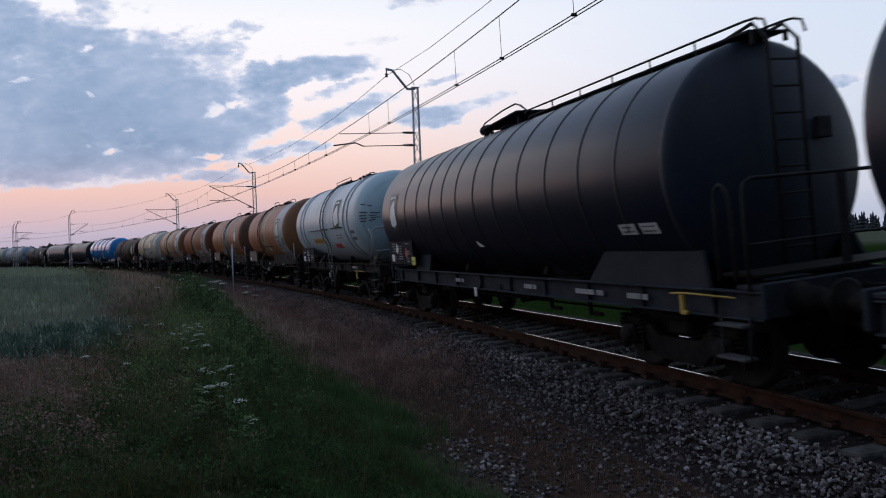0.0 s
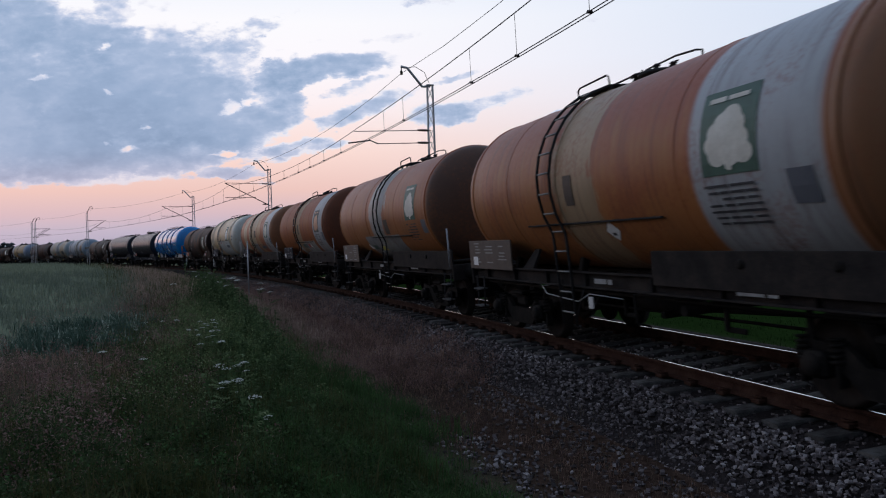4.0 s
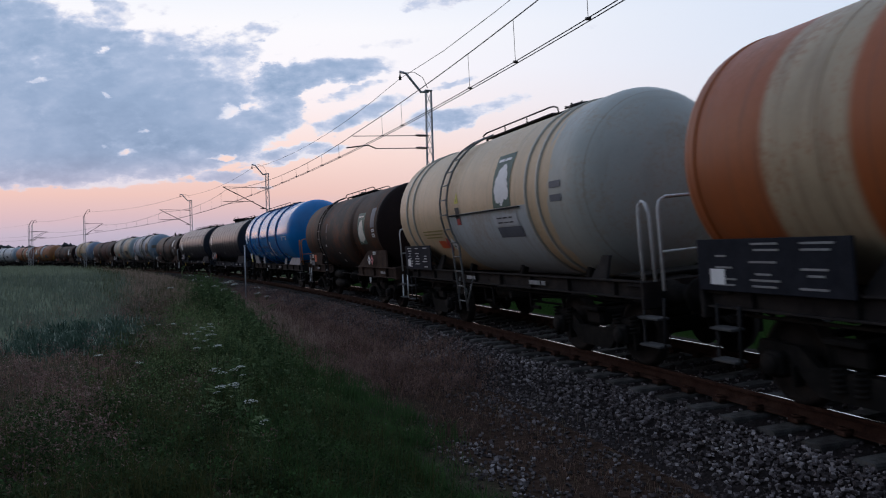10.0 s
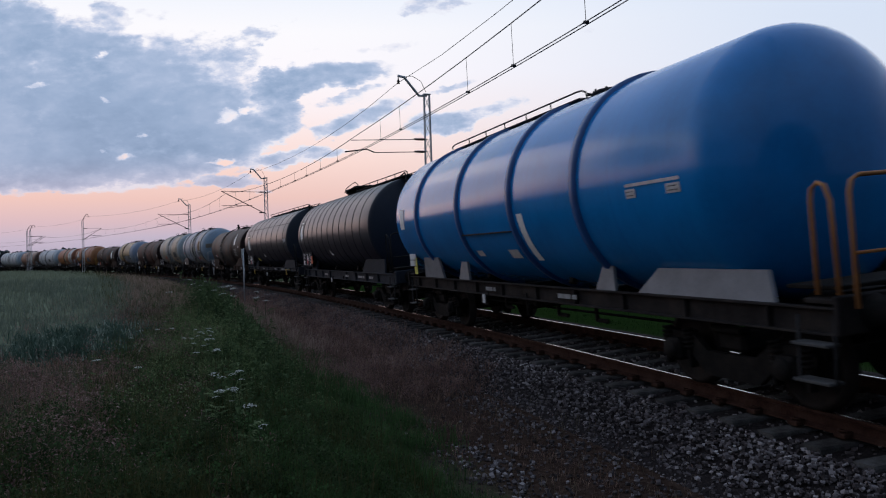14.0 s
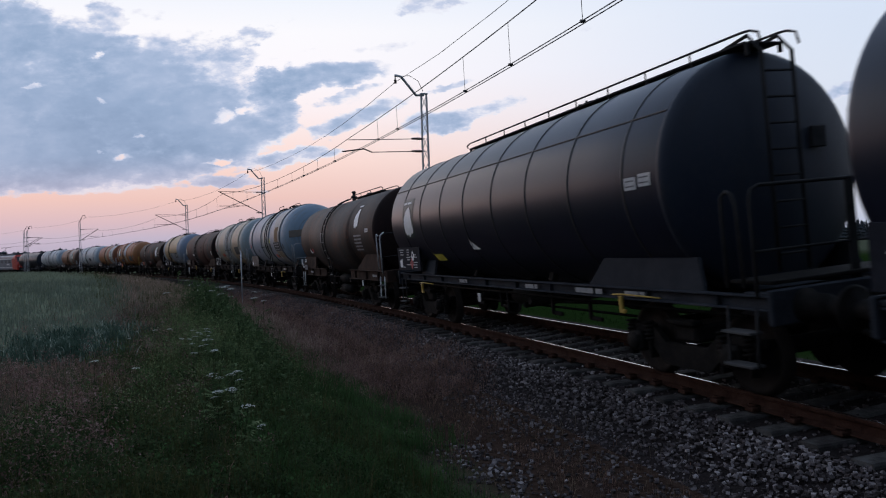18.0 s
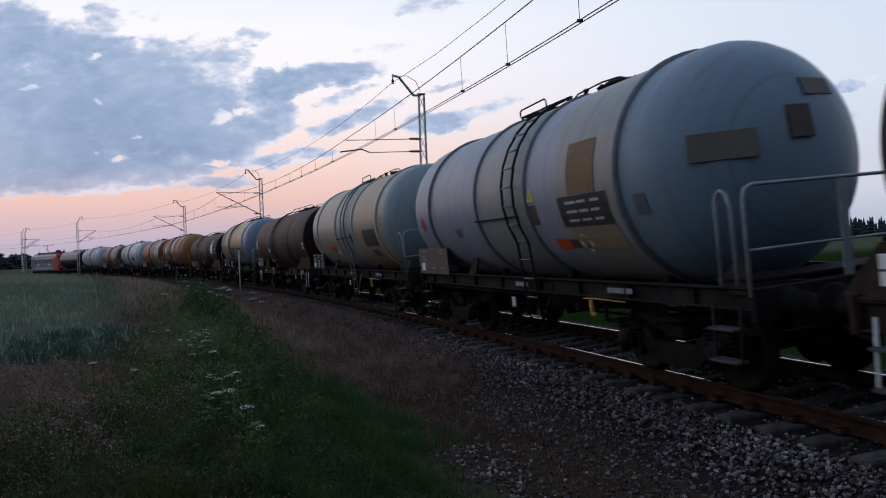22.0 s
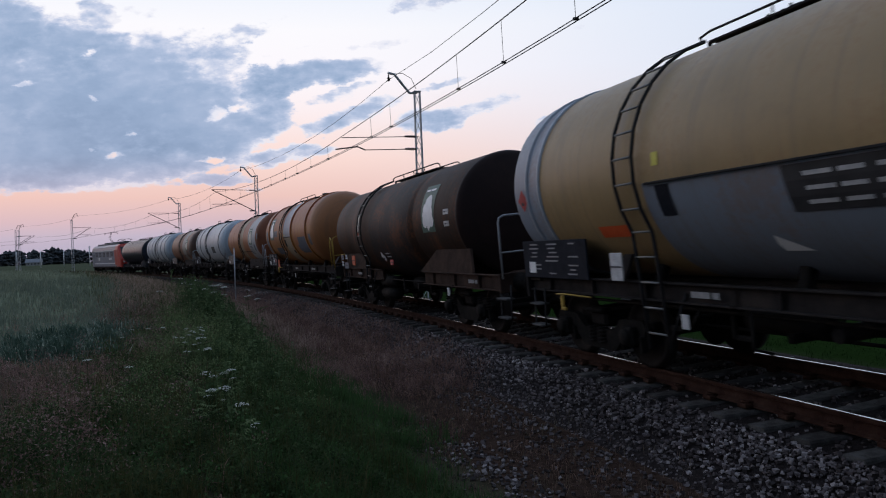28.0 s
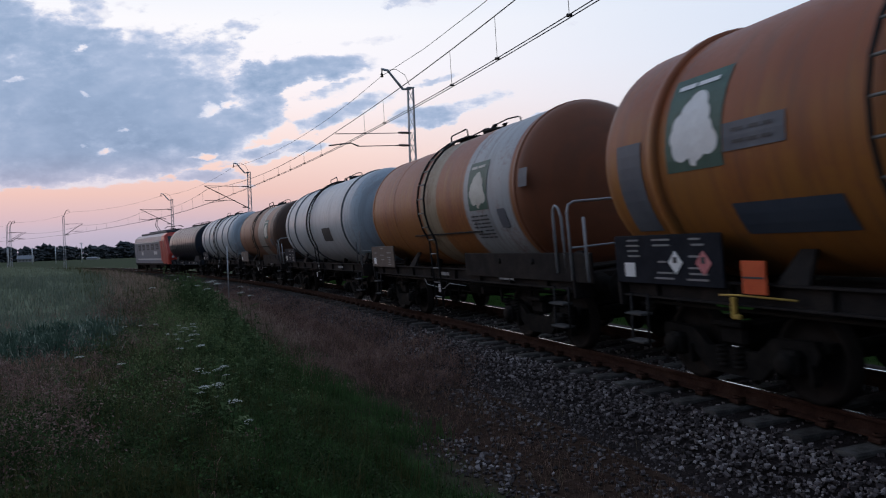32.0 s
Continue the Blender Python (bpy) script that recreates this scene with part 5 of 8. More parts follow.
    for sy in (-1, 1):
        for x, w in ((head + spec.get("step_dx", -0.42), 0.42), (-head + 0.4, 0.36)):
            sp = spec.get("step_paint", dark_iron)
            st = part("step", shared(f"step{w}{sp.name}", lambda: Shape().tube([(-w / 2, 0.03, 1.05), (-w / 2, 0, 0.45), (w / 2, 0, 0.45), (w / 2, 0.03, 1.05)], 0.018, 5)), sp, root, at=pose(x, sy * 1.30, 0, 0, 0, 0 if sy < 0 else 180))
            for z in (0.46, 0.80):
                part("tread", shared(f"tread{w}", lambda: Shape().box((0, 0, 0), (w, 0.17, 0.03), 0.006)), tread_iron, st, at=pose(0, 0, z))
    # brake gear and pipes
    bg = Shape().lathe([(-0.55, 0.02), (-0.52, 0.16), (0.52, 0.16), (0.55, 0.02)], 14, "x", (-0.9, -0.55, 0.78))
    part("air_reservoir", bg, bogie_iron, root)
    for rod, r in (([(-bx, -0.3, 0.55), (bx, -0.3, 0.6)], 0.022), ([(-bx + 1, 0.4, 0.62), (bx - 1, 0.4, 0.58)], 0.03), ([(0.2, -1.22, 0.98), (0.2, -1.22, 0.6), (0.35, -1.1, 0.55)], 0.018), ([(-head + 0.5, -1.12, 0.93), (head - 0.5, -1.12, 0.93)], 0.022)):
        part("brake_rod", Shape().tube(rod, r, 5), bogie_iron, root, at=STILL)
    part("brake_cylinder", Shape().lathe([(-0.4, 0.03), (-0.38, 0.19), (0.1, 0.19), (0.14, 0.1), (0.4, 0.05), (0.75, 0.03)], 14, "x", (1.5, 0.35, 0.74)), bogie_iron, root)
    part("air_reservoir", Shape().lathe([(-0.7, 0.03), (-0.64, 0.2), (0.64, 0.2), (0.7, 0.03)], 14, "x", (-2.3, 0.5, 0.76)), bogie_iron, root)
    for x in (-2.4, -1.2, 0.9, 2.1):
        part("hanger", Shape().box((x, -1.02, 0.80), (0.06, 0.05, 0.34), 0.012).box((x + 0.12, -1.0, 0.64), (0.34, 0.05, 0.06), 0.012), bogie_iron, root)
    part("brake_beam", Shape().box((-0.6, 0, 0.66), (0.1, 1.7, 0.1), 0.02).tube([(-0.6, -0.3, 0.66), (1.6, -0.2, 0.74)], 0.03, 6), bogie_iron, root)
    part("air_hose", Shape().tube([(head - 0.1, -0.3, 0.95), (head + 0.2, -0.32, 0.72), (head + 0.42, -0.3, 0.62), (head + 0.62, -0.26, 0.74)], 0.03, 6), bogie_iron, root, at=STILL)
    if spec.get("brown"):
        # twin reservoirs slung one above the other behind the ladder's foot
        for z in (0.52, 0.86):
            part("air_reservoir", Shape().lathe([(-0.62, 0.04), (-0.58, 0.15), (0.58, 0.15), (0.62, 0.04)], 14, "x", (spec["ladder"] + 1.35, -1.02, z)), bogie_iron, root)
    q = spec.get("changeover", -1.7)
    part("changeover_plate", Shape().box((q, -1.27, 0.80), (0.13, 0.02, 0.17), 0.004), letter_grey, root, "pale brake changeover plate")
    part("changeover_lever", Shape().tube([(q + 0.25, -1.26, 0.95), (q + 0.1, -1.28, 0.72)], 0.014, 5), bogie_iron, root)
    ov = Shape().lathe([(0.0, 0.10), (0.25, 0.10), (0.3, 0.16), (0.42, 0.16)], 12, "z", (0.3, 0, 0.75)).tube([(0.3, -1.15, 0.82), (0.3, 1.15, 0.82)], 0.07, 8)
    part("outlet_pipe", ov, bogie_iron, root)
    for x, w in spec.get("frame_marks", ((-1.4, 0.32), (1.6, 0.4))):
        part("frame_mark", Shape().box((x, -1.268, fz), (w, 0.004, 0.07), 0.001).box((x + w * 0.8, -1.268, fz), (w * 0.35, 0.004, 0.07), 0.001), frame_letter, root)
    if "board" in spec:
        x0, x1, z0, z1, mat, haz = spec["board"]
        data_board(root, x0, x1, z0, z1, -1.30, mat, haz, i)
    for fn in spec.get("extra", ()):
        fn(root, tank, R, zc)
    tagged(root, spec["label"], "tank wagon", group="tank wagons of the train")
    TRAIN.append((root, GAPS[i], GAPS[i + 1], bx))
    return root


# -- paint schemes --
RUST = ((0.11, 0.05, 0.028), 0.5)
GRIME = ((0.03, 0.027, 0.025), 0.45)
black_tank = tank_paint("black_tank", (0.009, 0.012, 0.024), (), ((0.018, 0.019, 0.029), 0.3), ((0.008, 0.009, 0.013), 0.4), 0.255)
seam_dark = surface("dark_seam", [(0.012, 0.012, 0.013), (0.02, 0.02, 0.02)], 0.5, 0.0, 5.0, 40.0, 0.0)
pale_saddle = surface("pale_grey_saddle", [(0.11, 0.115, 0.125), (0.19, 0.195, 0.205)], 0.6, 0.0, 2.5, 30.0, 0.05)
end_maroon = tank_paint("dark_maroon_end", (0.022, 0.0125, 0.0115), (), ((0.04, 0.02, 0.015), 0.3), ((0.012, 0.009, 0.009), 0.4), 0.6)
saddle_grey = surface("dull_grey_saddle", [(0.020, 0.022, 0.026), (0.034, 0.036, 0.041)], 0.75, 0.0, 3.0, 40.0)
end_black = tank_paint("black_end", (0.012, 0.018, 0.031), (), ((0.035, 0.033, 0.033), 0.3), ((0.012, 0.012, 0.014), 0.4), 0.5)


def black_spec(i):
    H = (GAPS[i + 1] - GAPS[i]) / 2
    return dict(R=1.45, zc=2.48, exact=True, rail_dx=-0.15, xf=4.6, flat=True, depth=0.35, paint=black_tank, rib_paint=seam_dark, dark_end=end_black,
                ribs=[(x, 0.045, 0.012) for x in (-5.3, -4.4, -3.5, -2.7, -1.9, -1.0, -0.1, 0.87, 1.83, 2.79, 3.69)],
                walk=(-0.7, 4.9), walk_style="long", dome=-2.0, end_ladder=True, frame_paint=solebar_grey, saddles=((2.45, 4.95, 1.55, 1), (-5.6, -4.6, 1.5, 0)), saddle_paint=saddle_grey, fz=1.0, fh=0.30,
                label="long matte black tank wagon with a ribbed jacket", frame_marks=((-2.6, 0.3), (0.6, 0.3), (2.4, 0.5), (3.6, 0.3)))


def top_platform(x0, x1, valve=-0.12):
    """A tilted plate over the filling gear, with a bent rail, standing on the tank's top."""
    def fn(root, tank, R, zc):
        z = zc + R
        p = part("fittings_platform", Shape().box(((x0 + x1) / 2, 0.05, z + 0.16), (x1 - x0, 0.8, 0.04), 0.01, Matrix.Rotation(radians(-3), 3, "Y")), dark_iron, root)
        for x in (x0 + 0.2, x1 - 0.2):
            part("platform_leg", Shape().box((x, -0.2, z + 0.05), (0.06, 0.06, 0.24), 0.01).box((x, 0.3, z + 0.05), (0.06, 0.06, 0.24), 0.01), dark_iron, p)
        rail = Shape().tube([(x0 - 0.05, -0.3, z + 0.16), (x0 + 0.1, -0.3, z + 0.24), (x0 + (x1 - x0) * 0.6, -0.3, z + 0.34), (x1 - 0.1, -0.3, z + 0.36), (x1 + 0.1, -0.3, z + 0.30), (x1 + 0.35, -0.3, z + 0.16)], 0.016, 6)
        part("platform_rail", rail, dark_iron, p)
        v = Shape().lathe([(-0.16, 0.04), (-0.15, 0.1), (-0.04, 0.1), (-0.02, 0.05), (0.02, 0.05), (0.04, 0.1), (0.15, 0.1), (0.16, 0.04)], 10, "x", (x0 + valve, -0.05, z + 0.17)).box((x0 + valve, -0.05, z + 0.05), (0.1, 0.1, 0.2), 0.02)
        part("relief_valve", v, dark_iron, root)
    return fn


def tri_mark(x, a, k=0.3):
    def fn(root, tank, R, zc):
        sh = Shape().wrap([[(x - k * 0.4, a + k * 11), (x + k * 0.5, a - k * 11), (x - k * 0.4, a - k * 11), (x - k * 0.45, a)]], R, zc, 0.012)
        part("triangle_mark", sh, sticker_white, tank, "small white triangular label")
    return fn


emblem_dark = surface("dark_green_emblem_panel", [(0.010, 0.022, 0.018), (0.022, 0.042, 0.034)], 0.45, 0.0, 3.0, 30.0, 0.0)
steel_panel = surface("grey_steel_sheet", [(0.20, 0.22, 0.255), (0.30, 0.325, 0.365)], 0.5, 0.0, 1.2, 20.0, 0.05, streak=4.0)
tan_panel = surface("tan_overpaint", [(0.24, 0.18, 0.115), (0.33, 0.26, 0.175)], 0.65, 0.0, 1.5, 20.0, 0.0)
letter_olive = surface("olive_lettering", [(0.20, 0.16, 0.04), (0.32, 0.26, 0.08)], 0.6, 0.0, 9.0, 50.0, 0.0)
ladder_grey = surface("dull_grey_ladder", [(0.12, 0.12, 0.115), (0.20, 0.20, 0.19)], 0.6, 0.0, 6.0, 60.0)


def yellow_tri(x, a):
    """A yellow warning triangle, point upwards."""
    def fn(root, tank, R, zc):
        p = part("warning_triangle", Shape().wrap([[(x - 0.12, a - 3.6), (x + 0.12, a - 3.6), (x + 0.004, a + 4.8), (x - 0.004, a + 4.8)]], R, zc, 0.012), hazard_yellow, tank, "yellow warning triangle")
        bars(p, [(x, a - 1.0, 0.022, 2.8)], R, zc, letter_dark)
    return fn


def patch(x0, x1, a0, a1, mat, label="", lines=0, ink=letter_grey):
    def fn(root, tank, R, zc):
        p = sheet(tank, "painted_panel", x0, x1, a0, a1, R, zc, mat, 0.01, label)
        if lines:
            rnd = random.Random(int(x0 * 100) + lines)
            bars(p, [(x0 + (x1 - x0) * (q + rnd.uniform(-0.03, 0.03)), a1 - (a1 - a0) * (k + 0.7) / (lines + 0.4), (x1 - x0) * w, (a1 - a0) * 0.30 / (lines + 0.4)) for k in range(lines) for q, w in ((0.28, 0.22), (0.52, 0.18), (0.75, 0.16))], R, zc, ink)
    return fn


def emblem(x, a, w, hh, panel=logo_green, lines=True, ink=logo_cream):
    return lambda root, tank, R, zc: logo(tank, x, a, w, hh, R, zc, int(abs(x) * 100) + int(w * 50), panel, ink, lines)


def flank_bar(x0, x1, a):
    def fn(root, tank, R, zc):
        y, z = -(R + 0.03) * math.cos(radians(a)), zc + (R + 0.03) * math.sin(radians(a))
        part("flank_bar", Shape().box(((x0 + x1) / 2, y, z), (x1 - x0, 0.035, 0.028), 0.008), dark_iron, root)
    return fn


def loose_board(x, z, mat, w=0.4, hh=0.32, lines=0):
    def fn(root, tank, R, zc):
        b = part("orange_plate" if mat is hazard_orange else "plate", Shape().box((x, -1.33, z), (w, 0.02, hh), 0.005), mat, root)
        part("plate_line", Shape().box((x, -1.345, z), (w * 0.9, 0.004, 0.02), 0.001), letter_dark, b)
    return fn


def post(x, z0=1.15, z1=2.05, mat=grey_rail_paint):
    return lambda root, tank, R, zc: part("grab_post", Shape().tube([(x, -1.34, z0), (x, -1.34, z1)], 0.02, 6), mat, root)


def brake_line(x):
    """A pipe that dips below the frame beside the ladder's foot."""
    def fn(root, tank, R, zc):
        part("brake_line", Shape().tube([(x - 0.75, -1.29, 0.98), (x - 0.6, -1.29, 0.86), (x + 0.45, -1.29, 0.80), (x + 0.8, -1.29, 0.93), (x + 1.7, -1.29, 0.91)], 0.009, 6), frame_letter, root, "dull grey bent brake pipe")
    return fn


def apron(x0, x1, z0=1.12, z1=1.55):
    """Dark side plate below the tank, with round holes seen as bosses."""
    def fn(root, tank, R, zc):
        sh = Shape().box(((x0 + x1) / 2, -1.26, (z0 + z1) / 2), (x1 - x0, 0.04, z1 - z0), 0.02)
        p = part("side_apron", sh, steel_frame, root)
        for x in (x0 + (x1 - x0) * 0.35, x0 + (x1 - x0) * 0.62):
            part("apron_boss", Shape().lathe([(-1.30, 0.02), (-1.30, 0.05), (-1.27, 0.055)], 10, "y", (x, 0, (z0 + z1) / 2 + 0.08)), bogie_iron, p)
    return fn


def diamond_plate(x, z, mat):
    """A hazard diamond on the saddle plate."""
    def fn(root, tank, R, zc):
        d = part("hazard_diamond", Shape().box((x, -1.30, z), (0.21, 0.012, 0.21), 0.003, Matrix.Rotation(radians(45), 3, "Y")), mat, root, "diamond-shaped hazard label")
        part("hazard_mark", Shape().box((x, -1.31, z), (0.08, 0.006, 0.05), 0.01), letter_dark, d)
    return fn


def diamond_tank(x, a, mat=sticker_white):
    """A white hazard diamond stuck on the tank's flank."""
    def fn(root, tank, R, zc):
        d = part("hazard_diamond", Shape().wrap([[(x, a - 7), (x + 0.17, a), (x, a + 7), (x - 0.17, a)]], R, zc, 0.012), mat, tank, "diamond-shaped hazard label")
        bars(d, [(x, a - 2, 0.09, 2.0)], R, zc, letter_dark)
    return fn


def grey_cards(x, z):
    """Faded cards and plates stuck on the rear saddle."""
    def fn(root, tank, R, zc):
        for k, (q, h, w, e) in enumerate(((0.12, 0.1, 0.34, 0.16), (0.1, -0.1, 0.2, 0.16), (0.62, -0.16, 0.5, 0.2), (0.66, 0.12, 0.24, 0.14))):
            c = part("label_card", Shape().box((x + q, -1.30, z + h), (w, 0.01, e), 0.003), (panel_grey, letter_grey)[k % 2], root)
            part("card_line", Shape().box((x + q, -1.307, z + h), (w * 0.7, 0.004, e * 0.16), 0.001), letter_dark, c)
    return fn


def blob_patch(x, a, w, hh):
    return lambda root, tank, R, zc: blob(tank, "emblem", x, a, w, hh, R, zc, logo_cream, 77)


def end_patches(root, tank, R, zc):
    """Brown and dark repair patches on the domed front end."""
    for y, z, w, h, mat in ((-0.95, 2.75, 0.75, 0.32, logo_cream), (-0.05, 2.95, 0.32, 0.38, board_brown), (0.35, 3.35, 0.5, 0.22, logo_cream)):
        q = (y * y + (z - zc) ** 2) / R ** 2
        x = 2.7 + 1.05 * math.sqrt(max(0.02, 1 - q)) + 0.02
        nrm = Vector((math.sqrt(max(0.02, 1 - q)) / 1.05, y / R ** 2, (z - zc) / R ** 2)).normalized()
        turn = nrm.to_track_quat("X", "Z").to_matrix()
        part("end_patch", Shape().box((x, y, z), (0.02, w, h), 0.005, turn), surface("end_stain", [(0.15, 0.135, 0.12), (0.21, 0.175, 0.14)], 0.7) if mat is logo_cream else mat, tank, "brown painted patch")


def end_card(root, tank, R, zc):
    """A grey plate on the front end of the tank."""
    part("end_plate", Shape().box((4.5 + 0.36, -0.25, 1.72), (0.02, 0.55, 0.42), 0.004), letter_grey, root, "pale plate with writing on the tank end")


def end_writing(xf, depth, x0, x1, rows):
    """Rows of dark writing on the domed front end, as bars that follow its curve."""
    def fn(root, tank, R, zc):
        def at(x, a):
            r = R * (1 - (max(0.0, x - xf) / depth) ** 2) ** 0.45 + 0.012
            return (x, -r * math.cos(radians(a)), zc + r * math.sin(radians(a)))
        sh = Shape()
        for a, h, cut in rows:
            xs = [x0 + (x1 - x0) * cut * k / 6 for k in range(7)]
            for k in range(6):
                if k != 3:
                    sh.add([at(xs[k], a), at(xs[k + 1], a), at(xs[k + 1], a + h), at(xs[k], a + h)], [(0, 1, 2, 3)])
        tagged(part("lettering_bar", sh, letter_dark, tank), kind="stuff")
    return fn


def yellow_brake(x, z=0.9):
    def fn(root, tank, R, zc):
        sh = Shape().tube([(x - 0.2, -1.3, z + 0.13), (x + 0.1, -1.32, z + 0.145), (x + 0.85, -1.3, z + 0.13)], 0.012, 6).box((x, -1.3, z + 0.02), (0.06, 0.05, 0.2), 0.015).box((x + 0.03, -1.3, z - 0.08), (0.12, 0.05, 0.05), 0.015)
        part("brake_handle", sh, yellow_paint, root, "yellow brake handle")
    return fn


def hand_wheel(x, mat):
    def fn(root, tank, R, zc):
        pts = [(x + 0.19 * math.cos(2 * math.pi * k / 14), -1.31, 1.02 + 0.19 * math.sin(2 * math.pi * k / 14)) for k in range(15)]
        sh = Shape().tube(pts, 0.016, 5)
        for k in range(4):
            sh.tube([(x, -1.31, 1.02), pts[k * 3 + 1]], 0.012, 5)
        part("hand_brake_wheel", sh, mat, root)
    return fn


panel_olive = surface("dark_olive_panel", [(0.045, 0.042, 0.035), (0.075, 0.07, 0.055)], 0.6, 0.0, 4.0, 40.0, 0.0)
logo_orange = surface("orange_emblem_paint", [(0.42, 0.19, 0.10), (0.58, 0.33, 0.2)], 0.6, 0.0, 2.5, 30.0, 0.0)


def orange_spec(i, paint, ladder_x, belt, label, board_mat=board_brown, haz=(), extra=(), xf=3.3):
    H = (GAPS[i + 1] - GAPS[i]) / 2
    return dict(R=1.40, zc=2.56, no_rails=i < 7, xf=xf + 0.08, depth=0.45, exact=True, paint=paint, ribs=((xf, 0.10, 0.02), (RIM[i] + 0.1, 0.08, 0.012), (-4.1, 0.03, 0.006), (-2.25, 0.05, 0.012), (0.7, 0.03, 0.006)), ladder=ladder_x, walk=(ladder_x - 0.75, ladder_x + 1.35), dome=ladder_x + 1.0, label=label,
                board=(-H + 0.62, -H + 2.75, 1.20, 1.75, board_mat, haz), brown=False, rail_paint=grey_rail_paint,
                extra=(flank_bar(ladder_x - 1.05, ladder_x + 2.75, -25), apron(-0.1, 4.5), post(4.5), brake_line(ladder_x),
                       emblem(belt + 0.62, 9, 0.84, 36, panel_olive if i == 5 else logo_green, True, logo_orange if i == 5 else logo_cream), patch(belt + 1.36, belt + 1.68, -24, -10, panel_grey), *extra))


ORANGE, BROWN_END, BELT = (0.38, 0.115, 0.04), (0.11, 0.055, 0.035), (0.40, 0.42, 0.43)
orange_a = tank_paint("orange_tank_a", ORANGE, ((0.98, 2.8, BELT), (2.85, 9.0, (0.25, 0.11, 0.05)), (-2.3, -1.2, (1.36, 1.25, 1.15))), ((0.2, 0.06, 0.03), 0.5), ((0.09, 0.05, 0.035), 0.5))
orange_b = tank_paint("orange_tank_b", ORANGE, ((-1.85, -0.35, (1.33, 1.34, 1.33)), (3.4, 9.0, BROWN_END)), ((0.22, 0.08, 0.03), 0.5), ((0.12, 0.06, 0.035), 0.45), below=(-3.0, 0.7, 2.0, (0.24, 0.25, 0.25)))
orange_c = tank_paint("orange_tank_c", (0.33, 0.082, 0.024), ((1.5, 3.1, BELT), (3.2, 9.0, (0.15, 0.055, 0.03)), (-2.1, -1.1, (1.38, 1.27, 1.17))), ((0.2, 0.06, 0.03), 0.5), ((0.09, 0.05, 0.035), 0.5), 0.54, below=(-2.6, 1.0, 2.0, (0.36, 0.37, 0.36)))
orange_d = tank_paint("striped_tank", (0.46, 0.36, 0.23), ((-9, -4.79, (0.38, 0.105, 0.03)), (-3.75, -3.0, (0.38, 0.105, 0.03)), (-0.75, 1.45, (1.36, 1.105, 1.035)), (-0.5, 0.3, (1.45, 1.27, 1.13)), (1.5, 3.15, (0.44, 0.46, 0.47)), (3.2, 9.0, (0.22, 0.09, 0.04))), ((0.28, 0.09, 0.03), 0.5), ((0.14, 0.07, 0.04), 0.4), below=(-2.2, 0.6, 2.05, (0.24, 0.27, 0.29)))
orange_e = tank_paint("orange_white_tank", (0.38, 0.122, 0.03), ((-2.75, -1.2, (0.36, 0.29, 0.2)), (2.3, 9.0, (1.33, 1.135, 1.05))), ((0.24, 0.09, 0.04), 0.5), ((0.13, 0.075, 0.045), 0.5))
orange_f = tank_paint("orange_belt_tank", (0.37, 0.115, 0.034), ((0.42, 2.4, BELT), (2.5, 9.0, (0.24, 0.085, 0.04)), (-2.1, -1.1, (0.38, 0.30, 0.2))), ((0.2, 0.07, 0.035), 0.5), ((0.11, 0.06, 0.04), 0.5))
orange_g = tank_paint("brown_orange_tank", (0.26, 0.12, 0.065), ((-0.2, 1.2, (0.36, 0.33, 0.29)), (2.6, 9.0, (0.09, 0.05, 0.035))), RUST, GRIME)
# white_a: the bluish shade on the domed front end is painted as a band
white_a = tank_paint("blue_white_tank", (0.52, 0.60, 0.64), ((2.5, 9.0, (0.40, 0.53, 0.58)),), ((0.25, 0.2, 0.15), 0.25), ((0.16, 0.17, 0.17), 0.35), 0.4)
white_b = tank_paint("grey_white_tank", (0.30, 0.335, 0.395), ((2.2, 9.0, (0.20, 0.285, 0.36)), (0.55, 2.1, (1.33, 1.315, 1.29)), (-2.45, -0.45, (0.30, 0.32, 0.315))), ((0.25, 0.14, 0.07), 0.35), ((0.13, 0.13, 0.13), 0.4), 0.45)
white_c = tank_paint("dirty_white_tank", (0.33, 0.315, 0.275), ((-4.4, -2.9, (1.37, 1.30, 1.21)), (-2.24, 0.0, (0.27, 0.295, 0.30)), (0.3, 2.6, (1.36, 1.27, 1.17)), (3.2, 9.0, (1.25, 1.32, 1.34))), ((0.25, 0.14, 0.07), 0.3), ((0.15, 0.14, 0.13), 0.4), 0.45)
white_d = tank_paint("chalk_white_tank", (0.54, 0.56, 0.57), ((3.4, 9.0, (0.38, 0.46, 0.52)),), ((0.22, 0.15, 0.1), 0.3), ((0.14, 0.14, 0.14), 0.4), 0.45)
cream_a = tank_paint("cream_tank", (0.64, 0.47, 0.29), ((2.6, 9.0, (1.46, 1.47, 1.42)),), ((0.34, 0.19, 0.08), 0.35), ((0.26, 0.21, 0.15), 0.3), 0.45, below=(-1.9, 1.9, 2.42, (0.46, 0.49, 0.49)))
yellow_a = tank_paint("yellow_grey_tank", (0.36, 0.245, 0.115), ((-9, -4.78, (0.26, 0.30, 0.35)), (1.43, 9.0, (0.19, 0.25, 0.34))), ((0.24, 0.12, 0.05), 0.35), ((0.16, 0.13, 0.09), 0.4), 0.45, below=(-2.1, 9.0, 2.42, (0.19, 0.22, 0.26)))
brown_a = tank_paint("brown_black_tank", (0.040, 0.0225, 0.0145), ((-3.0, 0.4, (1.014, 1.0135, 1.0145)),), ((0.15, 0.050, 0.019), 0.7), ((0.010, 0.009, 0.010), 0.75), 0.6)
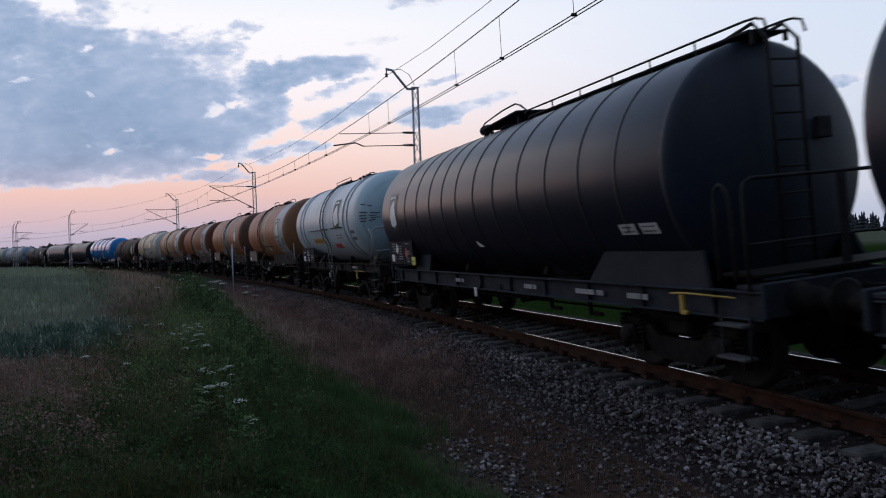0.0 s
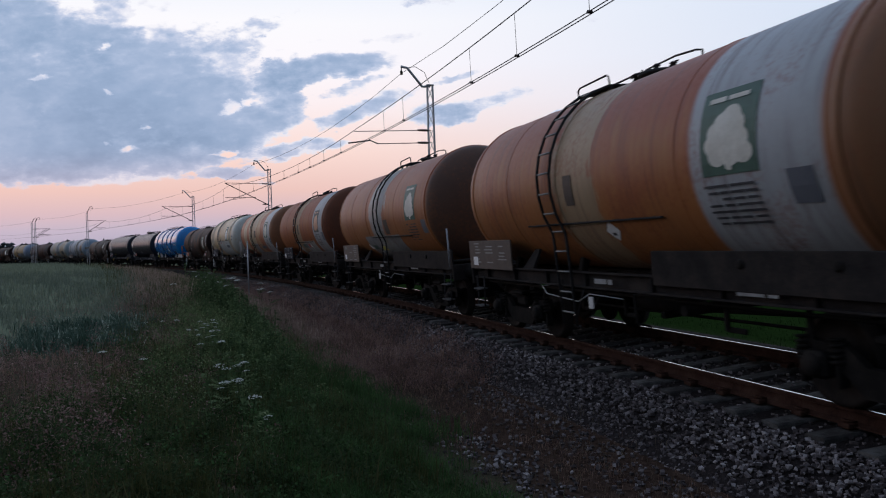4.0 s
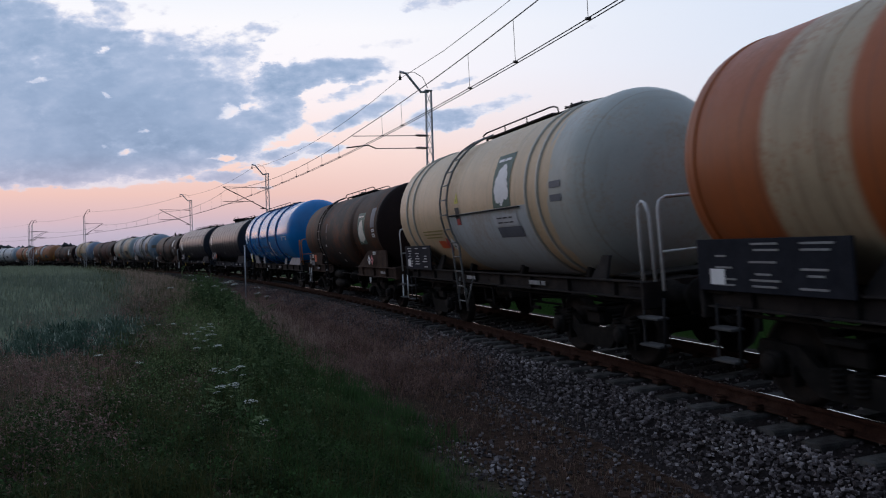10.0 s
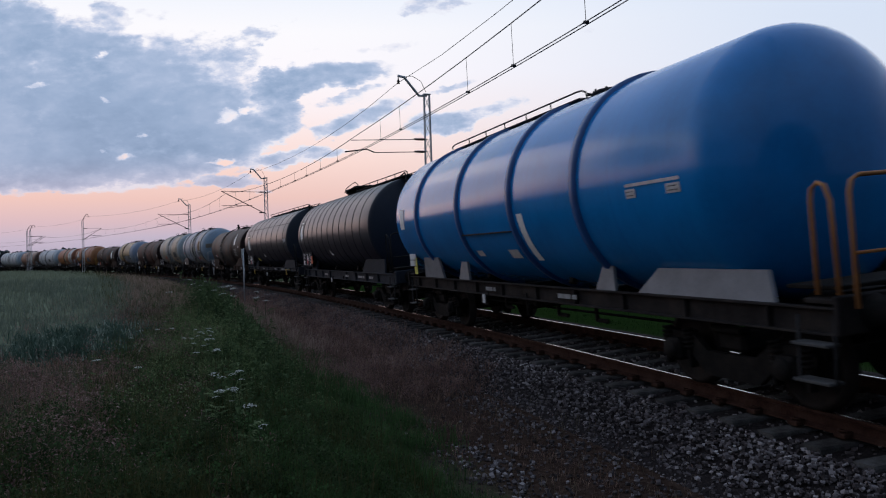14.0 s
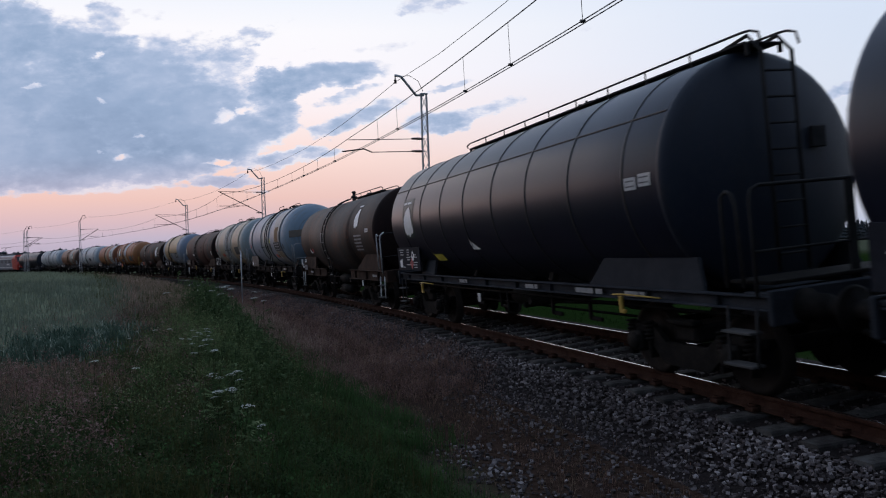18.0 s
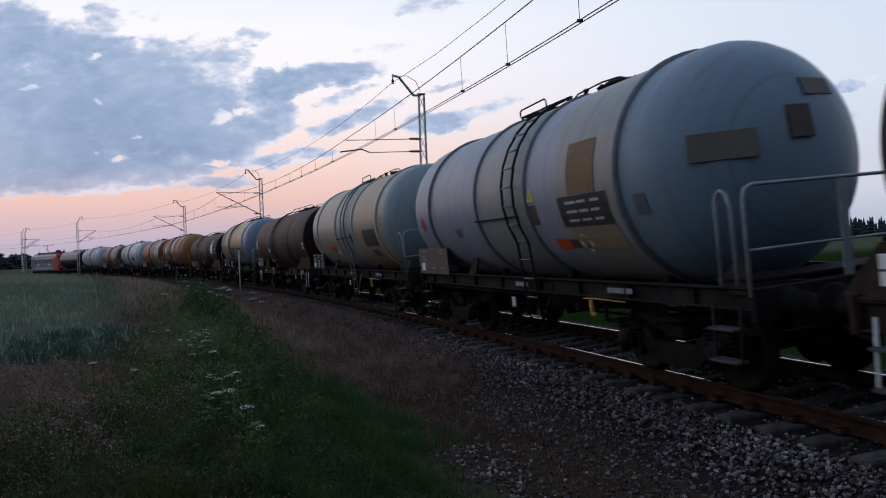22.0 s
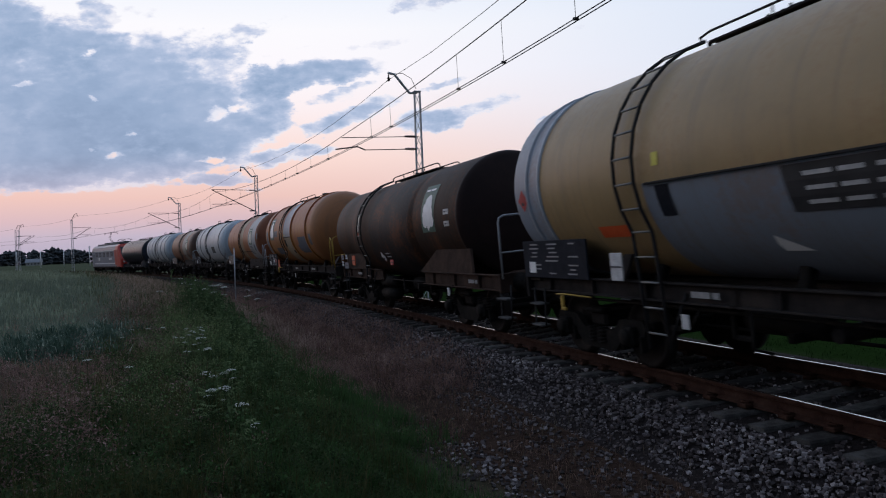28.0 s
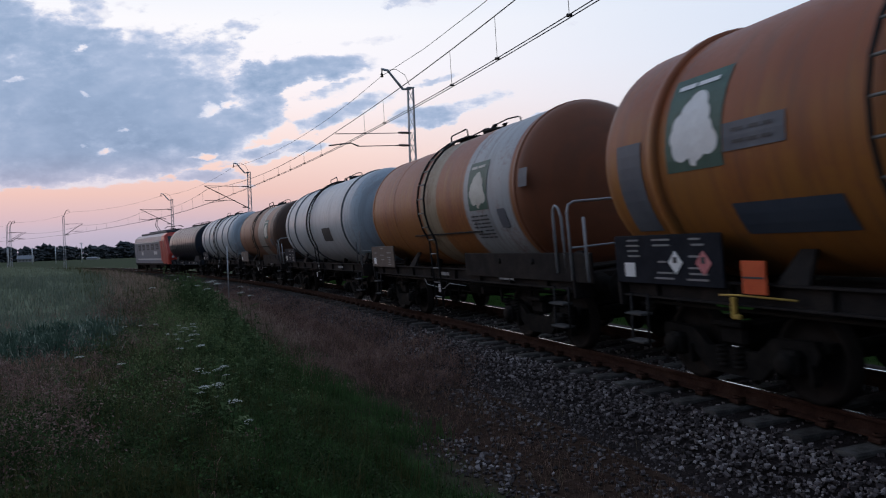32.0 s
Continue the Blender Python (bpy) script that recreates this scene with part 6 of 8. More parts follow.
brown_b = tank_paint("grey_brown_tank", (0.044, 0.033, 0.028), ((4.4, 9.0, (0.016, 0.015, 0.017)), (-3.4, 0.6, (1.040, 1.038, 1.036))), ((0.115, 0.05, 0.028), 0.65), ((0.014, 0.013, 0.014), 0.65), 0.55)
brown_c = tank_paint("dull_brown_tank", (0.068, 0.034, 0.028), ((4.3, 9.0, (0.022, 0.018, 0.018)), (-3.6, -1.2, (1.028, 1.026, 1.027)), (2.6, 4.1, (1.030, 1.030, 1.031))), ((0.13, 0.045, 0.026), 0.6), ((0.018, 0.016, 0.017), 0.6), 0.6)
blue_a = tank_paint("bright_blue_tank", (0.004, 0.19, 0.51), (), ((0.006, 0.17, 0.47), 0.3), ((0.004, 0.115, 0.36), 0.2), 0.08)
blue_rib = surface("deep_blue_rib", [(0.012, 0.06, 0.19), (0.02, 0.09, 0.26)], 0.4, 0.0, 4.0, 40.0, 0.05)
rib_grey = surface("grey_rib", [(0.10, 0.11, 0.12), (0.17, 0.18, 0.19)], 0.5, 0.0, 4.0, 40.0, 0.05)
# ribs share the tank's white paint; their grey shadow lines are put into this colour
rib_shaded = surface("shaded_white_rib", [(0.27, 0.30, 0.32), (0.38, 0.41, 0.43)], 0.5, 0.0, 4.0, 40.0, 0.05)
rib_cream = surface("cream_rib", [(0.36, 0.33, 0.26), (0.46, 0.43, 0.36)], 0.5, 0.0, 4.0, 40.0, 0.05)
strip_orange = surface("orange_strip", [(0.5, 0.25, 0.03), (0.62, 0.34, 0.06)], 0.5, 0.0, 4.0, 40.0, 0.0)


def brown_spec(i, paint, ladder_x, xf, label, saddle, board=True, **more):
    H = (GAPS[i + 1] - GAPS[i]) / 2
    s = dict(R=1.45, xf=xf, depth=0.35, flat=True, paint=paint, ladder=ladder_x, walk=(ladder_x + 0.3, ladder_x + 3.9), label=label, brown=True,
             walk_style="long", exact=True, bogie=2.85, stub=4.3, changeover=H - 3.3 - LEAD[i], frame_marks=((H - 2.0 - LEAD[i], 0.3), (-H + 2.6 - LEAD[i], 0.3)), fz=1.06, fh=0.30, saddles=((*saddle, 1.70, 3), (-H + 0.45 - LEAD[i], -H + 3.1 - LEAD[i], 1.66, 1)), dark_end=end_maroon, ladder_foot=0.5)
    if board:
        s["board"] = (-H + 0.75, -H + 2.2, 1.30, 1.72, board_brown, ())
    s.update(more)
    if s.get("board", 1) is None:
        del s["board"]
    return s


def round_spec(i, paint, ladder_x, xf, label, ribs, **more):
    H = (GAPS[i + 1] - GAPS[i]) / 2
    s = dict(R=1.47, xf=xf, depth=0.95, paint=paint, ribs=ribs, ladder=ladder_x, walk=(ladder_x - 0.9, ladder_x + 1.1), dome=ladder_x + 1.5, label=label, rail_paint=grey_rail_paint,
             board=(-H + 0.62, -H + 2.7, 1.22, 1.80, board_dark, ()), ladder_paint=dark_iron)
    s.update(more)
    return s


def build_train():
    W = build_wagon
    s = black_spec(0)
    s.update(label="black tank wagon running ahead of the ribbed one")
    W(0, s)
    s = black_spec(1)
    s.update(board=(-6.6, -4.6, 1.28, 1.85, board_dark, ((0.37, 0.68, sticker_white), (0.76, 0.5, hazard_red))), extra=(top_platform(-2.8, -1.1, -0.42), emblem(-6.3, 5, 0.62, 36, emblem_dark, False, sticker_white), tri_mark(-1.3, -31, 0.28), patch(3.5, 3.85, -29, -23, letter_grey, lines=2, ink=letter_dark), patch(3.95, 4.3, -29, -23, letter_grey, lines=2, ink=letter_dark), loose_board(-5.32, 1.37, hazard_yellow, 0.26, 0.2), yellow_brake(4.6, 0.95)))
    W(1, s)
    W(2, round_spec(2, white_a, -1.37, 2.62, "pale blue-white tank wagon with ribs coloured grey for their shade", ((-5.3, 0.045, 0.03), (-4.74, 0.045, 0.03), (1.37, 0.045, 0.03), (1.85, 0.045, 0.03)), R=1.40, exact=True, rail_dx=-0.35, walk=(-3.2, -0.3), dome=0.5, walk_style="flat", ladder_paint=ladder_grey, rib_paint=rib_shaded,
        extra=(emblem(0.40, 12, 0.78, 38, logo_green, False, sticker_white), patch(-3.55, -1.87, -28, -20, strip_orange, "orange strip with dark writing", 1, letter_dark), patch(-0.75, 0.15, -38, -30, hazard_red), diamond_tank(0.38, -34), patch(-0.1, 0.95, -24, -15, panel_white, "white card with dark lines", 2, letter_dark), flank_bar(-3.9, -0.85, -7.5), flank_bar(-0.35, 1.1, -7), tri_mark(-0.75, 4, 0.3), yellow_brake(2.0, 0.88),
               *(patch(1.98, 2.4, a, a + 4, panel_grey) for a in (-26, -17)), end_writing(2.62, 0.95, 2.98, 3.42, ((18, 1.4, 0.7), (7, 1.8, 1.0), (2.6, 1.5, 0.9), (-1.2, 1.5, 1.0), (-5, 1.5, 0.85))))))
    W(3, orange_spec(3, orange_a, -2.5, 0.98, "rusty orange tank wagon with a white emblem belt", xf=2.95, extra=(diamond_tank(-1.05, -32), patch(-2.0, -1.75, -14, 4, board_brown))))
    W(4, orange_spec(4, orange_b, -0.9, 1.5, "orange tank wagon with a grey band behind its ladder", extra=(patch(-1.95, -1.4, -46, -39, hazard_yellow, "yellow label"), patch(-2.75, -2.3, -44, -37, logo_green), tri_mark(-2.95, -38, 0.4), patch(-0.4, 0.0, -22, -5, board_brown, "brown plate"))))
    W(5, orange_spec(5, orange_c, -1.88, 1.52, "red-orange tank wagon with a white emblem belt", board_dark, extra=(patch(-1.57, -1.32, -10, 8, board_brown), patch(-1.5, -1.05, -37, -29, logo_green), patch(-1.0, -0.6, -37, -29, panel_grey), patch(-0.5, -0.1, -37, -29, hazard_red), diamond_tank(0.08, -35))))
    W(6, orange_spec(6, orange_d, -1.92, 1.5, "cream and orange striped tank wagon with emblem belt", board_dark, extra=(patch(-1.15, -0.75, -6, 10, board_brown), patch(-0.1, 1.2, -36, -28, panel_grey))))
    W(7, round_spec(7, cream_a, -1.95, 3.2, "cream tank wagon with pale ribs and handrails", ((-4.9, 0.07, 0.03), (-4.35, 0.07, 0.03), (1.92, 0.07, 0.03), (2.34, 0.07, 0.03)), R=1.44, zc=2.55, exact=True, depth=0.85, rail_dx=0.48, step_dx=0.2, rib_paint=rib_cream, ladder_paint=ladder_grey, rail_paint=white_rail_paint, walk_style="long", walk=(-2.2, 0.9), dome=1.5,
        extra=(emblem(0.92, 14, 0.74, 38, logo_green, False, sticker_white), flank_bar(-1.9, 1.65, -6), patch(0.45, 1.45, -18, -10, panel_white, "white card with dark lines", 2, letter_dark), patch(0.5, 1.5, -27, -19, panel_grey), patch(-3.9, -2.5, -18, -16.8, letter_olive), patch(-3.9, -2.6, -21, -19.8, letter_olive), patch(-3.8, -2.7, -24, -22.8, letter_olive), patch(-3.1, -2.65, -35, -27, hazard_orange), diamond_tank(-2.5, -31, hazard_red), diamond_tank(-2.2, -31), patch(-1.45, -1.22, -14, 0, panel_black, "small dark label"), patch(-1.43, -1.24, -14, -9, hazard_red), yellow_tri(-1.35, 7), patch(2.75, 3.1, 2, 6, panel_grey), patch(2.75, 3.1, -6, -2, panel_grey))))
    W(8, brown_spec(8, brown_a, -2.85, 4.4, "rusty brown-black tank wagon with stepped saddles", (1.7, 4.8), R=1.3, board=None, zc=2.36, belly=(-3.5, 1.65, 0.07), rail_dx=0.68, step_dx=0.75, grabs=0, rail_paint=white_rail_paint, step_paint=white_rail_paint,
        extra=(emblem(2.74, 2, 0.80, 44, logo_green, False, logo_cream), patch(3.80, 4.22, 2, 28, panel_grey, "faded grey painted panel"), patch(3.9, 4.2, -4, 0, letter_grey, lines=1, ink=letter_dark), patch(3.9, 4.2, -11, -6, letter_grey, lines=1, ink=letter_dark), tri_mark(-0.5, -26, 0.18), patch(-0.55, -0.4, -42, -38, letter_grey), patch(-1.95, -1.82, 6, 20, panel_grey), patch(-1.95, -1.82, -4, 1, board_brown), patch(-2.25, -2.05, -15, -12, letter_grey),
               diamond_plate(3.36, 1.42, sticker_white), diamond_plate(3.68, 1.42, hazard_pink), loose_board(4.1, 1.64, sticker_white, 0.26, 0.09), loose_board(-4.5, 1.46, hazard_orange, 0.32, 0.28), grey_cards(-5.8, 1.42))))
    W(9, dict(R=1.55, zc=2.54, exact=True, xf=5.12, depth=0.70, paint=blue_a, rib_paint=blue_rib, ribs=((-4.76, 0.14, 0.05), (-2.02, 0.14, 0.05), (0.51, 0.14, 0.05), (2.7, 0.14, 0.05)), walk=(-5.2, 0.9), walk_style="long", dome=1.3, rail_dx=0.25, step_dx=-0.25,
              label="glossy bright blue tank wagon with dark blue ribs", rail_paint=orange_paint, saddles=((-5.6, -4.2, 1.6, 0), (-3.2, -2.6, 1.5, 0), (2.45, 2.95, 1.46, 0), (3.5, 5.85, 1.44, 1)), saddle_paint=pale_saddle, fz=1.0, fh=0.26,
              extra=(patch(3.95, 5.0, -3, -1.6, letter_grey), patch(3.95, 4.15, -8, -4, letter_grey, lines=2, ink=letter_dark), patch(4.75, 5.0, -8, -4, letter_grey, lines=2, ink=letter_dark), patch(0.72, 0.92, -40, -8, sticker_white, "white scuffed stripe beside a rib"), patch(-6.2, -5.85, -8, 10, sticker_white), patch(-1.7, -1.4, -36, -31, letter_grey), patch(-0.2, 0.2, -38, -31, letter_grey), loose_board(-5.9, 1.4, hazard_yellow, 0.22, 0.4), loose_board(-6.1, 1.55, panel_white, 0.5, 0.3), flank_bar(-2.0, 0.4, -18)),))
    s = black_spec(10)
    s.update(xf=4.4, ribs=[(x, 0.045, 0.012) for x in (-6.2, -5.4, -4.55, -3.68, -2.8, -1.94, -0.99, -0.1, 0.8, 1.7, 2.6, 3.5)], board=(-6.45, -4.5, 1.28, 1.85, board_dark, ((0.58, 0.62, sticker_white), (0.52, 0.34, hazard_red))), extra=(top_platform(-2.2, -0.6, -0.45), emblem(-5.8, 12, 0.64, 34, emblem_dark, False, sticker_white), tri_mark(-1.15, -27, 0.4), loose_board(-4.75, 1.55, hazard_orange, 0.3, 0.3)))
    W(10, s)
    s = black_spec(11)
    s.update(long_seams=(33,), ribs=[(x, 0.045, 0.012) for x in (-5.85, -4.5, -3.1, -1.72, -0.3, 1.1, 2.5, 3.9)], walk=(-3.9, 4.9), dome=1.2, board=(-6.5, -4.6, 1.28, 1.85, board_dark, ((0.72, 0.62, sticker_white), (0.66, 0.3, hazard_red))),
             extra=(emblem(-5.5, 3, 0.86, 38, emblem_dark, False, sticker_white), tri_mark(-1.6, -26, 0.4), patch(3.95, 4.2, -3, 3, letter_grey, lines=2, ink=letter_dark), patch(4.25, 4.5, -2, 4, letter_grey, lines=2, ink=letter_dark), patch(-4.45, -3.85, -42, -34, hazard_yellow, "yellow label"), yellow_brake(3.4, 0.95), yellow_brake(-5.3, 0.85)), fz=1.1, fh=0.16)
    W(11, s)
    W(12, brown_spec(12, brown_b, -1.85, 3.95, "grey-brown tank wagon with a pale emblem and stencilled lines", (1.5, 4.15), R=1.3, board=None, zc=2.36, belly=(-4.1, 1.2, 0.07), rear_valve=-2.35, across=dark_iron, rail_dx=-0.24, step_dx=-0.5, rail_paint=white_rail_paint, step_paint=white_rail_paint,
        extra=(emblem(2.12, 26, 0.6, 40, None, False, sticker_white), patch(3.2, 3.55, 1, 6, letter_grey, lines=1, ink=letter_dark), *(patch(1.85, 2.7 - 0.02 * k, -3.5 - 5 * k, -1.2 - 5 * k, frame_letter) for k in range(5)), tri_mark(-5.2, -20, 0.4), patch(-5.0, -4.75, -23, -16, hazard_red),
               patch(-2.67, -2.25, -3, 12, panel_grey, "worn grey painted panel"), patch(-2.66, -2.27, -20, -4, panel_black), grey_cards(-6.9, 1.4), loose_board(-6.9, 1.45, sticker_white, 0.16, 0.26))))
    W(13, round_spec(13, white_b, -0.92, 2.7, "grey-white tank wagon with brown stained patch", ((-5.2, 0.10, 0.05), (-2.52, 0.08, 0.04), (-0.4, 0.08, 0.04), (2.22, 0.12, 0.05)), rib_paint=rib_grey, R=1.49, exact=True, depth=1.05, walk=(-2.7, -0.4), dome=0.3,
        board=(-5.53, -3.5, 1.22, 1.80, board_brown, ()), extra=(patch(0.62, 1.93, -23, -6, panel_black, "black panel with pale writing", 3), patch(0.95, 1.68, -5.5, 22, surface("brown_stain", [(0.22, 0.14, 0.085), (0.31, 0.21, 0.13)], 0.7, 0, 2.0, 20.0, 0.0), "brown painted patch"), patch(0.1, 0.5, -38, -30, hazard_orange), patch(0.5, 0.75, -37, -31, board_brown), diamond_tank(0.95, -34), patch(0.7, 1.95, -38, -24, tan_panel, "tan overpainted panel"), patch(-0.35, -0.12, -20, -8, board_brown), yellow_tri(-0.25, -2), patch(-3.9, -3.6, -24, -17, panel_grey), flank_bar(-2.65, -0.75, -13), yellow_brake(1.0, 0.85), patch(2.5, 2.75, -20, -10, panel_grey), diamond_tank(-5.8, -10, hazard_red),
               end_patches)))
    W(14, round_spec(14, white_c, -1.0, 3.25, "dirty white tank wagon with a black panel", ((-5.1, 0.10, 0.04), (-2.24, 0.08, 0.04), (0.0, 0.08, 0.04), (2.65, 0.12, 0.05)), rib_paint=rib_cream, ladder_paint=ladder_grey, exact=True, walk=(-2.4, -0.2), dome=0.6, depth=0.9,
        extra=(patch(1.03, 2.35, -26, -6, panel_black, "black panel"), patch(-3.75, -3.3, -30, -22, hazard_orange), diamond_tank(-3.1, -26, hazard_red), diamond_tank(-2.8, -33), patch(-0.5, -0.25, -20, -8, panel_black, "small dark label"), diamond_tank(-5.5, -12, hazard_red), flank_bar(-2.2, -0.4, -12.5), yellow_brake(1.0, 0.85), patch(1.35, 2.0, -40, -31, panel_blue), *(patch(2.95, 3.15, a, a + 5, tan_panel) for a in (2, -6, -14, -22)))))
    W(15, brown_spec(15, brown_c, -1.6, 4.5, "dull brown tank wagon with grey stencilled squares", (2.0, 4.6), R=1.38, zc=2.44, belly=(-3.4, 1.45, 0.04), no_rails=True, rail_paint=white_rail_paint, step_paint=white_rail_paint,
        extra=(blob_patch(-6.4, 0, 0.5, 24), tri_mark(-2.8, -10, 0.4), tri_mark(-3.1, -34, 0.4), patch(-3.45, -3.15, -29, -22, sticker_white), patch(4.05, 4.4, -10, -5, letter_grey, lines=1, ink=letter_dark), patch(4.05, 4.4, -17, -12, letter_grey, lines=1, ink=letter_dark), *(patch(q, q + 0.13, a, a + 6, board_dark) for q, a in ((0.45, 8), (0.88, 8), (0.43, -6), (0.86, -6), (2.3, 14), (2.86, 13))),
               end_card, yellow_brake(3.2, 0.85), hand_wheel(-2.9, yellow_paint))))
    W(16, round_spec(16, yellow_a, -2.34, 2.4, "yellow and grey tank wagon with twin pale ribs", ((-5.2, 0.07, 0.03), (-4.78, 0.07, 0.03), (1.43, 0.07, 0.03), (1.75, 0.07, 0.03)), rib_paint=surface("pale_grey_rib", [(0.25, 0.28, 0.31), (0.34, 0.37, 0.4)], 0.5, 0, 4, 40, 0.05), walk_style="long", walk=(-2.1, 2.2), R=1.43, exact=True,
        extra=(patch(0.08, 1.5, -27, -9, panel_black, "black panel with pale writing", 3), diamond_tank(-5.4, -6, hazard_red), flank_bar(-2.0, 1.6, -7.5), patch(-3.4, -2.7, -34, -27, hazard_orange), tri_mark(-0.2, -41, 0.4), loose_board(-2.95, 1.42, letter_grey, 0.28, 0.36), yellow_brake(-4.6, 0.85), patch(-1.85, -1.6, -24, -9, board_dark), patch(-1.84, -1.72, 0, 6, hazard_yellow))))
    W(17, brown_spec(17, brown_a, -3.75, 3.55, "dark brown tank wagon with a pale emblem on green", (0.8, 3.95), R=1.3, board=None, zc=2.36, belly=(-4.75, 0.7, 0.07), rail_dx=0.18, step_dx=0.2, grabs=0, rail_paint=grey_rail_paint,
        extra=(emblem(1.88, 13, 0.84, 48, logo_green, False, sticker_white), patch(2.88, 3.18, 4, 9, letter_grey, lines=1, ink=letter_dark), patch(2.88, 3.18, -7, -2, letter_grey, lines=1, ink=letter_dark), patch(-4.26, -4.05, 2, 22, rib_cream, "pale flaking paint"), patch(-4.24, -4.07, -4, 1, hazard_orange),
               diamond_tank(-2.27, -30.5), patch(-1.9, -1.5, -27, -25.5, letter_grey), patch(-1.9, -1.5, -31, -29.5, letter_grey), grey_cards(-7.0, 1.45), loose_board(-5.25, 1.46, hazard_orange, 0.36, 0.3), loose_board(-1.1, 1.42, hazard_red, 0.26, 0.14))))
    W(18, round_spec(18, orange_e, -3.07, 2.35, "orange and grey tank wagon with raised rings", ((-6.2, 0.16, 0.05), (-1.12, 0.14, 0.05), (1.62, 0.14, 0.05)), rail_paint=yellow_paint, R=1.42, exact=True, ladder_w=0.42, walk_style="long", walk=(-3.4, -0.9), dome=0.3,
        board=(-6.25, -4.2, 1.18, 1.76, board_dark, ((0.62, 0.45, sticker_white), (0.86, 0.45, hazard_pink))), extra=(emblem(-5.5, 14, 0.92, 42, logo_green, False, sticker_white), patch(0.0, 1.4, -36, -7, panel_blue, "dark blue-grey painted panel"), patch(-0.25, 0.02, -32, -20, panel_blue), patch(-5.02, -4.2, -2, 9, panel_grey, "grey panel with dark lines", 2, letter_dark), patch(-5.1, -3.75, -38, -23, panel_blue), patch(-6.95, -6.45, -34, 10, panel_grey, "grey painted panel"),
               loose_board(-4.86, 1.31, hazard_orange, 0.33, 0.33), yellow_brake(-5.22, 0.98), patch(1.98, 2.35, -22, -4, panel_grey), patch(-2.72, -1.2, -4, 86, steel_panel, "grey sheet over the upper flank"), yellow_tri(-2.55, 2), flank_bar(-2.75, -1.3, -5), patch(-2.7, -2.45, -22, -9, board_dark), patch(-1.7, -1.3, -36, -30, board_dark))))
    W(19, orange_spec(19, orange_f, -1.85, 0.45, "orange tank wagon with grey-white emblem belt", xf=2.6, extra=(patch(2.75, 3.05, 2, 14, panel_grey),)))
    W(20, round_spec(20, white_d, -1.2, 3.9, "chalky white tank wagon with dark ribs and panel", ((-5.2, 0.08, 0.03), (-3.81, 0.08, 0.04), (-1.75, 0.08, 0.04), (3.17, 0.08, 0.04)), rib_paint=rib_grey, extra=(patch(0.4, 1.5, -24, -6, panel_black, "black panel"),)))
    W(21, orange_spec(21, orange_g, -1.2, 1.0, "brown-orange tank wagon with a faded white belt"))
    W(22, round_spec(22, white_d, -1.0, 3.9, "chalky white tank wagon with several dark ribs", ((-5.0, 0.08, 0.03), (-3.0, 0.08, 0.04), (-0.3, 0.08, 0.04), (1.6, 0.08, 0.04), (3.4, 0.08, 0.04)), rib_paint=rib_grey))
    s = black_spec(23)
    s.update(label="dark grey tank wagon coupled to the locomotive")
    W(23, s)


build_train()

# ---- the locomotive at the end of the train ----
loco_grey = surface("loco_silver_grey", [(0.13, 0.145, 0.18), (0.19, 0.205, 0.245)], 0.4, 0.1, 2.0, 30.0, 0.04)
loco_red = surface("loco_red", [(0.42, 0.03, 0.02), (0.55, 0.06, 0.035)], 0.35, 0.0, 2.0, 30.0, 0.04)
loco_dark = surface("loco_dark_roof", [(0.03, 0.033, 0.04), (0.07, 0.075, 0.085)], 0.6, 0.0, 3.0, 30.0, 0.1)
loco_white = surface("loco_white_stripe", [(0.6, 0.6, 0.6), (0.75, 0.75, 0.75)], 0.4, 0.0, 3.0, 30.0, 0.0)
glass_dark = surface("cab_glass", [(0.012, 0.014, 0.018), (0.03, 0.033, 0.04)], 0.12, 0.0, 3.0, 30.0, 0.0)
lamp_glass = surface("headlight_lens", [(0.5, 0.5, 0.48), (0.7, 0.7, 0.68)], 0.15, 0.0, 3.0, 30.0, 0.0)


def loft(sections):
    """Body through rings of (x, [(y, z) ...])."""
    n = len(sections[0][1])
    v = [(x, y, z) for x, ring in sections for y, z in ring]
    f = [(i * n + k, i * n + (k + 1) % n, (i + 1) * n + (k + 1) % n, (i + 1) * n + k) for i in range(len(sections) - 1) for k in range(n)]
    f += [tuple(range(n))[::-1], tuple((len(sections) - 1) * n + k for k in range(n))]
    return Shape().add(v, f)


def ring(w, z0, z1, lean=0.12, cap=0.25):
    return [(-w, z0), (-w, z1 - 0.75), (-w + lean, z1 - cap), (-w + lean + 0.35, z1), (w - lean - 0.35, z1), (w - lean, z1 - cap), (w, z1 - 0.75), (w, z0)][::-1]


